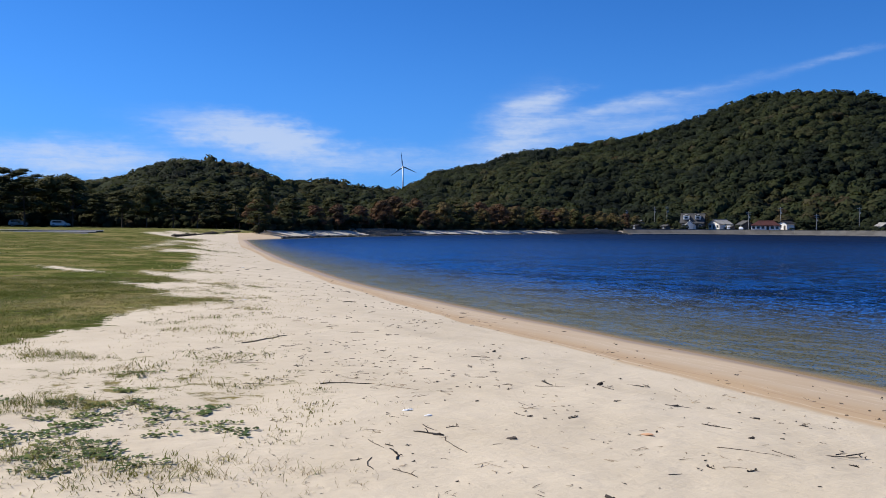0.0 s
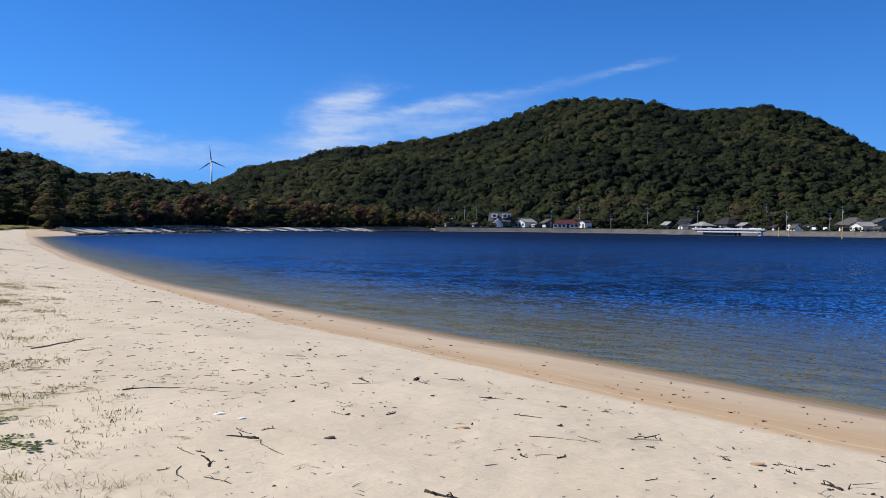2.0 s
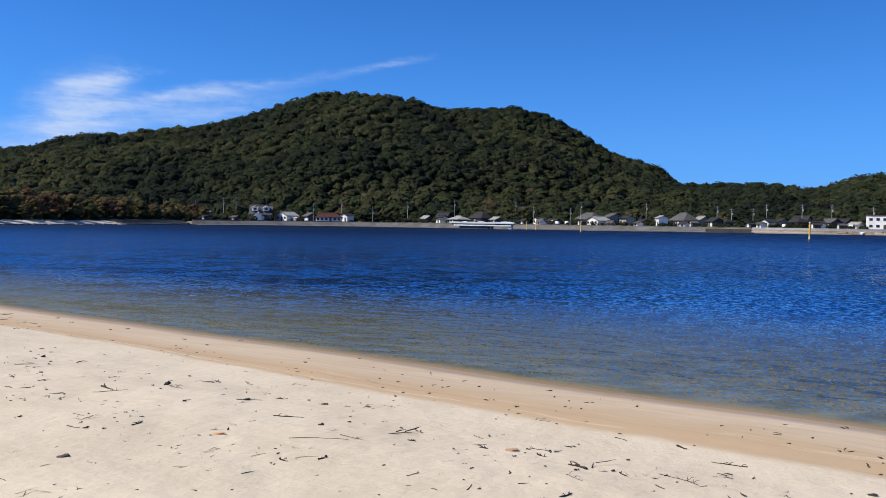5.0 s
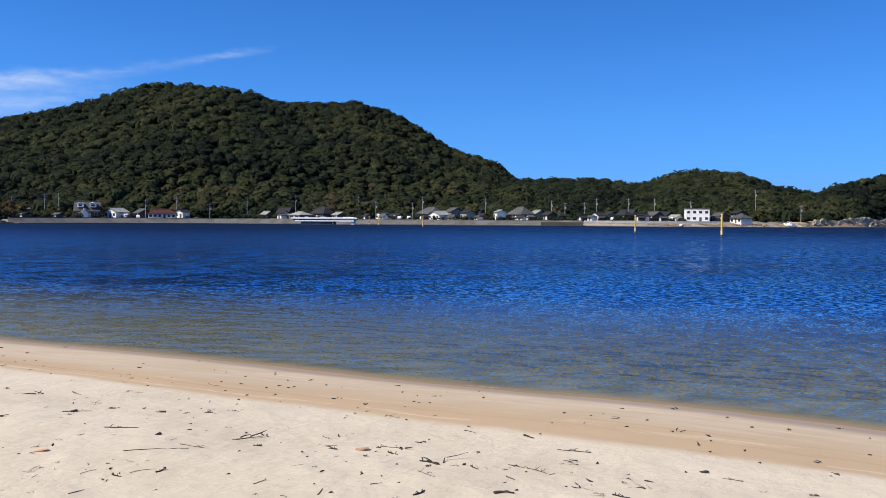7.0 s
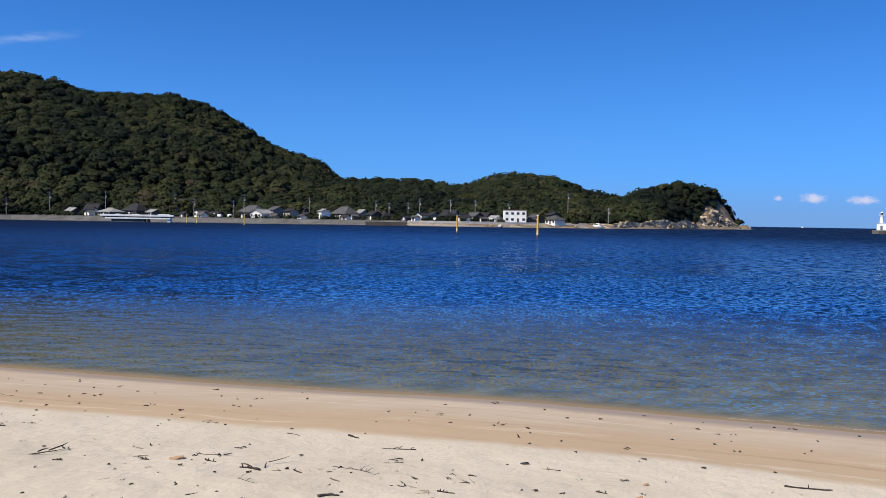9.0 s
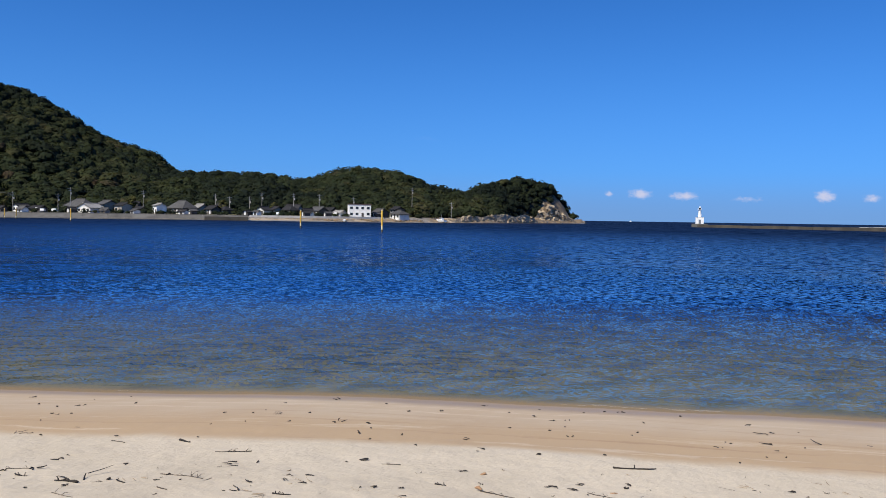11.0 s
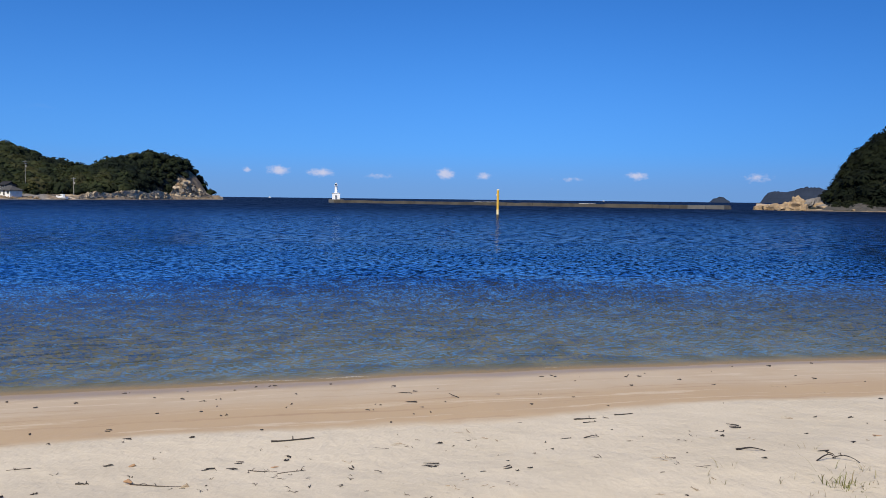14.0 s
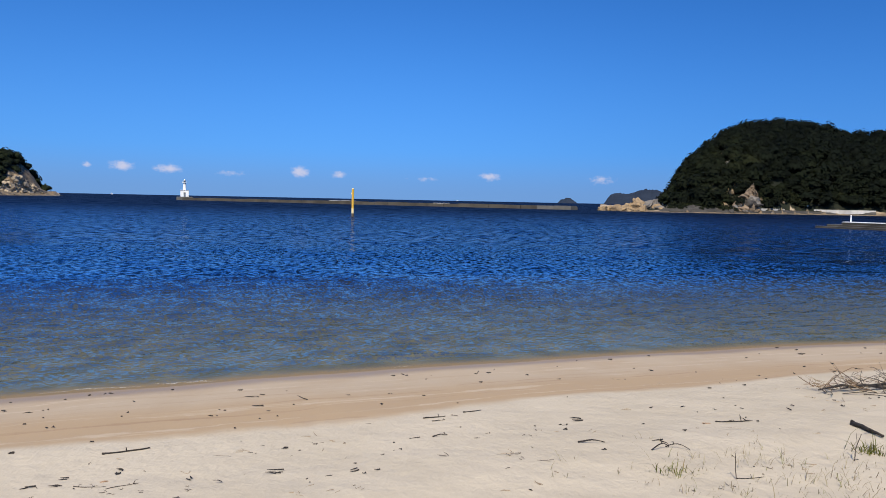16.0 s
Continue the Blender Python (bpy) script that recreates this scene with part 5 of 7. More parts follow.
def boat(az, r, turn, long, label, cabin=True, lift=0.0):
    x, y = polar(az, r)
    root = thing("boat", x, y, lift, turn, label, "boat")
    bm = bmesh.new()
    rows = []
    for u, w, z in ((-0.5, 0.16, 0.13), (-0.2, 0.18, 0.12), (0.15, 0.16, 0.14), (0.4, 0.08, 0.18), (0.52, 0.008, 0.21)):
        rows.append([bm.verts.new((u * long, s * w * long * f, h * long)) for s, f, h in ((-1, 1, z), (-1, 0.75, 0.02), (-1, 0.2, -0.04), (1, 0.2, -0.04), (1, 0.75, 0.02), (1, 1, z))])
    for p, q in zip(rows, rows[1:]):
        for k in range(6):
            bm.faces.new((p[k], p[(k + 1) % 6], q[(k + 1) % 6], q[k]))
    bm.faces.new(rows[0][::-1])
    bm.faces.new(rows[-1])
    bmesh.ops.recalc_face_normals(bm, faces=bm.faces)
    part("hull", bm, M_white_paint, root)
    if cabin:
        c = part("cabin", box(-0.22 * long, 0.08 * long, -0.1 * long, 0.1 * long, 0.1 * long, 0.3 * long, 0.02 * long), M_white_paint, root)
        part("cabin_window", box(-0.18 * long, 0.085 * long, -0.102 * long, 0.102 * long, 0.2 * long, 0.26 * long), M_pane, c)
        part("mast", tube([(-0.05 * long, 0, 0.3 * long), (-0.05 * long, 0, 0.55 * long)], [0.012 * long, 0.008 * long], 6), M_steel, root)


boat(75.0, 2300, 40, 11, "small white fishing boat far out at sea")
boat(97.6, 2900, 20, 10, "white boat far out near the horizon")
bx, by = polar(62.2, 416)
boat(62.2, 416, 70, 6.5, "white boat drawn up on the shore below the cape", True, ground_at(bx, by) + 0.3)
bx, by = polar(55.6, 381)
boat(55.6, 381, 30, 4.5, "small open boat lying at the village beach", False, 0.35)


# ---- channel posts ----
def post(az, r, label):
    x, y = polar(az, r)
    root = thing("channel_post", x, y, -2.5, -az, label, "post", "yellow channel posts")
    part("shaft", tube([(0, 0, 2.9), (0, 0, 5.85)], [0.15, 0.15], 12), M_yellow, root)
    part("foot", tube([(0, 0, 0), (0, 0, 2.9)], [0.17, 0.16], 12), M_rust, root, "dark weedy foot")
    part("cap", tube([(0, 0, 5.85), (0, 0, 5.93), (0, 0, 6.0)], [0.17, 0.17, 0.05], 12), M_yellow_pale, root)
    part("bracket", box(-0.22, -0.14, -0.05, 0.05, 5.25, 5.42), M_yellow_pale, root)
    part("band", tube([(0, 0, 2.9), (0, 0, 3.5)], [0.158, 0.158], 12), M_yellow_pale, root)


post(52.66, 163, "yellow channel post standing in the bay")
post(58.15, 130, "yellow channel post standing in the bay")
post(90.35, 104, "yellow channel post off the breakwater")
post(38.32, 248, "yellow channel post off the village")
post(35.28, 318, "yellow channel post near the pier")
post(34.65, 322, "yellow channel post near the pier")

# ---- breakwater and light ----
b0, b1 = Vector((*polar(79.3, 384), 0)), Vector((*polar(105.5, 267), 0))
run, turn = (b1 - b0).length, math.degrees(math.atan2(b1.y - b0.y, b1.x - b0.x))
water_wall = thing("breakwater", b0.x, b0.y, 0, turn, "long low dark concrete breakwater with pale worn patches", "breakwater")
brk = random.Random(4)
n_blocks = int(run / 6)
for i in range(n_blocks):
    u0, u1 = run * i / n_blocks, run * (i + 1) / n_blocks - 0.08
    top = 1.15 + brk.uniform(-0.10, 0.10)
    bm = bmesh.new()
    sec = [(-3.6, -2.5), (-2.6, top - 0.35), (-2.0, top), (2.0, top), (2.4, -2.5)]
    ends = [[bm.verts.new((u, -v + brk.uniform(-0.1, 0.1), z)) for v, z in sec] for u in (u0, u1)]
    for k in range(5):
        m = (k + 1) % 5
        bm.faces.new((ends[0][k], ends[0][m], ends[1][m], ends[1][k]))
    bm.faces.new(ends[0][::-1])
    bm.faces.new(ends[1])
    bmesh.ops.recalc_face_normals(bm, faces=bm.faces)
    pale = 0.44 < i / n_blocks < 0.72 and brk.random() < 0.42
    part("block", bm, M_concrete_dark if i < n_blocks - 2 else M_concrete, water_wall)
    if pale:
        part("slab", box(u0 + brk.uniform(0.2, 2.0), u1 - brk.uniform(0.2, 2.0), -1.6, 2.6, top - 0.05, top + 0.14, 0.02), M_concrete_pale, water_wall, "pale worn slab")
lx, ly = polar(79.42, 384)
light = thing("lighthouse", lx, ly, 1.0, -79, "small white harbour light on the end of the breakwater", "lighthouse")
part("plinth", box(-3.4, 3.4, -3.2, 3.2, -3.2, 0.45, 0.08), M_concrete, light)
base = part("base_house", box(-1.75, 1.75, -1.5, 1.5, 0.45, 3.2, 0.06), M_white_paint, light)
part("door", box(-0.45, 0.45, -1.56, -1.48, 0.45, 2.35, 0.01), M_steel, base)
part("base_roof", box(-1.9, 1.9, -1.65, 1.65, 3.2, 3.4, 0.04), M_white_paint, base)
part("tower", tube([(0, 0, 3.4), (0, 0, 6.3), (0, 0, 6.5)], [0.75, 0.58, 0.62], 16), M_white_paint, light, smooth=False)
gallery = part("gallery", tube([(0, 0, 6.5), (0, 0, 6.68)], [0.95, 0.95], 16), M_white_paint, light)
for k in range(8):
    a = k * math.pi / 4
    part("baluster", tube([(0.88 * math.cos(a), 0.88 * math.sin(a), 6.68), (0.88 * math.cos(a), 0.88 * math.sin(a), 7.3)], [0.03, 0.03], 6), M_white_paint, gallery)
lantern = part("lantern", tube([(0, 0, 6.68), (0, 0, 7.6)], [0.42, 0.42], 12), M_pane, light)
part("lantern_roof", tube([(0, 0, 7.6), (0, 0, 7.68), (0, 0, 8.1)], [0.55, 0.55, 0.05], 12), M_white_paint, lantern)

# ---- wind turbine ----
wx, wy = polar(-2.78, 1850)
turbine = thing("wind_turbine", wx, wy, 60, 0, "white three-bladed wind turbine on a far ridge", "wind turbine")
part("tower", tube([(0, 0, 0), (0, 0, 74)], [2.3, 1.35], 16), M_white_paint, turbine, smooth=True)
part("nacelle", box(-1.7, 1.7, -3.6, 5.2, 73.4, 76.8, 0.5), M_white_paint, turbine)
hub = part("hub", tube([(0, -3.6, 75), (0, -5.0, 75), (0, -6.0, 75)], [1.5, 1.3, 0.3], 12), M_white_paint, turbine)
for k in range(3):
    a = radians(97 + 120 * k)
    way, side = Vector((math.cos(a), 0, math.sin(a))), Vector((-math.sin(a), 0, math.cos(a)))
    bm = bmesh.new()
    rows = []
    for u, chord, thick in ((0.8, 1.3, 1.1), (5, 2.6, 0.75), (9, 2.7, 0.5), (20, 1.7, 0.3), (30, 0.9, 0.15), (33, 0.35, 0.08)):
        c = Vector((0, -4.6, 75)) + way * u
        rows.append([bm.verts.new(c + side * (chord * s) + Vector((0, thick * t, 0))) for s, t in ((-0.35, 0), (0.1, -0.5), (0.65, 0), (0.1, 0.5))])
    for p, q in zip(rows, rows[1:]):
        for m in range(4):
            bm.faces.new((p[m], p[(m + 1) % 4], q[(m + 1) % 4], q[m]))
    bm.faces.new(rows[-1])
    # two blades take grey: the shade on them is put into the colour
    part("blade", bm, M_steel if k else M_white_paint, hub)


# ---- rocks and islands ----
def boulder(x, y, z, size, material, label, group, seed, squash=(1, 1, 0.8), divisions=3):
    v, f = ball(divisions)
    g = np.random.default_rng(seed)
    cuts = g.standard_normal((26, 3))
    cuts /= np.linalg.norm(cuts, axis=1)[:, None]
    reach = g.uniform(0.48, 0.92, 26)
    for c, k in zip(cuts, reach):
        over = np.maximum(v @ c - k, 0)
        v = v - over[:, None] * c
    crack = np.sin(v @ (7 * g.standard_normal((3, 3)))).sum(1) / 3
    v = v * (1 + 0.10 * crack[:, None] + 0.07 * g.standard_normal((len(v), 1)))
    v = v * size * np.array(squash)
    mesh = solid("rock", v.tolist(), f.tolist(), material)
    ob = tagged(new("rock", mesh), label, "rock", group)
    ob.matrix_basis = pose(x, y, z, 0, 0, g.uniform(0, 360))
    return ob


stone_rng = random.Random(11)
# rocky point of the headland
for i, (az, r, s, top) in enumerate(((110.35, 262, 3.6, 3.4), (109.7, 261, 3.2, 2.9), (109.0, 262, 2.9, 2.2), (108.4, 263, 2.4, 1.5), (107.9, 264, 1.9, 1.0), (107.4, 266, 1.4, 0.5),
                                     (110.8, 261, 2.6, 1.8), (110.0, 256, 1.8, 0.7), (109.2, 256, 1.6, 0.5), (111.2, 258, 2.2, 1.3), (108.5, 258, 1.3, 0.3))):
    x, y = polar(az, r)
    boulder(x, y, top * 0.35, s, M_rock if i not in (0, 9) else M_rock_grey, "sunlit ochre rock at the point of the headland", "headland rocks", i, (1.15, 1.1, 0.95))
for i in range(22):
    az = 111.2 + i * 0.5 + stone_rng.uniform(-0.2, 0.2)
    r = float(np.interp(az, head_az, head_r)) + stone_rng.uniform(1, 7)
    x, y = polar(az, r)
    boulder(x, y, ground_at(x, y), stone_rng.uniform(0.5, 1.2), M_rock_grey if i % 3 else M_rock, "rough rock along the foot of the headland", "headland rocks", 40 + i, (1.4, 1.1, 0.7), 2)
for i in range(9):
    az, r = 115.0 + stone_rng.uniform(-0.7, 0.9), 283 + i * 3.6
    x, y = polar(az + 0.022 * i * 3.6, r)
    boulder(x, y, ground_at(x, y) - 0.3, stone_rng.uniform(1.2, 2.4), M_rock if i % 2 else M_rock_grey, "bare rock face showing among the trees", "headland rocks", 80 + i, (1.1, 1.1, 1.0))
# rocks of the far cape
for i in range(46):
    az = 62.3 + i * 0.205 + stone_rng.uniform(-0.1, 0.1)
    r = float(np.interp(az, far_az, far_r)) + stone_rng.uniform(1, 9)
    x, y = polar(az, r)
    boulder(x, y, ground_at(x, y), stone_rng.uniform(0.5, 1.2), (M_rock, M_rock_grey, M_rock_grey)[i % 3], "rough rock at the foot of the cape", "cape rocks", 120 + i, (1.3, 1.1, 0.8), 2)


def cliff(name, line, foot, top, back, cols, rows, material, label, group, seed, blocks):
    """A broken rock face along a waterline: line gives its distance by bearing, top its height by bearing."""
    g = np.random.default_rng(int(seed * 10))
    az = np.linspace(top[0][0], top[-1][0], cols)
    high = np.interp(az, *np.array(top, float).T)
    u, v = np.meshgrid(az, np.linspace(-0.12, 1, rows))
    tall = np.tile(high, (rows, 1))
    r0 = np.interp(u, *line) + foot
    step = np.floor(v * 5 + 1.2 * np.sin(u * 5.1 + seed)) / 5
    r = r0 + back * tall * (0.55 * np.clip(v, 0, 1) + 0.45 * np.clip(step, 0, 1))
    x, y, z = r * np.sin(np.radians(u)), r * np.cos(np.radians(u)), v * tall
    for size, amount in ((1.6, 0.22), (0.6, 0.07)):
        push = amount * tall * (np.abs(wobble(x + 3 * z, y - 2 * z, size, seed + size)) - 0.2)
        x, y = x - push * np.sin(np.radians(u)), y - push * np.cos(np.radians(u))
        z = z + 0.5 * push * wobble(x, y + 2 * z, size, seed + 1.3)
    jag = 0.010 * tall
    x, y, z = x + jag * g.standard_normal(x.shape), y + jag * g.standard_normal(x.shape), z + jag * g.standard_normal(x.shape)
    k = np.arange(rows * cols).reshape(rows, cols)
    faces = np.stack([k[:-1, :-1], k[:-1, 1:], k[1:, 1:], k[1:, :-1]], -1).reshape(-1, 4)
    mesh = solid(name, np.stack([x.ravel(), y.ravel(), z.ravel()], 1).tolist(), faces.tolist(), material)
    root = tagged(new(name, mesh), label, "cliff", group)
    # blocks that stand out of the face
    pick = random.Random(int(seed * 10))
    for i in range(int(blocks)):
        a, v = pick.uniform(top[0][0], top[-1][0]), pick.random() ** 1.3
        h = float(np.interp(a, *np.array(top, float).T))
        if h < 0.8:
            continue
        ring = float(np.interp(a, *line)) + foot + back * h * v * 0.9
        px, py = polar(a, ring)
        block = boulder(px, py, h * v * 0.92, pick.uniform(0.10, 0.24) * h + 0.35, pick.choice((M_crag, M_crag, M_rock_grey, M_rock) if material is M_crag else (material, M_rock_dark, M_rock_grey)), "", "", int(seed * 100) + i, (1.25, 1.0, pick.uniform(0.6, 1.1)), 2)
        block.name, block.parent = "block", root
        del block["category"]
    return root


cliff("cliff", ([68.0, 71.75], [548, 604]), 0.0, [(68.2, 0.5), (68.7, 4.5), (69.1, 11.5), (69.5, 12.5), (69.9, 11.0), (70.4, 7.5), (70.9, 4.6), (71.4, 2.0), (71.75, 0.3)], 0.8, 74, 34, M_crag,
      "weathered ochre cliff at the end of the cape", "cape rocks", 2.0, 95)
cliff("cliff", (far_az, far_r), 3.0, [(63.0, 0.4), (63.6, 3.0), (64.3, 4.4), (65.0, 3.0), (65.8, 4.6), (66.6, 5.2), (67.3, 3.6), (67.9, 5.4), (68.4, 4.0), (68.9, 0.6)], 0.9, 90, 20, M_crag,
      "broken grey rock face at the foot of the cape", "cape rocks", 5.0, 90)
cliff("cliff", (head_az, head_r), 2.0, [(115.27, 0.3), (115.79, 3.5), (116.34, 6.0), (116.88, 9.5), (117.16, 6.0), (117.43, 0.3)], 0.45, 40, 28, M_scar, "narrow brown rock face among the trees of the headland", "headland rocks", 3.0, 26)
cliff("cliff", (head_az, head_r), 1.0, [(111.0, 0.3), (111.6, 2.0), (112.4, 1.4), (113.2, 2.4), (114.1, 1.5), (115.2, 1.2), (116.5, 1.9), (117.6, 0.9), (119.0, 1.3), (121.5, 0.8), (124.0, 1.2)], 1.2, 150, 10, M_rock_dark,
      "low dark rock along the foot of the headland", "headland rocks", 7.0, 0)


def island(az, r, wide, tall, shape, label, seed):
    n = 48
    g = np.random.default_rng(seed)
    u = np.linspace(-1, 1, n)
    prof = np.interp(u, np.linspace(-1, 1, len(shape)), shape) * (1 + 0.03 * np.sin(9 * u + seed) + 0.02 * g.standard_normal(n))
    verts, faces = [], []
    for k, (v, h) in enumerate(((-1, -0.05), (-0.75, 0.45), (-0.35, 0.85), (0, 1.0), (0.5, 0.7), (1, -0.05))):
        for a, b in zip(u, prof):
            verts.append((a * wide, v * wide * 0.5, max(-3, b * h * tall * (1 + 0.012 * g.standard_normal()))))
    for k in range(5):
        for i in range(n - 1):
            faces.append((k * n + i, k * n + i + 1, (k + 1) * n + i + 1, (k + 1) * n + i))
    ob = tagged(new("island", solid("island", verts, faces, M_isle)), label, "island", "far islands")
    x, y = polar(az, r)
    ob.matrix_basis = pose(x, y, 0, 0, 0, -az)


# both islands carry the haze in their dark blue colour
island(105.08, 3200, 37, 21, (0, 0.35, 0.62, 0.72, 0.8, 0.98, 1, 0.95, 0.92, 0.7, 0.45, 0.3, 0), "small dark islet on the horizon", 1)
island(110.0, 4300, 185, 78, (0, 0.45, 0.62, 0.69, 0.71, 0.70, 0.70, 0.73, 0.78, 0.85, 0.92, 0.97, 1, 1, 0.95, 0.85, 0.7, 0.5, 0.3, 0.1, 0), "far island with a steep end, blue haze in its colour", 2)

# broken rock face low on the headland
for i, (az, r, s, up) in enumerate(((114.6, 260, 1.5, 0.3), (115.1, 264, 1.9, 0.2), (115.6, 261, 1.3, 0.2), (115.4, 269, 1.6, 0.1), (115.8, 273, 1.3, 0.0), (114.8, 268, 1.1, 0.1), (116.2, 266, 1.2, 0.1), (113.9, 258, 1.0, 0.2))):
    x, y = polar(az, r)
    boulder(x, y, ground_at(x, y) + up, s, M_rock if i in (1, 3, 4) else M_rock_dark, "broken rock in the slope of the headland", "rocks of the headland", 700 + i, (1.3, 0.9, 0.9))

# ---- terraces at the two ends of the beach ----
landing = thing("concrete_landing", 88.6, -52.2, 0, -156.0, "low stepped concrete landing at the water's edge", "landing")
for k, (u, v, z) in enumerate(((0.0, 0.0, 0.20), (0.8, 0.9, 0.41), (1.9, 1.9, 0.64))):
    part("step", box(u, 42, v, 22, z - 0.22 if k else -2.5, z, 0.04), M_concrete_dark, landing)
    # a paler strip along the front of each dark step
    part("nosing", box(u + 0.02, 42, v - 0.03, v + 0.5, z - 0.04, z + 0.02, 0.01), M_concrete, landing, "paler front edge of the step")
part("coping", box(1.95, 6.5, 2.0, 3.2, 0.66, 0.74, 0.03), M_white_paint, landing, "pale painted coping")
part("marker_post", tube([(2.7, 2.4, 0.74), (2.7, 2.4, 1.5)], [0.08, 0.06], 10), M_white_paint, landing, "short white marker post")
for k, (u, v, s) in enumerate(((8.5, 8.5, 0.9), (11.0, 8.0, 1.2), (13.5, 9.0, 1.1), (16.5, 8.5, 1.3), (19.5, 8.0, 1.2))):
    part("heap", tube([(u - 1.3, v, 0.64), (u - 0.6, v, 0.64 + s * 0.42), (u + 0.5, v + 0.2, 0.64 + s * 0.5), (u + 1.4, v, 0.64)], [0.35, s * 0.55, s * 0.6, 0.3], 9), M_concrete_dark, landing, "dark heap of brushwood")
for az0, az1 in ((117.2, 119.0), (120.5, 124.4)):
    x0, y0 = polar(az0, float(np.interp(az0, head_az, head_r)) + 4)
    x1, y1 = polar(az1, float(np.interp(az1, head_az, head_r)) + 4)
    long = math.hypot(x1 - x0, y1 - y0)
    low = thing("pale_wall", x0, y0, 0.3, math.degrees(math.atan2(y1 - y0, x1 - x0)), "low pale concrete wall at the foot of the headland", "wall")
    for k in range(int(long / 4)):
        part("panel", box(k * 4, k * 4 + 3.95, -0.3, 0.3, -0.8, 1.35, 0.03), M_concrete_pale, low)
mx, my = polar(120.15, float(np.interp(120.15, head_az, head_r)) + 5)
part("mast", tube([(0, 0, 0), (0, 0, 3.9)], [0.16, 0.14], 8), M_white_paint, thing("marker_mast", mx, my, ground_at(mx, my), 0, "short white mast among the trees of the headland", "mast"))

# concrete stands on the turf at the other end
sx, sy = polar(-22.4, 116)
stand = thing("concrete_stand", sx, sy, 0.9, 22.4, "low stepped concrete stand on the turf", "steps")
for k in range(4):
    top, end = 0.70 - k * 0.15, 0.3 - k * 0.9
    # dark front and pale top, each in its own tone
    step = part("step", box(-26, end - 0.1, -k * 3.4 + 0.25, -k * 3.4 + 3.6, -0.9, top - 0.09, 0.02), M_concrete_dark, stand, "dark concrete riser")
    part("tread", box(-26, end, -k * 3.4, -k * 3.4 + 3.5, top - 0.09, top, 0.01), M_concrete_pale, step, "pale concrete tread")

# ---- single trees of the grove ----
def tree_model(kind, tall, seed, material, tones, label):
    """A tree with trunk, limbs and a crown of many leaf clumps."""
    g = np.random.default_rng(seed)
    root = thing("tree", 0, 0, 0, 0, label, "tree", "trees of the grove")
    lean = g.uniform(-0.06, 0.06, 2) * tall
    bm = bmesh.new()
    spine = [(0, 0, -0.6), (lean[0] * 0.3, lean[1] * 0.3, tall * 0.35), (lean[0] * 0.8, lean[1] * 0.6, tall * 0.65), (lean[0], lean[1], tall * 0.92)]
    add_tube(bm, spine, [tall * 0.016, tall * 0.013, tall * 0.009, tall * 0.003], 7)
    puffs = []
    count = 9 if kind == "pine" else 11
    for k in range(count):
        h = tall * (0.27 + 0.65 * (k + 0.5) / count)
        a = k * 2.4 + g.uniform(-0.5, 0.5)
        t = (h / tall - 0.26) / 0.66
        out = tall * (0.25 - 0.15 * t) * g.uniform(0.8, 1.2) if kind == "pine" else tall * 0.24 * math.sin(math.pi * (0.2 + 0.72 * t)) * g.uniform(0.8, 1.2)
        c0 = (lean[0] * h / tall, lean[1] * h / tall, h - tall * 0.09)
        c1 = (c0[0] + out * math.cos(a), c0[1] + out * math.sin(a), h)
        mid = ((c0[0] + c1[0]) / 2, (c0[1] + c1[1]) / 2, (c0[2] + c1[2]) / 2 + 0.03 * tall * g.uniform(-1, 1))
        add_tube(bm, [c0, mid, c1], [tall * 0.010, tall * 0.007, tall * 0.003], 5)
        puffs.append((c1, tall * (0.15 if kind == "pine" else 0.165) * g.uniform(0.8, 1.2)))
    puffs.append(((lean[0], lean[1], tall * 0.93), tall * 0.11))
    part("trunk", bm, M_bark, root)
    vs, fs, ts, base = [], [], [], 0
    for c, s in puffs:
        v, f = (LAYER if kind == "pine" else ROUND)[g.integers(4)]
        w = v * s * np.array([1.15, 1.15, 0.75 if kind == "pine" else 1.0]) + np.array(c)
        vs.append(w)
        fs.append(f + base)
        ts.append(np.full(len(v), g.uniform(*tones)))
        base += len(v)
    mesh = solid("crown", np.concatenate(vs).tolist(), np.concatenate(fs).tolist(), material)
    mesh.attributes.new("tint", "FLOAT", "POINT").data.foreach_set("value", np.concatenate(ts).astype(np.float32))
    crown = new("crown", mesh)
    crown.parent = root
    return root


PINE = "tall dark green pine with a bare trunk"
models = {
    "pine": [tree_model("pine", 10, 300 + i, M_pine, (0.1, 1.0), PINE) for i in range(4)],
    "leafy": [tree_model("broad", 10, 310 + i, M_pine, (0.3, 1.0), "dark green broadleaf tree of the grove") for i in range(3)],
    "rusty": [tree_model("broad", 10, 320 + i, M_autumn, (0.0, 0.7), "broadleaf tree turning rusty brown") for i in range(3)],
    "olive": [tree_model("broad", 10, 330 + i, M_autumn, (0.75, 1.0), "broadleaf tree turning olive yellow") for i in range(2)],
}
used = {id(m): False for group in models.values() for m in group}


def plant(kind, az, r, tall, g):
    model = models[kind][g.integers(len(models[kind]))]
    x, y = polar(az, r)
    m = pose(x, y, ground_at(x, y), 0, 0, g.uniform(0, 360)) @ Matrix.Diagonal((tall / 10, tall / 10, tall / 10, 1))
    if not used[id(model)]:
        used[id(model)] = True
        model.matrix_basis = m
    else:
        ob = copy_thing(model, pose(0, 0, 0))
        ob.matrix_basis = m


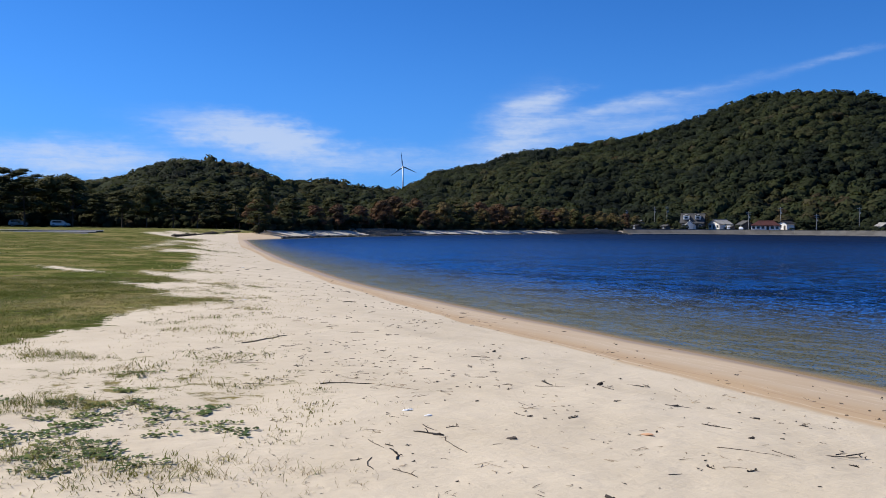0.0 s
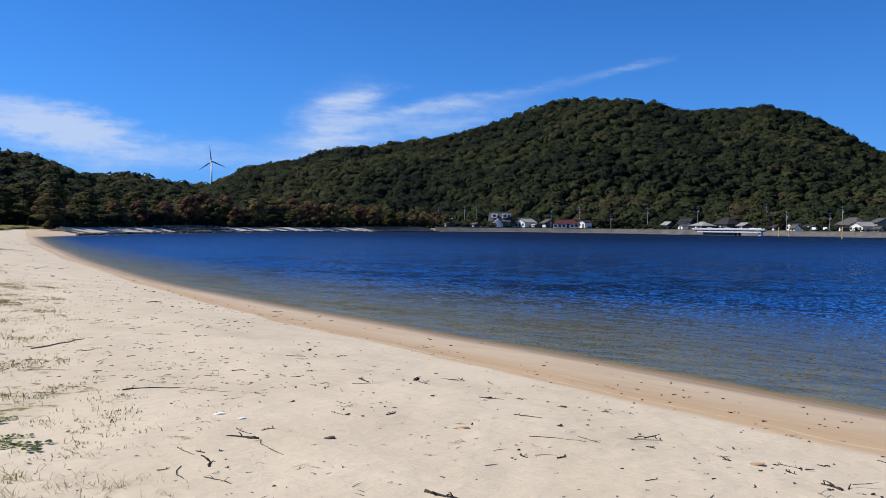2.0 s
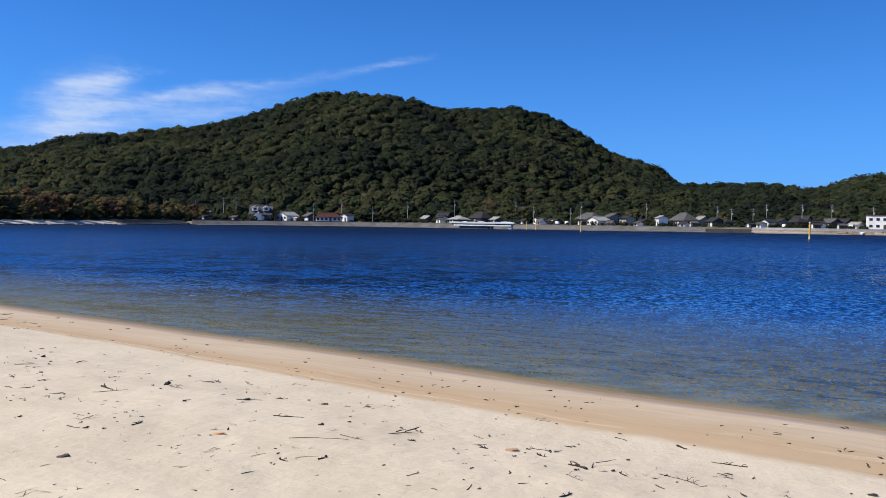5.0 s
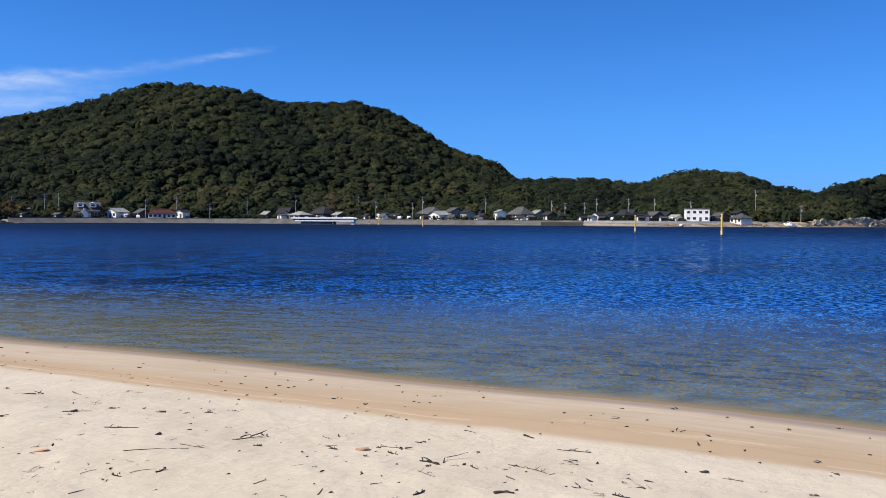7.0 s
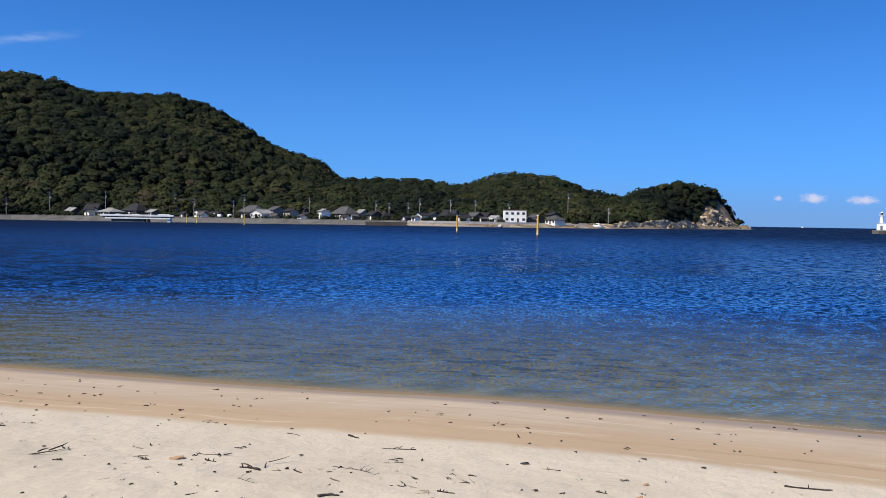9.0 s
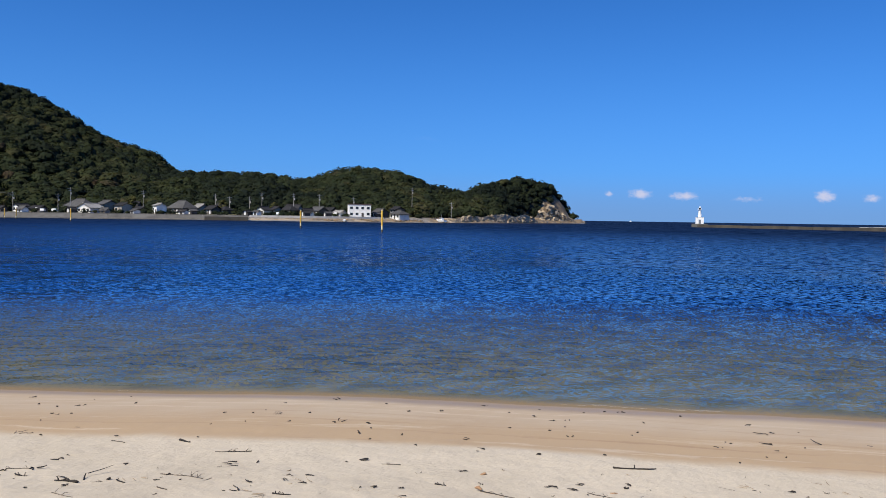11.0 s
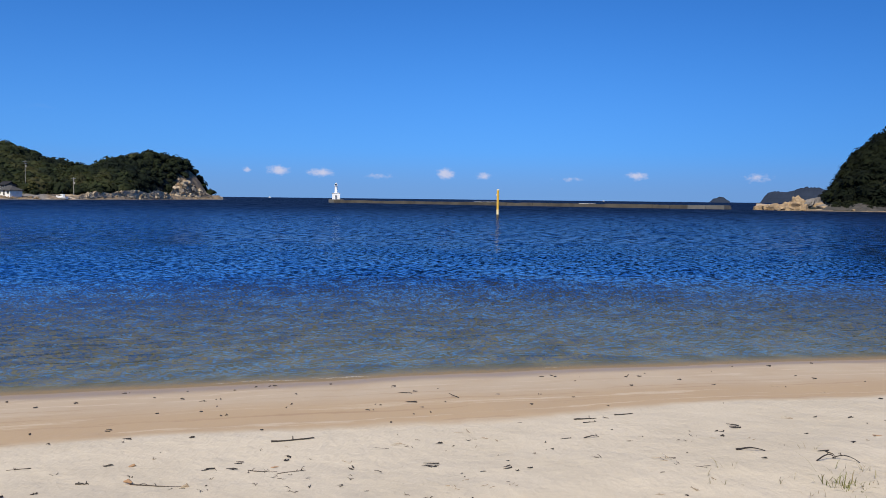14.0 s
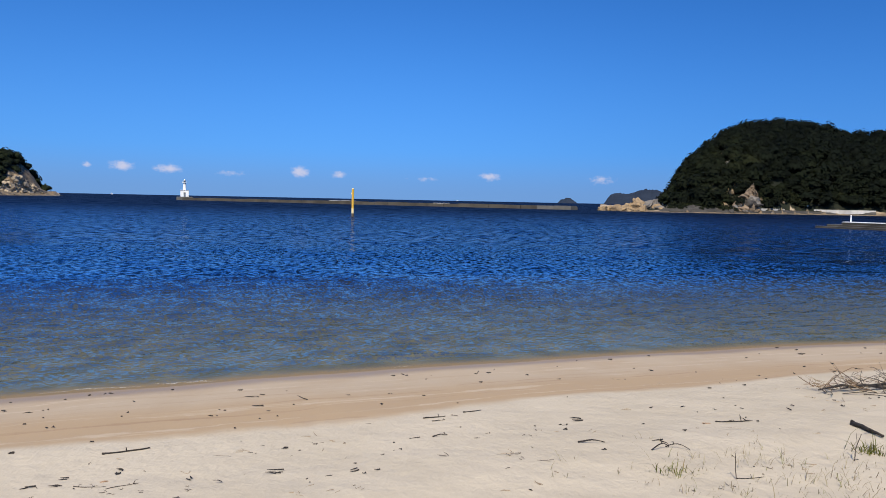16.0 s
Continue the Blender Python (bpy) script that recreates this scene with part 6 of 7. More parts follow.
grove = np.random.default_rng(21)
for row, back in enumerate((21, 29, 38)):
    az = -12.5
    while az < 13.2:
        r = float(np.interp(az, far_az, far_r)) + back + grove.uniform(-3, 3)
        share = grove.random()
        if az < -6:
            kind = "pine" if share < 0.65 else "leafy" if share < 0.9 else "rusty"
        elif az < 2.5:
            kind = "rusty" if share < 0.34 else "olive" if share < 0.44 else "leafy" if share < 0.7 else "pine"
        else:
            kind = "olive" if share < 0.4 else "rusty" if share < 0.75 else "leafy"
        tall = np.interp(az, [-13, -8, 0, 6, 11, 13.2], [7.4, 7.6, 8.4, 8.6, 7.0, 5.5]) * grove.uniform(0.7, 1.2) * (1.0 + 0.05 * row)
        plant(kind, az, r, tall, grove)
        az += math.degrees(grove.uniform(4.6, 6.6) / r)
# the pines behind the turf
for row, dist in enumerate((205, 218, 232)):
    az = -31.0
    while az < -12.3:
        r = dist + grove.uniform(-5, 5) + max(0, (az + 16) * 3)
        tall = np.interp(az, [-31, -25.5, -24.3, -23.0, -22, -20, -17, -12], [13, 13, 12.5, 8.5, 9.5, 9.8, 9.6, 10.0]) * grove.uniform(0.88, 1.08)
        plant("pine" if grove.random() < 0.75 else "leafy", az, r, tall, grove)
        az += math.degrees(grove.uniform(4.2, 6.0) / r)
# village trees and the clipped hedge
for az, r, tall, kind in ((34.0, 416, 8.8, "pine"), (34.6, 414, 8.2, "leafy"), (33.5, 420, 8.4, "leafy"), (41.9, 420, 8, "leafy"), (44.6, 424, 8, "pine"), (47.6, 424, 7, "leafy"), (14.6, 424, 5.5, "leafy"),
                          (15.1, 418, 4.5, "leafy"), (17.4, 424, 7, "olive"), (31.2, 420, 7.5, "leafy"), (38.9, 424, 8, "pine"), (58.7, 420, 7, "leafy"), (60.6, 420, 6, "leafy"), (61.4, 424, 5.5, "pine"), (50.9, 420, 6, "leafy")):
    plant(kind, az, r, tall, grove)
hedge_rng = np.random.default_rng(8)
spots, sizes = [], []
for i in range(90):
    az = hedge_rng.uniform(23.1, 26.0)
    x, y = polar(az, 404 + hedge_rng.uniform(0, 4))
    spots.append((x, y, ground_at(x, y) + hedge_rng.choice([0.7, 1.9, 3.0, 3.9])))
    sizes.append(hedge_rng.uniform(0.9, 1.3))
wood("hedge", spots, sizes, np.full(90, 0.30), FAR_CROWNS, M_wood_hill, "tall dark green clipped hedge behind the sea wall")
# brush at the foot of the slope and between the houses
spots, sizes = [], []
for i in range(520):
    az = hedge_rng.uniform(11, 62)
    r = float(np.interp(az, far_az, far_r)) + hedge_rng.uniform(24, 60)
    x, y = polar(az, r)
    spots.append((x, y, ground_at(x, y) + 0.8))
    sizes.append(hedge_rng.uniform(1.2, 2.6))
wood("garden_bushes", spots, sizes, hedge_rng.uniform(0.15, 0.6, 520), FAR_CROWNS, M_wood_hill, "dark bushes and garden trees behind the village")
# bushes down to the rocks of the headland
spots, sizes = [], []
while len(spots) < 420:
    az = hedge_rng.uniform(111.7, 125)
    if 115.5 < az < 117.3 and hedge_rng.random() < 0.85:
        continue
    x, y = polar(az, float(np.interp(az, head_az, head_r)) + (hedge_rng.uniform(3.0, 9) if az < 117 else hedge_rng.uniform(5.6, 11)))
    spots.append((x, y, ground_at(x, y) + 0.5))
    sizes.append(hedge_rng.uniform(0.8, 1.7))
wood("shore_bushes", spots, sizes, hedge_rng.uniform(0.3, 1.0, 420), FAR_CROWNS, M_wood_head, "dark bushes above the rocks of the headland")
# undergrowth of the grove, and shrubs between the houses
spots, sizes = [], []
for i in range(620):
    az = hedge_rng.uniform(-12.6, 13)
    r = float(np.interp(az, far_az, far_r)) + hedge_rng.uniform(20, 44)
    x, y = polar(az, r)
    spots.append((x, y, ground_at(x, y) + hedge_rng.uniform(0.5, 3.2)))
    sizes.append(hedge_rng.uniform(0.9, 1.9))
for i in range(300):
    az = hedge_rng.uniform(-31, -12.4)
    x, y = polar(az, hedge_rng.uniform(206, 238))
    spots.append((x, y, ground_at(x, y) + hedge_rng.uniform(0.5, 2.6)))
    sizes.append(hedge_rng.uniform(0.9, 1.8))
wood("undergrowth", spots, sizes, hedge_rng.uniform(0.35, 0.95, len(spots)), FAR_CROWNS, M_wood_hill, "dark undergrowth below the trees of the grove")
spots, sizes = [], []
for i in range(210):
    az = hedge_rng.uniform(11.5, 61)
    r = float(np.interp(az, far_az, far_r)) + hedge_rng.uniform(11, 30)
    x, y = polar(az, r)
    spots.append((x, y, ground_at(x, y) + 0.5))
    sizes.append(hedge_rng.uniform(0.7, 1.7))
wood("garden_shrubs", spots, sizes, hedge_rng.uniform(0.05, 0.5, len(spots)), FAR_CROWNS, M_wood_hill, "dark garden shrubs between the village houses")

# ---- driftwood and litter on the sand ----
drift = random.Random(17)


def stick(name, p0, p1, thick, material, label, bow=0.05, forks=0, group="driftwood", category="driftwood", lift=0.0):
    """A branch that lies on the sand from p0 to p1, with short forks."""
    thick = thick * 0.45
    z0, z1 = ground_at(*p0), ground_at(*p1)
    a, b = Vector((*p0, z0 + thick * 0.6)), Vector((*p1, z1 + thick * 0.6))
    mid = (a + b) / 2
    root = thing(name, mid.x, mid.y, ground_at(mid.x, mid.y), 0, label, category, group)
    a, b = a - root.location, b - root.location
    side = (b - a).cross(Vector((0, 0, 1))).normalized()
    long = (b - a).length
    pts, rad = [], []
    for i in range(7):
        t = i / 6
        w = math.sin(math.pi * t)
        q = a.lerp(b, t) + side * (bow * long * w + drift.uniform(-0.02, 0.02) * long)
        q.z = ground_at(root.location.x + q.x, root.location.y + q.y) - root.location.z + lift * w + drift.uniform(0.2, 0.9) * thick
        pts.append(q)
        rad.append(thick * (1.0 - 0.55 * t) * drift.uniform(0.85, 1.12))
    bm = tube(pts, rad, 6)
    for _ in range(forks):
        t = drift.uniform(0.1, 0.9)
        q = pts[round(t * 6)]
        w = Vector((drift.uniform(-1, 1), drift.uniform(-1, 1), drift.uniform(0.05, 0.5))).normalized() * min(long, 0.3) * drift.uniform(0.10, 0.24)
        add_tube(bm, [q, q + w * 0.5 + Vector((0, 0, 0.01)), q + w], [thick * 0.55, thick * 0.4, thick * 0.15], 5)
    part("wood", bm, material, root, smooth=True)
    return root


def chunk(name, x, y, long, wide, tall, turn, material, label, group="driftwood", category="driftwood", seed=0):
    """A broken piece of bark or charred wood."""
    long, wide, tall = long * 0.50, wide * 0.42, tall * 0.36
    v, f = ball(2)
    g = np.random.default_rng(seed + 500)
    v = np.sign(v) * np.abs(v) ** 0.8 * (1 + 0.16 * g.standard_normal((len(v), 1)))
    v = v * np.array([long / 2, wide / 2, tall / 2]) + np.array([0, 0, tall * 0.35])
    v[:, 2] += tall * 0.25 * np.sin(v[:, 0] / long * 5)
    ob = tagged(new(name, solid(name, v.tolist(), f.tolist(), material)), label, category, group)
    ob.matrix_basis = pose(x, y, ground_at(x, y), 0, 0, turn)
    return ob


# pieces that stand out
stick("driftwood_stick", (-1.34, 7.77), (-0.85, 7.88), 0.016, M_drift, "long bowed grey branch lying on the sand", -0.1, 1)
stick("driftwood_twig", (-0.85, 7.91), (-0.38, 7.70), 0.007, M_drift_pale, "bleached straw trailing from the bowed branch", 0.02, 0)
stick("driftwood_stick", (-0.41, 9.01), (-0.26, 8.99), 0.014, M_drift_black, "short humped black stick on the dry sand", -0.14, 0)
stick("driftwood_stick", (0.21, 10.17), (0.45, 10.20), 0.012, M_drift, "thin straight grey stick on the sand", 0.0, 0)
stick("driftwood_twig", (0.81, 8.31), (1.13, 8.36), 0.008, M_drift, "thin weathered straw under a forked stub", 0.03, 2)
stick("driftwood_branch", (0.92, 8.62), (1.00, 8.38), 0.022, M_drift_black, "short forked black stub", 0.05, 2)
stick("driftwood_stick", (1.56, 8.56), (1.65, 8.40), 0.010, M_drift, "thin weathered stick beside the charred block", 0.03, 0)
stick("driftwood_branch", (0.91, 6.66), (1.01, 6.81), 0.013, M_drift_black, "small forked clump of black twigs", 0.1, 4)
stick("driftwood_twig", (0.46, 6.74), (0.54, 6.63), 0.009, M_drift, "thin brown twig on the sand", 0.05, 1)
stick("driftwood_twig", (0.54, 7.21), (0.61, 7.09), 0.007, M_drift, "short brown straw on the sand", 0.0, 0)
stick("driftwood_stick", (-0.30, 6.13), (-0.19, 5.97), 0.010, M_drift, "crooked brown twig beside the foam", 0.06, 1)
stick("driftwood_branch", (-0.12, 6.06), (-0.02, 6.11), 0.010, M_drift, "tangled brown twigs on the sand", -0.1, 4)
stick("driftwood_branch", (-0.14, 5.81), (-0.37, 5.91), 0.019, M_drift_black, "black branch with a thick broken end", 0.02, 2)
stick("driftwood_twig", (-0.13, 5.77), (-0.07, 5.51), 0.008, M_drift, "thin kinked brown twig on the sand", 0.08, 1)
stick("driftwood_twig", (-0.07, 5.51), (0.02, 5.34), 0.008, M_drift, "thin brown twig end on the sand", -0.04, 0)
stick("driftwood_twig", (-0.68, 5.62), (-0.55, 5.40), 0.008, M_drift, "thin twig of the black branch", 0.05, 1)
stick("driftwood_stick", (-0.55, 5.49), (-0.49, 5.44), 0.011, M_drift_black, "short black twig on the sand", 0.05, 1)
stick("driftwood_branch", (-0.45, 5.09), (-0.51, 5.37), 0.018, M_drift_black, "crooked black branch with short forks", 0.1, 3)
stick("driftwood_stick", (-0.62, 5.14), (-0.58, 4.86), 0.011, M_drift_black, "short curved black stick", 0.12, 0)
stick("driftwood_twig", (-0.75, 5.07), (-0.68, 5.12), 0.009, M_drift, "short grey twig on the sand", 0.08, 1)
stick("driftwood_branch", (-0.46, 4.87), (-0.30, 4.73), 0.008, M_drift, "thin brown twig with many forks", -0.06, 3)
stick("driftwood_branch", (0.80, 4.49), (0.96, 4.33), 0.026, M_drift_black, "long black branch with peeling bark", 0.04, 3)
stick("driftwood_twig", (0.48, 5.58), (0.52, 5.54), 0.006, M_drift_pale, "bleached straw on the sand", 0.0, 0)
stick("driftwood_stick", (2.08, 6.82), (2.32, 6.73), 0.011, M_drift, "weathered branch with a forked end", 0.03, 2)
stick("driftwood_twig", (1.92, 5.92), (2.34, 5.78), 0.007, M_drift, "long thin weathered stick", -0.015, 0)
stick("driftwood_twig", (2.35, 5.97), (2.46, 5.79), 0.008, M_drift, "thin weathered twig beside the long stick", 0.03, 2)
stick("driftwood_twig", (1.80, 5.34), (1.93, 5.33), 0.006, M_drift_pale, "thin bleached straw on the sand", -0.05, 0)
stick("driftwood_branch", (1.90, 5.25), (1.98, 5.29), 0.014, M_drift_black, "small dark clump of twigs", 0.1, 4)
stick("driftwood_branch", (1.66, 5.35), (1.69, 5.27), 0.014, M_drift_black, "small dark clump of twigs", 0.1, 4)
stick("driftwood_twig", (1.32, 5.06), (1.42, 5.11), 0.008, M_drift, "short straight grey stick", 0.0, 0)
stick("driftwood_twig", (2.28, 4.66), (2.39, 4.71), 0.008, M_drift, "short brown twig on the sand", 0.05, 1)
stick("driftwood_stick", (2.48, 4.24), (2.56, 4.32), 0.010, M_drift_black, "short black stick on the sand", 0.0, 0)
stick("driftwood_branch", (2.82, 5.73), (2.87, 5.68), 0.013, M_drift_black, "small black stub with twigs", 0.06, 3)
stick("driftwood_twig", (3.50, 5.85), (3.50, 5.70), 0.007, M_drift, "thin crooked twig on the sand", 0.05, 1)
stick("driftwood_twig", (3.67, 5.28), (3.77, 5.15), 0.008, M_drift_black, "thin black twig beside the leaves", 0.06, 2)
stick("driftwood_branch", (3.61, 5.10), (3.61, 4.98), 0.015, M_drift_black, "short forked black twig on sand", 0.1, 3)
stick("driftwood_branch", (3.60, 4.49), (3.57, 4.66), 0.022, M_drift_black, "short black branch with knotted end", 0.05, 3)
stick("driftwood_branch", (3.32, 4.36), (3.31, 4.16), 0.006, M_drift, "thin forked twig on the sand", 0.05, 3)
stick("driftwood_stick", (3.78, 4.35), (3.75, 4.24), 0.014, M_drift_black, "short black stick with twigs", 0.1, 1)
stick("driftwood_branch", (2.93, 3.91), (3.05, 3.95), 0.015, M_drift_black, "black forked stick on the sand", 0.08, 3)
stick("driftwood_twig", (2.87, 4.27), (2.95, 4.26), 0.008, M_drift, "short grey stick on the sand", 0.05, 0)
stick("driftwood_stick", (3.77, 3.99), (3.75, 3.89), 0.012, M_drift, "short dark stick on the sand", 0.05, 0)
stick("driftwood_branch", (3.37, 3.68), (3.48, 3.62), 0.024, M_drift, "smooth grey curved branch", -0.12, 0)
stick("driftwood_stick", (4.69, 5.46), (4.68, 5.30), 0.010, M_drift_black, "arched black twig at the edge of the damp sand", -0.12, 0)
stick("driftwood_branch", (4.96, 4.27), (4.80, 4.48), 0.012, M_drift_black, "thin branch with a thick dark end", -0.04, 3)
stick("driftwood_branch", (4.06, 4.26), (4.08, 3.91), 0.008, M_drift, "thin crooked branch with many forks", -0.05, 6)
stick("driftwood_twig", (4.49, 3.55), (4.46, 3.49), 0.008, M_drift_black, "small black twig on the sand", 0.05, 0)
stick("driftwood_stick", (4.54, 3.45), (4.55, 3.39), 0.014, M_drift_black, "short black stick on the sand", -0.05, 0)
stick("driftwood_twig", (5.16, 3.09), (5.13, 3.23), 0.009, M_drift, "thin twig with a dark end", 0.04, 2)
stick("driftwood_branch", (4.98, 5.02), (4.96, 4.89), 0.022, M_drift_black, "black piece of bark on the sand", 0.03, 0)
stick("driftwood_twig", (2.00, 7.69), (2.25, 7.69), 0.009, M_drift_black, "thin black stick under the bark", -0.06, 2)
stick("driftwood_branch", (3.99, 3.28), (4.02, 3.17), 0.014, M_drift_black, "black forked stick on the sand", 0.06, 3)
stick("driftwood_branch", (5.13, 1.71), (5.08, 1.52), 0.007, M_drift, "trampled brown twigs on the sand", 0.05, 3)
stick("driftwood_branch", (5.01, 1.50), (5.12, 1.35), 0.007, M_drift, "trampled brown twigs on the sand", -0.05, 4)
stick("driftwood_stick", (4.80, 2.62), (4.80, 2.54), 0.014, M_drift_black, "short black stick on the sand", 0.04, 2)
stick("driftwood_stick", (6.59, -0.48), (6.61, -0.58), 0.012, M_drift_black, "arched black twig at the edge of the damp sand", -0.08, 1)
chunk("charred_block", 1.55, 8.65, 0.135, 0.089, 0.112, -25, M_drift_black, "charred block of wood on the dry sand", seed=1)
chunk("charred_lump", 0.54, 10.84, 0.099, 0.065, 0.068, -11, M_drift_black, "small black lump of charred wood", seed=2)
chunk("charred_lump", 0.58, 6.62, 0.097, 0.063, 0.036, -6, M_drift_black, "small black lump of charred wood", seed=3)
chunk("charred_lump", 0.16, 7.19, 0.074, 0.049, 0.031, 5, M_drift_black, "small black lump of charred wood", seed=4)
chunk("charred_lump", -0.06, 4.67, 0.045, 0.030, 0.026, 14, M_drift_black, "small black lump of charred wood", seed=5)
chunk("bark_piece", -0.19, 5.83, 0.159, 0.104, 0.038, -8, M_drift_black, "thick broken end of a black branch", seed=6)
chunk("weed_clump", 0.36, 5.77, 0.146, 0.096, 0.050, -7, M_drift, "brown clump of dry weed", seed=7)
chunk("foam_scrap", -0.45, 6.67, 0.166, 0.109, 0.036, 8, M_foam, "flat white scrap of plastic foam", "litter", "litter", seed=8)
chunk("foam_scrap", -0.27, 6.46, 0.134, 0.088, 0.035, 13, M_foam, "crumpled white scrap of plastic film", "litter", "litter", seed=9)
chunk("orange_plastic", 1.46, 6.20, 0.201, 0.131, 0.035, -25, M_orange, "faded orange scrap of plastic", "litter", "litter", seed=10)
chunk("charred_stub", 1.57, 6.34, 0.034, 0.022, 0.057, -19, M_drift_black, "small black stub beside the plastic", seed=11)
chunk("bark_piece", 2.09, 7.68, 0.160, 0.105, 0.050, -13, M_drift_black, "black curved piece of bark", seed=12)
chunk("black_bottle", 2.36, 6.41, 0.104, 0.068, 0.057, -11, M_drift_black, "small black bottle-shaped piece of litter", "litter", "litter", seed=13)
chunk("charred_lump", 2.85, 5.70, 0.058, 0.038, 0.034, -41, M_drift_black, "small black lump of charred wood", seed=14)
chunk("charred_lump", 2.26, 4.97, 0.050, 0.033, 0.023, -31, M_drift_black, "small black lump of charred wood", seed=15)
chunk("charred_lump", 2.56, 4.23, 0.051, 0.034, 0.026, -31, M_drift_black, "small black lump of charred wood", seed=16)
chunk("leaf_heap", 3.46, 5.23, 0.231, 0.151, 0.033, -26, M_husk, "small heap of brown leaves", "litter", "litter", seed=17)
chunk("charred_lump", 3.76, 4.40, 0.054, 0.035, 0.043, -27, M_drift_black, "small three-cornered black lump", seed=18)
chunk("charred_lump", 3.56, 3.68, 0.048, 0.031, 0.028, -53, M_drift_black, "small black lump of charred wood", seed=19)
chunk("bark_slab", 5.17, 3.40, 0.127, 0.083, 0.046, -59, M_drift_black, "flat black slab of bark", seed=20)
chunk("charred_lump", 7.04, 5.28, 0.062, 0.041, 0.037, -48, M_drift_black, "black lump on the damp sand", seed=21)
chunk("charred_lump", 5.87, 3.80, 0.057, 0.037, 0.030, -45, M_drift_black, "black lump on the damp sand", seed=22)
chunk("charred_lump", 6.07, 8.19, 0.051, 0.034, 0.042, -48, M_drift_black, "black lump on the damp sand", seed=23)
chunk("charred_lump", 6.33, 4.99, 0.074, 0.048, 0.025, -56, M_drift_black, "black lump on the damp sand", seed=24)
chunk("charred_lump", 7.97, 4.64, 0.084, 0.055, 0.039, -57, M_drift_black, "black lump on the damp sand", seed=25)
chunk("root_ball", 5.24, 2.48, 0.091, 0.060, 0.041, -55, M_husk, "pale fibrous root ball on the sand", seed=26)
stick("driftwood_stick", (-2.72, 10.36), (-2.30, 11.15), 0.020, M_drift, "thin branch with an upturned end", 0.03, 3)
chunk("foam_scrap", -4.30, 17.1, 0.20, 0.10, 0.05, 40, M_foam, "white scrap of plastic foam", "litter", "litter", 9)
chunk("foam_scrap", -8.8, 35.8, 0.32, 0.2, 0.12, 70, M_foam, "white plastic float on the upper beach", "litter", "litter", 10)
stick("driftwood_log", (5.94, 1.78), (6.06, 1.50), 0.020, M_drift_black, "black piece of bark on the damp sand", 0.02, 1)
root_stick = stick("root_branch", (4.80, 2.30), (4.75, 1.96), 0.010, M_drift, "thin branch with a pale root ball at each end", 0.03, 2)
part("root_ball", tube([(0.03, 0.16, 0.005), (0.035, 0.185, 0.014), (0.03, 0.21, 0.01)], [0.006, 0.013, 0.004], 7), M_husk, root_stick, "pale fibrous root ball")
part("root_ball", tube([(-0.03, -0.15, 0.005), (-0.02, -0.18, 0.02), (-0.03, -0.20, 0.005)], [0.006, 0.011, 0.004], 7), M_drift_pale, root_stick, "pale fibrous root ball")
chunk("tan_bark", 5.22, 1.57, 0.09, 0.04, 0.015, -70, M_husk, "tan flake of bark on the dry sand", seed=11)
stick("driftwood_stick", (6.71, -0.42), (6.76, -0.60), 0.015, M_drift_black, "black stick on the damp sand", 0.05, 1)
stick("driftwood_stick", (6.89, -0.76), (6.97, -0.92), 0.013, M_drift_black, "short black stick on the damp sand", 0.03, 0)
stick("driftwood_stick", (6.02, -0.42), (6.06, -0.53), 0.012, M_drift_black, "small arched black twig", 0.1, 1, lift=0.012)
stick("driftwood_stick", (5.55, -1.33), (5.51, -1.50), 0.014, M_drift_black, "arched dark branch lying on the sand", 0.10, 0, lift=0.015)
stick("arched_twig", (5.20, -1.70), (5.27, -1.84), 0.010, M_drift_black, "arched black twig standing off the sand", 0.05, 2, lift=0.035)
stick("arched_twig", (5.28, -1.82), (5.20, -1.95), 0.009, M_drift_black, "arched black twig standing off the sand", 0.05, 2, lift=0.03)
chunk("tan_bark", 6.04, -2.43, 0.13, 0.05, 0.018, 80, M_husk, "tan fibrous piece of bark", seed=13)
stick("driftwood_branch", (6.08, -2.52), (6.07, -2.80), 0.016, M_drift_black, "black forked branch beside the bark", 0.05, 3)
stick("driftwood_log", (5.80, -3.42), (5.40, -3.38), 0.045, M_drift_black, "dark weathered log with a broken fork", 0.03, 1)
chunk("log_stub", 5.79, -3.42, 0.11, 0.07, 0.09, 40, M_drift_black, "upturned dark stub of the weathered log", seed=14)
stick("standing_stick", (4.58, -1.95), (4.60, -2.12), 0.008, M_drift_black, "thin dark twig on the sand", 0.05, 1)
bm = tube([(0, 0, -0.05), (0.01, 0.012, 0.06), (-0.012, 0.024, 0.15)], [0.0032, 0.0028, 0.0018], 6)
add_tube(bm, [(-0.005, 0.02, 0.12), (-0.04, 0.06, 0.15)], [0.002, 0.001], 5)
part("wood", bm, M_drift, thing("standing_stick", 4.57, -1.95, ground_at(4.57, -1.95), 0, "thin dead stick stuck upright in the sand", "driftwood", "driftwood"))
bm = tube([(0, 0, -0.05), (0.025, -0.02, 0.07), (0.02, -0.05, 0.16)], [0.0034, 0.003, 0.0018], 6)
add_tube(bm, [(0.025, -0.03, 0.09), (0.07, -0.05, 0.15)], [0.002, 0.001], 5)
part("wood", bm, M_drift, thing("standing_stick", 4.86, -2.82, ground_at(4.86, -2.82), 0, "forked dead stick stuck upright in the sand", "driftwood", "driftwood"))

M_twig = worn("brown_twig", (0.19, 0.115, 0.06), (0.085, 0.052, 0.03), 9.0, 0.9, 0.004, 60.0)
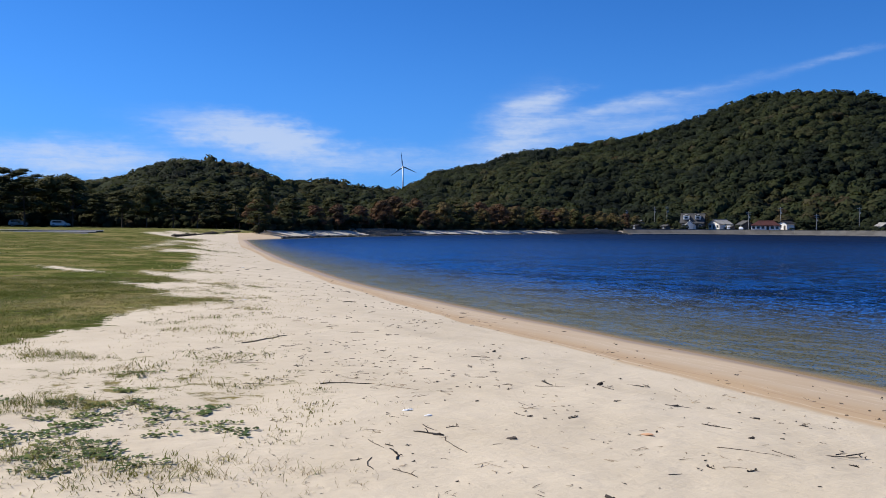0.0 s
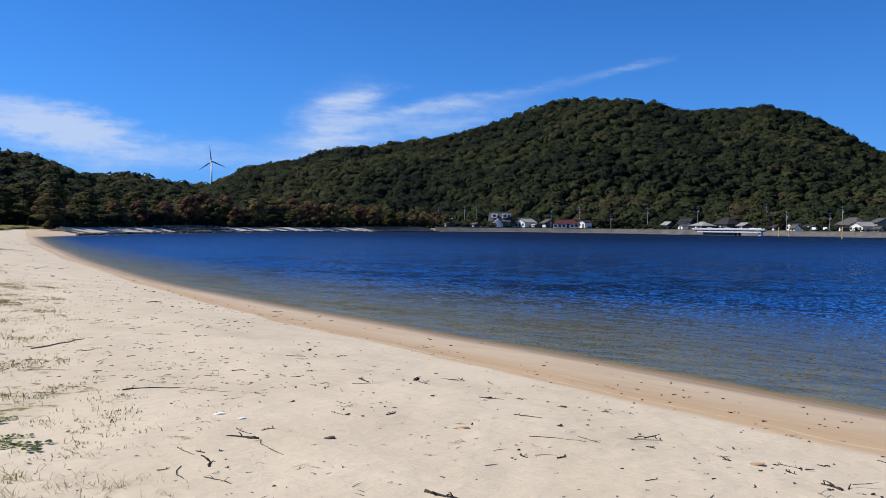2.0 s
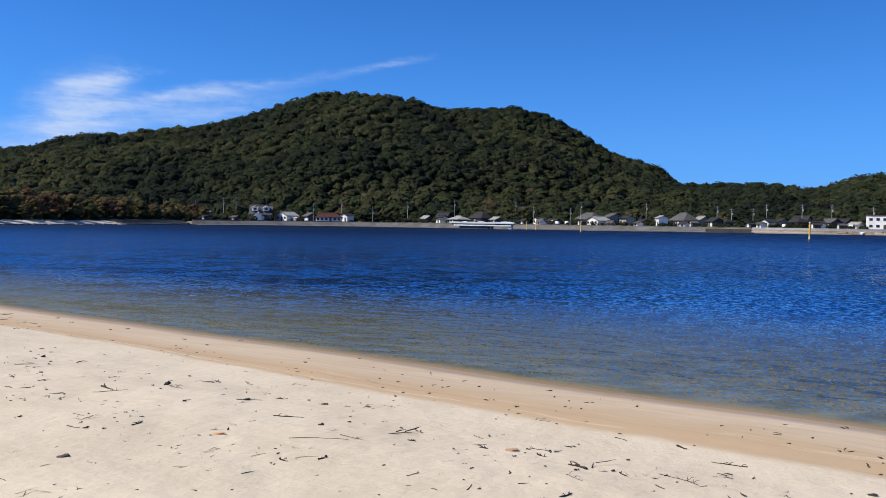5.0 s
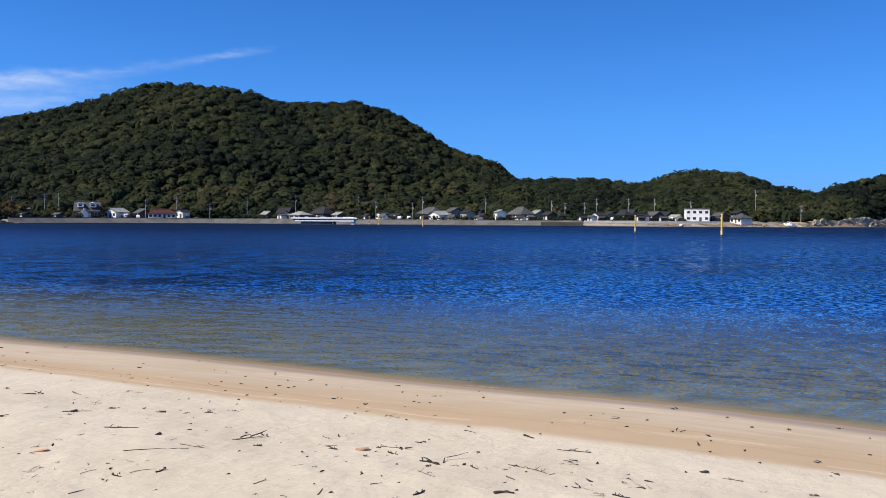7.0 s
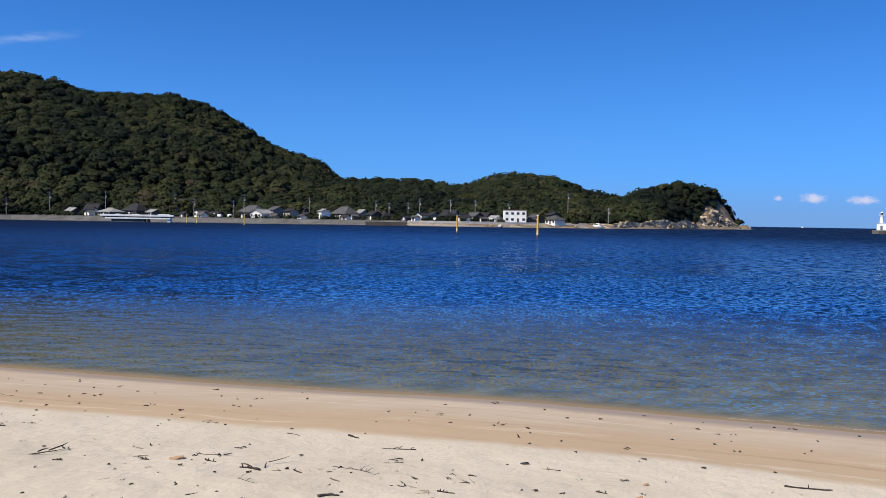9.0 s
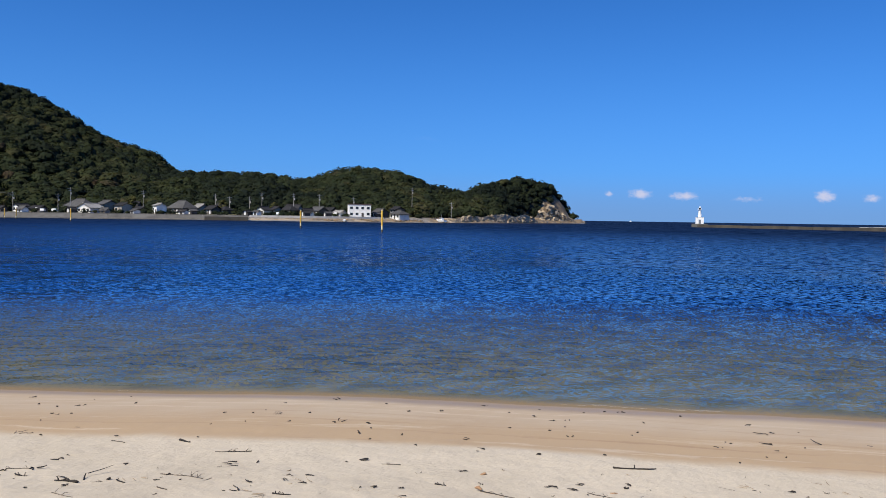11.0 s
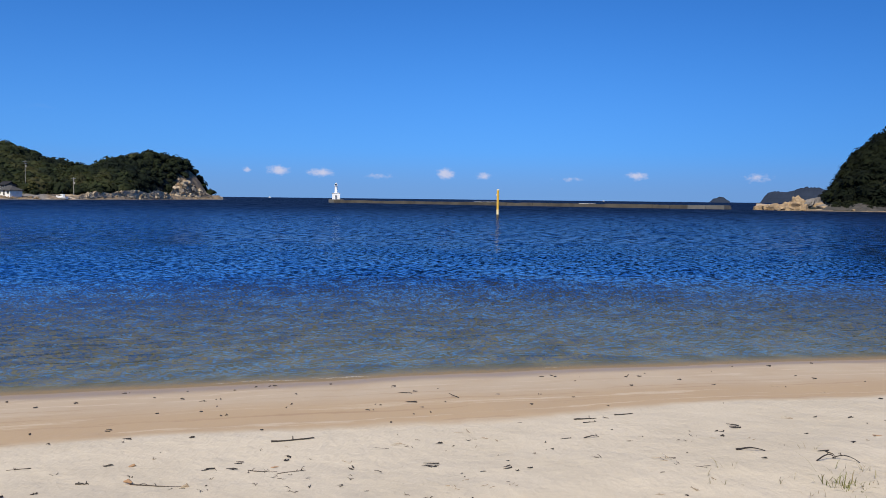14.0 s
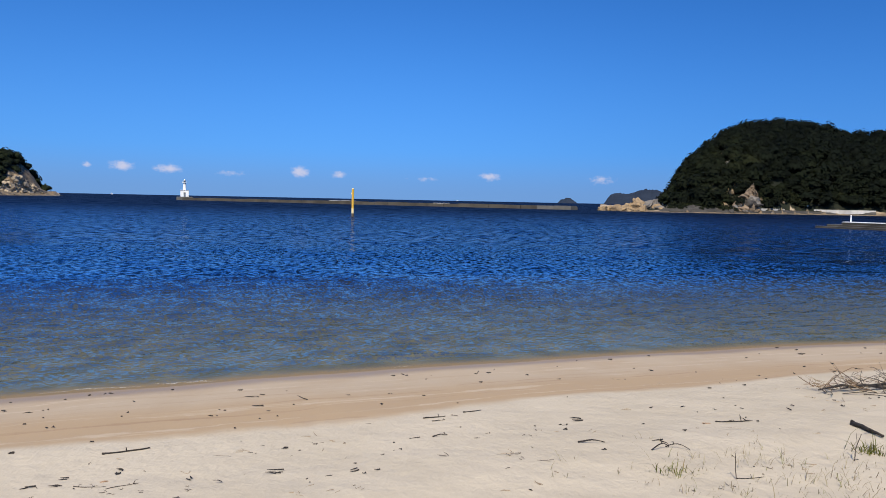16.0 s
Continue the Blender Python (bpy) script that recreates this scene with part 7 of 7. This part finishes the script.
# heap of dead brushwood at the edge of the damp sand
heap = thing("brush_heap", 7.25, -4.35, ground_at(7.25, -4.35), 0, "tangled heap of dead brushwood on the beach", "brushwood")
for k in range(130):
    along_y = drift.uniform(-1.5, 0.35)
    a = Vector((drift.uniform(-0.22, 0.22), along_y, 0.02))
    way = Vector((drift.uniform(-0.7, 0.7), drift.uniform(-0.9, 0.9), drift.uniform(0.0, 0.26))).normalized()
    long = drift.uniform(0.12, 0.36)
    bend = Vector((drift.uniform(-0.10, 0.10), drift.uniform(-0.10, 0.10), drift.uniform(-0.02, 0.06)))
    bm = tube([a, a + way * long * 0.3 + bend * 0.8, a + way * long * 0.65 + bend, a + way * long + bend * 0.3], [0.0042, 0.0034, 0.0024, 0.001], 5)
    for _ in range(2):
        q = a + way * long * drift.uniform(0.3, 0.8)
        w = (way + Vector((drift.uniform(-1, 1), drift.uniform(-1, 1), drift.uniform(0, 0.8)))).normalized() * long * drift.uniform(0.2, 0.5)
        add_tube(bm, [q, q + w], [0.003, 0.001], 4)
    part("twig", bm, M_drift_pale if k % 5 == 0 else M_drift if k % 2 else M_twig, heap)
for k in range(7):
    y0 = -1.45 + k * 0.22
    part("branch", tube([(drift.uniform(-0.15, 0.1), y0, 0.02), (drift.uniform(-0.05, 0.05), y0 + 0.25, 0.06), (drift.uniform(-0.1, 0.2), y0 + 0.5, 0.03)], [0.015, 0.012, 0.006], 6), M_drift_black, heap)

# scattered twigs, past counting
def scatter(name, count, region, material, size, thick, label, seed):
    g = np.random.default_rng(seed)
    bm_v, bm_f, k = [], [], 0
    pts = region(g, count)
    zs = height(pts[:, 0], pts[:, 1])
    for (x, y), z in zip(pts, zs):
        grow = 0.65 + math.hypot(x, y) / 13
        long, a = grow * size * math.exp(0.6 * g.standard_normal()), g.uniform(0, math.pi)
        n = g.integers(1, 4)
        for _ in range(n):
            b = a + g.uniform(-0.9, 0.9)
            o = np.array([x, y, z + thick * 0.6]) + g.uniform(-0.4, 0.4, 3) * long * np.array([1, 1, 0])
            w = np.array([math.cos(b), math.sin(b), g.uniform(-0.02, 0.12)]) * long * g.uniform(0.4, 1)
            s = np.array([-math.sin(b), math.cos(b), 0]) * thick * grow * g.uniform(0.5, 1.2)
            u = np.array([0, 0, thick * grow * g.uniform(0.6, 1.6)])
            m = o + w * 0.5 + s * g.uniform(-3, 3)
            rows = [[p - s * f, p + s * f, p + u * f] for p, f in ((o, 1.0), (m, 0.9), (o + w, 0.35))]
            bm_v += [q for row in rows for q in row]
            for i in (0, 3):
                for j in range(3):
                    bm_f.append((k + i + j, k + i + (j + 1) % 3, k + i + 3 + (j + 1) % 3, k + i + 3 + j))
            bm_f += [(k, k + 2, k + 1), (k + 6, k + 7, k + 8)]
            k += 9
    mesh = solid(name, [tuple(map(float, v)) for v in bm_v], [tuple(map(int, f)) for f in bm_f], material)
    return tagged(new(name, mesh), label, "driftwood", "", "stuff")


def dry_sand(g, n):
    out = []
    knots = [(g.uniform(-30, 131), 3.4 + 26 * g.random() ** 2.0) for _ in range(110)]
    while len(out) < n:
        az, r = g.uniform(-30, 131), 3.4 + 26 * g.random() ** 2.2
        if g.random() < 0.6:
            az, r = knots[g.integers(len(knots))]
            az, r = az + g.normal(0, 1.5), max(3.4, r * (1 + g.normal(0, 0.03)))
        x, y = polar(az, r)
        d = float(np.interp(az, near_az, near_r)) - r
        if az > 38 and g.random() < 0.55:
            continue
        if az < -13.4 or d > 4.2:
            out.append((x, y))
    return np.array(out)


def left_sand(g, n):
    out = []
    while len(out) < n:
        az, r = g.uniform(-17, 4), 8 + 30 * g.random() ** 1.5
        x, y = polar(az, r)
        if r < 0.72 * float(np.interp(az, near_az, near_r)) and wobble(x, y, 0.9, 0.6) + 0.3 * g.standard_normal() > 0:
            out.append((x, y))
    return np.array(out)


def damp_sand(g, n):
    out = []
    while len(out) < n:
        az = g.uniform(-8, 131)
        edge = float(np.interp(az, near_az, near_r))
        r = edge * (1 - 0.36 * g.random() ** 0.9) - 0.3
        out.append(polar(az, r))
    return np.array(out)


def wrack_line(g, n):
    out = []
    while len(out) < n:
        az = g.uniform(-12, 131)
        edge = float(np.interp(az, near_az, near_r))
        r = edge * g.normal(0.50, 0.035)
        if r > 3.6:
            out.append(polar(az, r))
    return np.array(out)


scatter("dark_twigs", 300, dry_sand, M_drift_black, 0.018, 0.0032, "small dark twigs strewn over the dry sand", 31)
scatter("brown_twigs", 620, dry_sand, M_drift, 0.036, 0.0022, "small brown twigs strewn over the dry sand", 32)
scatter("pale_twigs", 520, dry_sand, M_drift_pale, 0.05, 0.0024, "bleached twigs and straw on the dry sand", 33)
scatter("strand_litter", 420, left_sand, M_drift, 0.030, 0.0030, "dark bits of weed and twigs on the upper beach", 36)
scatter("wet_twigs", 170, damp_sand, M_drift_black, 0.030, 0.005, "bits of dark weed and wood on the damp sand", 34)
scatter("wrack", 110, wrack_line, M_drift_black, 0.045, 0.005, "line of dark drift left by the tide", 35)


# ---- grass and creepers ----
def blades(name, spots, tall, wide, lean, material, label, seed, count=9, spread=0.05, tones=(0.0, 1.0)):
    """Tufts of bent grass blades as one mesh."""
    g = np.random.default_rng(seed)
    n = len(spots) * count
    base = np.repeat(np.asarray(spots, float), count, 0)
    base[:, :2] += g.normal(0, spread, (n, 2))
    a = g.uniform(0, 2 * math.pi, n)
    h = tall * np.exp(0.35 * g.standard_normal(n))
    out = h * lean * g.uniform(0.3, 1.2, n)
    d = np.stack([np.cos(a), np.sin(a), np.zeros(n)], 1)
    s = np.stack([-np.sin(a), np.cos(a), np.zeros(n)], 1) * wide * g.uniform(0.6, 1.3, n)[:, None]
    up = np.array([0, 0, 1.0])
    p1 = base + d * (out * 0.35)[:, None] + up * (h * 0.6)[:, None]
    p2 = base + d * out[:, None] + up * (h * g.uniform(0.75, 1.05, n))[:, None]
    v = np.stack([base - s, base + s, p1 - s * 0.8, p1 + s * 0.8, p2], 1).reshape(-1, 3)
    k = np.arange(n)[:, None] * 5
    quads, tris = k + np.array([[0, 1, 3, 2]]), k + np.array([[2, 3, 4]])
    mesh = bpy.data.meshes.new(name)
    mesh.from_pydata(v.tolist(), [], quads.tolist() + tris.tolist())
    mood = 0.55 * wobble(base[:, 0], base[:, 1], 0.55, seed * 0.1) + 0.45 * wobble(base[:, 0], base[:, 1], 2.4, seed * 0.3) if len(spots) > 1000 else 0.0
    tint = np.repeat(np.clip(g.uniform(tones[0], tones[1], len(spots)).repeat(count) + mood + 0.12 * g.standard_normal(n), 0, 1), 5)
    mesh.attributes.new("tint", "FLOAT", "POINT").data.foreach_set("value", tint.astype(np.float32))
    mesh.update()
    mesh.materials.append(material)
    return tagged(new(name, mesh), label, "grass", "", "stuff")


def rooted(xy):
    xy = np.asarray(xy, float)
    return np.column_stack([xy, height(xy[:, 0], xy[:, 1])])


turf_rng = np.random.default_rng(41)


def turf_spots(n, r0, r1, limit, az0=-31, az1=-12.5, power=0.5):
    az, r = turf_rng.uniform(az0, az1, n), r0 + (r1 - r0) * turf_rng.random(n) ** power
    x, y = r * np.sin(np.radians(az)), r * np.cos(np.radians(az))
    green, _, _ = cover(x, y, np.full(n, 20.0))
    keep = green + 0.7 * wobble(x, y, 0.5, 0.3) + 0.22 * turf_rng.standard_normal(n) > limit
    return rooted(np.stack([x[keep], y[keep]], 1))


blades("turf", turf_spots(12000, 8, 26, 0.54), 0.026, 0.0048, 1.8, M_blade, "rough green and yellowing turf at the back of the beach", 51, 7, 0.06, (0.0, 0.85))
blades("far_turf", turf_spots(9000, 22, 100, 0.57), 0.028, 0.02, 2.0, M_blade, "rough green and yellowing turf at the back of the beach", 52, 4, 0.14, (0.0, 0.8))
sparse = rooted([polar(a, r) for a, r in zip(turf_rng.uniform(-31, -3, 420), turf_rng.uniform(4.0, 13.5, 420))])
blades("sparse_grass", sparse[np.hypot(sparse[:, 0] + 3.2, sparse[:, 1] - 6.5) < turf_rng.uniform(1.0, 6.5, 420)], 0.024, 0.0016, 2.4, M_dry_blade, "sparse dry grass on the sand", 53, 6, 0.04)
right_side = np.array([polar(a, r) for a, r in zip(turf_rng.normal(122, 7.5, 170), turf_rng.normal(4.9, 0.45, 170))])
blades("sparse_grass", rooted(right_side), 0.042, 0.0016, 1.6, M_dry_blade, "sparse dry grass on the sand", 54, 6, 0.05)
blades("grass_tuft", rooted([(4.70, -1.65)] * 2 + [(5.05, -3.05)] * 4 + [(4.95, -3.2)] * 3), 0.048, 0.0026, 1.3, M_blade, "green grass tufts growing out of the sand", 55, 22, 0.05, (0.1, 0.6))
patches = turf_spots(1500, 4.0, 10.5, 0.60, -33, -8, 0.7)
blades("creeping_grass", patches, 0.022, 0.0035, 1.7, M_blade, "patches of low green grass on the sand", 56, 7, 0.05, (0.2, 1.0))
for x, y, many in ((-3.36, 6.54, 7), (-3.6, 6.75, 6), (-2.95, 6.6, 4), (-2.58, 4.8, 6), (-2.75, 4.95, 5), (-1.87, 4.8, 4), (-2.0, 4.6, 3), (-4.65, 9.19, 7), (-4.25, 9.0, 6), (-3.9, 6.3, 6), (-3.1, 5.2, 5)):
    spots = turf_rng.normal((x, y), (0.22, 0.16), (many * 4, 2))
    blades("grass_tuft", rooted(spots), 0.03, 0.0028, 2.2, M_blade, "yellow-green grass tuft growing out of the sand", int(60 + 10 * abs(x)), 16, 0.05, (0.1, 0.75))
for x, y, many in ((-1.41, 5.55, 5), (-3.43, 8.28, 6), (-1.28, 4.92, 5), (-0.9, 4.7, 4), (-1.5, 4.6, 5)):
    spots = turf_rng.normal((x, y), (0.15, 0.08), (many, 2))
    blades("dry_tuft", rooted(spots), 0.03, 0.0022, 2.4, M_dry_blade, "dry straw-coloured grass tuft on the sand", int(90 + 10 * abs(x)), 12, 0.06)
edge_az, edge_r = turf_rng.normal(-14.0, 4.0, 420), turf_rng.uniform(8.5, 26, 420)
edge_xy = np.stack([edge_r * np.sin(np.radians(edge_az)), edge_r * np.cos(np.radians(edge_az))], 1)
edge_xy = edge_xy[np.abs(turf_reach(edge_xy[:, 0], edge_xy[:, 1]) + 1.0) < turf_rng.uniform(0.2, 2.6, 420)]
blades("dry_tufts", rooted(edge_xy), 0.030, 0.003, 2.2, M_dry_blade, "dry grass tufts thinning out along the turf", 57, 9, 0.10)


def creepers(name, centres, runs, seed, label):
    """Low beach creepers: round leaves in pairs along runners."""
    g = np.random.default_rng(seed)
    v, f, t, k = [], [], [], 0
    for cx, cy in centres:
        for _ in range(runs):
            a, x, y = g.uniform(0, 2 * math.pi), cx, cy
            tone = g.uniform(0, 1)
            for step in range(g.integers(4, 11)):
                a += g.normal(0, 0.35)
                x, y = x + 0.030 * math.cos(a), y + 0.030 * math.sin(a)
                z = ground_at(x, y) + g.uniform(0.004, 0.018)
                for side in (-1, 1):
                    s = g.uniform(0.012, 0.024)
                    b = a + side * g.uniform(0.8, 1.6)
                    c = np.array([x + math.cos(b) * s * 1.3, y + math.sin(b) * s * 1.3, z + g.uniform(0, 0.006)])
                    d = np.array([math.cos(b), math.sin(b), g.uniform(-0.1, 0.35)]) * s
                    e = np.array([-math.sin(b), math.cos(b), g.uniform(-0.3, 0.3)]) * s * 0.8
                    v += [c - d, c - d * 0.3 - e, c + d * 0.6 - e * 0.8, c + d, c + d * 0.6 + e * 0.8, c - d * 0.3 + e]
                    f.append(tuple(range(k, k + 6)))
                    t += [tone] * 6
                    k += 6
    mesh = solid(name, [tuple(map(float, q)) for q in v], f, M_creeper)
    mesh.attributes.new("tint", "FLOAT", "POINT").data.foreach_set("value", np.array(t, np.float32))
    return tagged(new(name, mesh), label, "creeper", "", "stuff")


creep_rng = np.random.default_rng(61)
creep_spots = [(-2.9, 6.65), (-2.63, 6.55), (-2.5, 6.45), (-1.91, 6.06), (-1.65, 5.88), (-1.78, 5.97), (-2.12, 5.55), (-2.56, 5.32), (-2.2, 5.05), (-3.4, 6.5), (-2.75, 6.3), (-2.35, 6.2), (-2.1, 6.3), (-2.0, 4.85)]
creep_spots += [(float(creep_rng.normal(-2.95, 0.5)), float(creep_rng.normal(6.0, 0.75))) for _ in range(24)]
creepers("beach_creepers", creep_spots, 3, 62, "low dark green creepers spreading over the sand")


# ---- foam where the small waves run out ----
def foam_line(seed):
    g = np.random.default_rng(seed)
    v, f, k = [], [], 0
    for _ in range(15):
        az = g.normal(77, 5) if g.random() < 0.7 else g.uniform(20, 131)
        span, off, wide = g.uniform(0.3, 1.1), abs(g.normal(0.05, 0.05)), g.uniform(0.0002, 0.0008)
        n = 11
        for i in range(n):
            t = (i / (n - 1) - 0.5) * 2
            w = wide * (1 - t * t) * g.uniform(0.2, 1.2) + 0.0001
            at = az + t * span
            edge = float(np.interp(at, near_az, near_r)) + off + g.normal(0, 0.006)
            (x, y), (ux, uy) = polar(at, edge), polar(at, 1.0)
            v += [(x - ux * w, y - uy * w, 0.024), (x, y, 0.0243 + g.uniform(0, 0.0006)), (x + ux * w, y + uy * w, 0.024)]
        for i in range(n - 1):
            for j in (0, 1):
                f.append((k + i * 3 + j, k + i * 3 + j + 1, k + i * 3 + j + 4, k + i * 3 + j + 3))
        k += n * 3
    return tagged(new("foam", solid("foam", [tuple(map(float, q)) for q in v], f, M_foam)), "thin white foam along the waterline", "foam", "", "stuff")


foam_line(71)
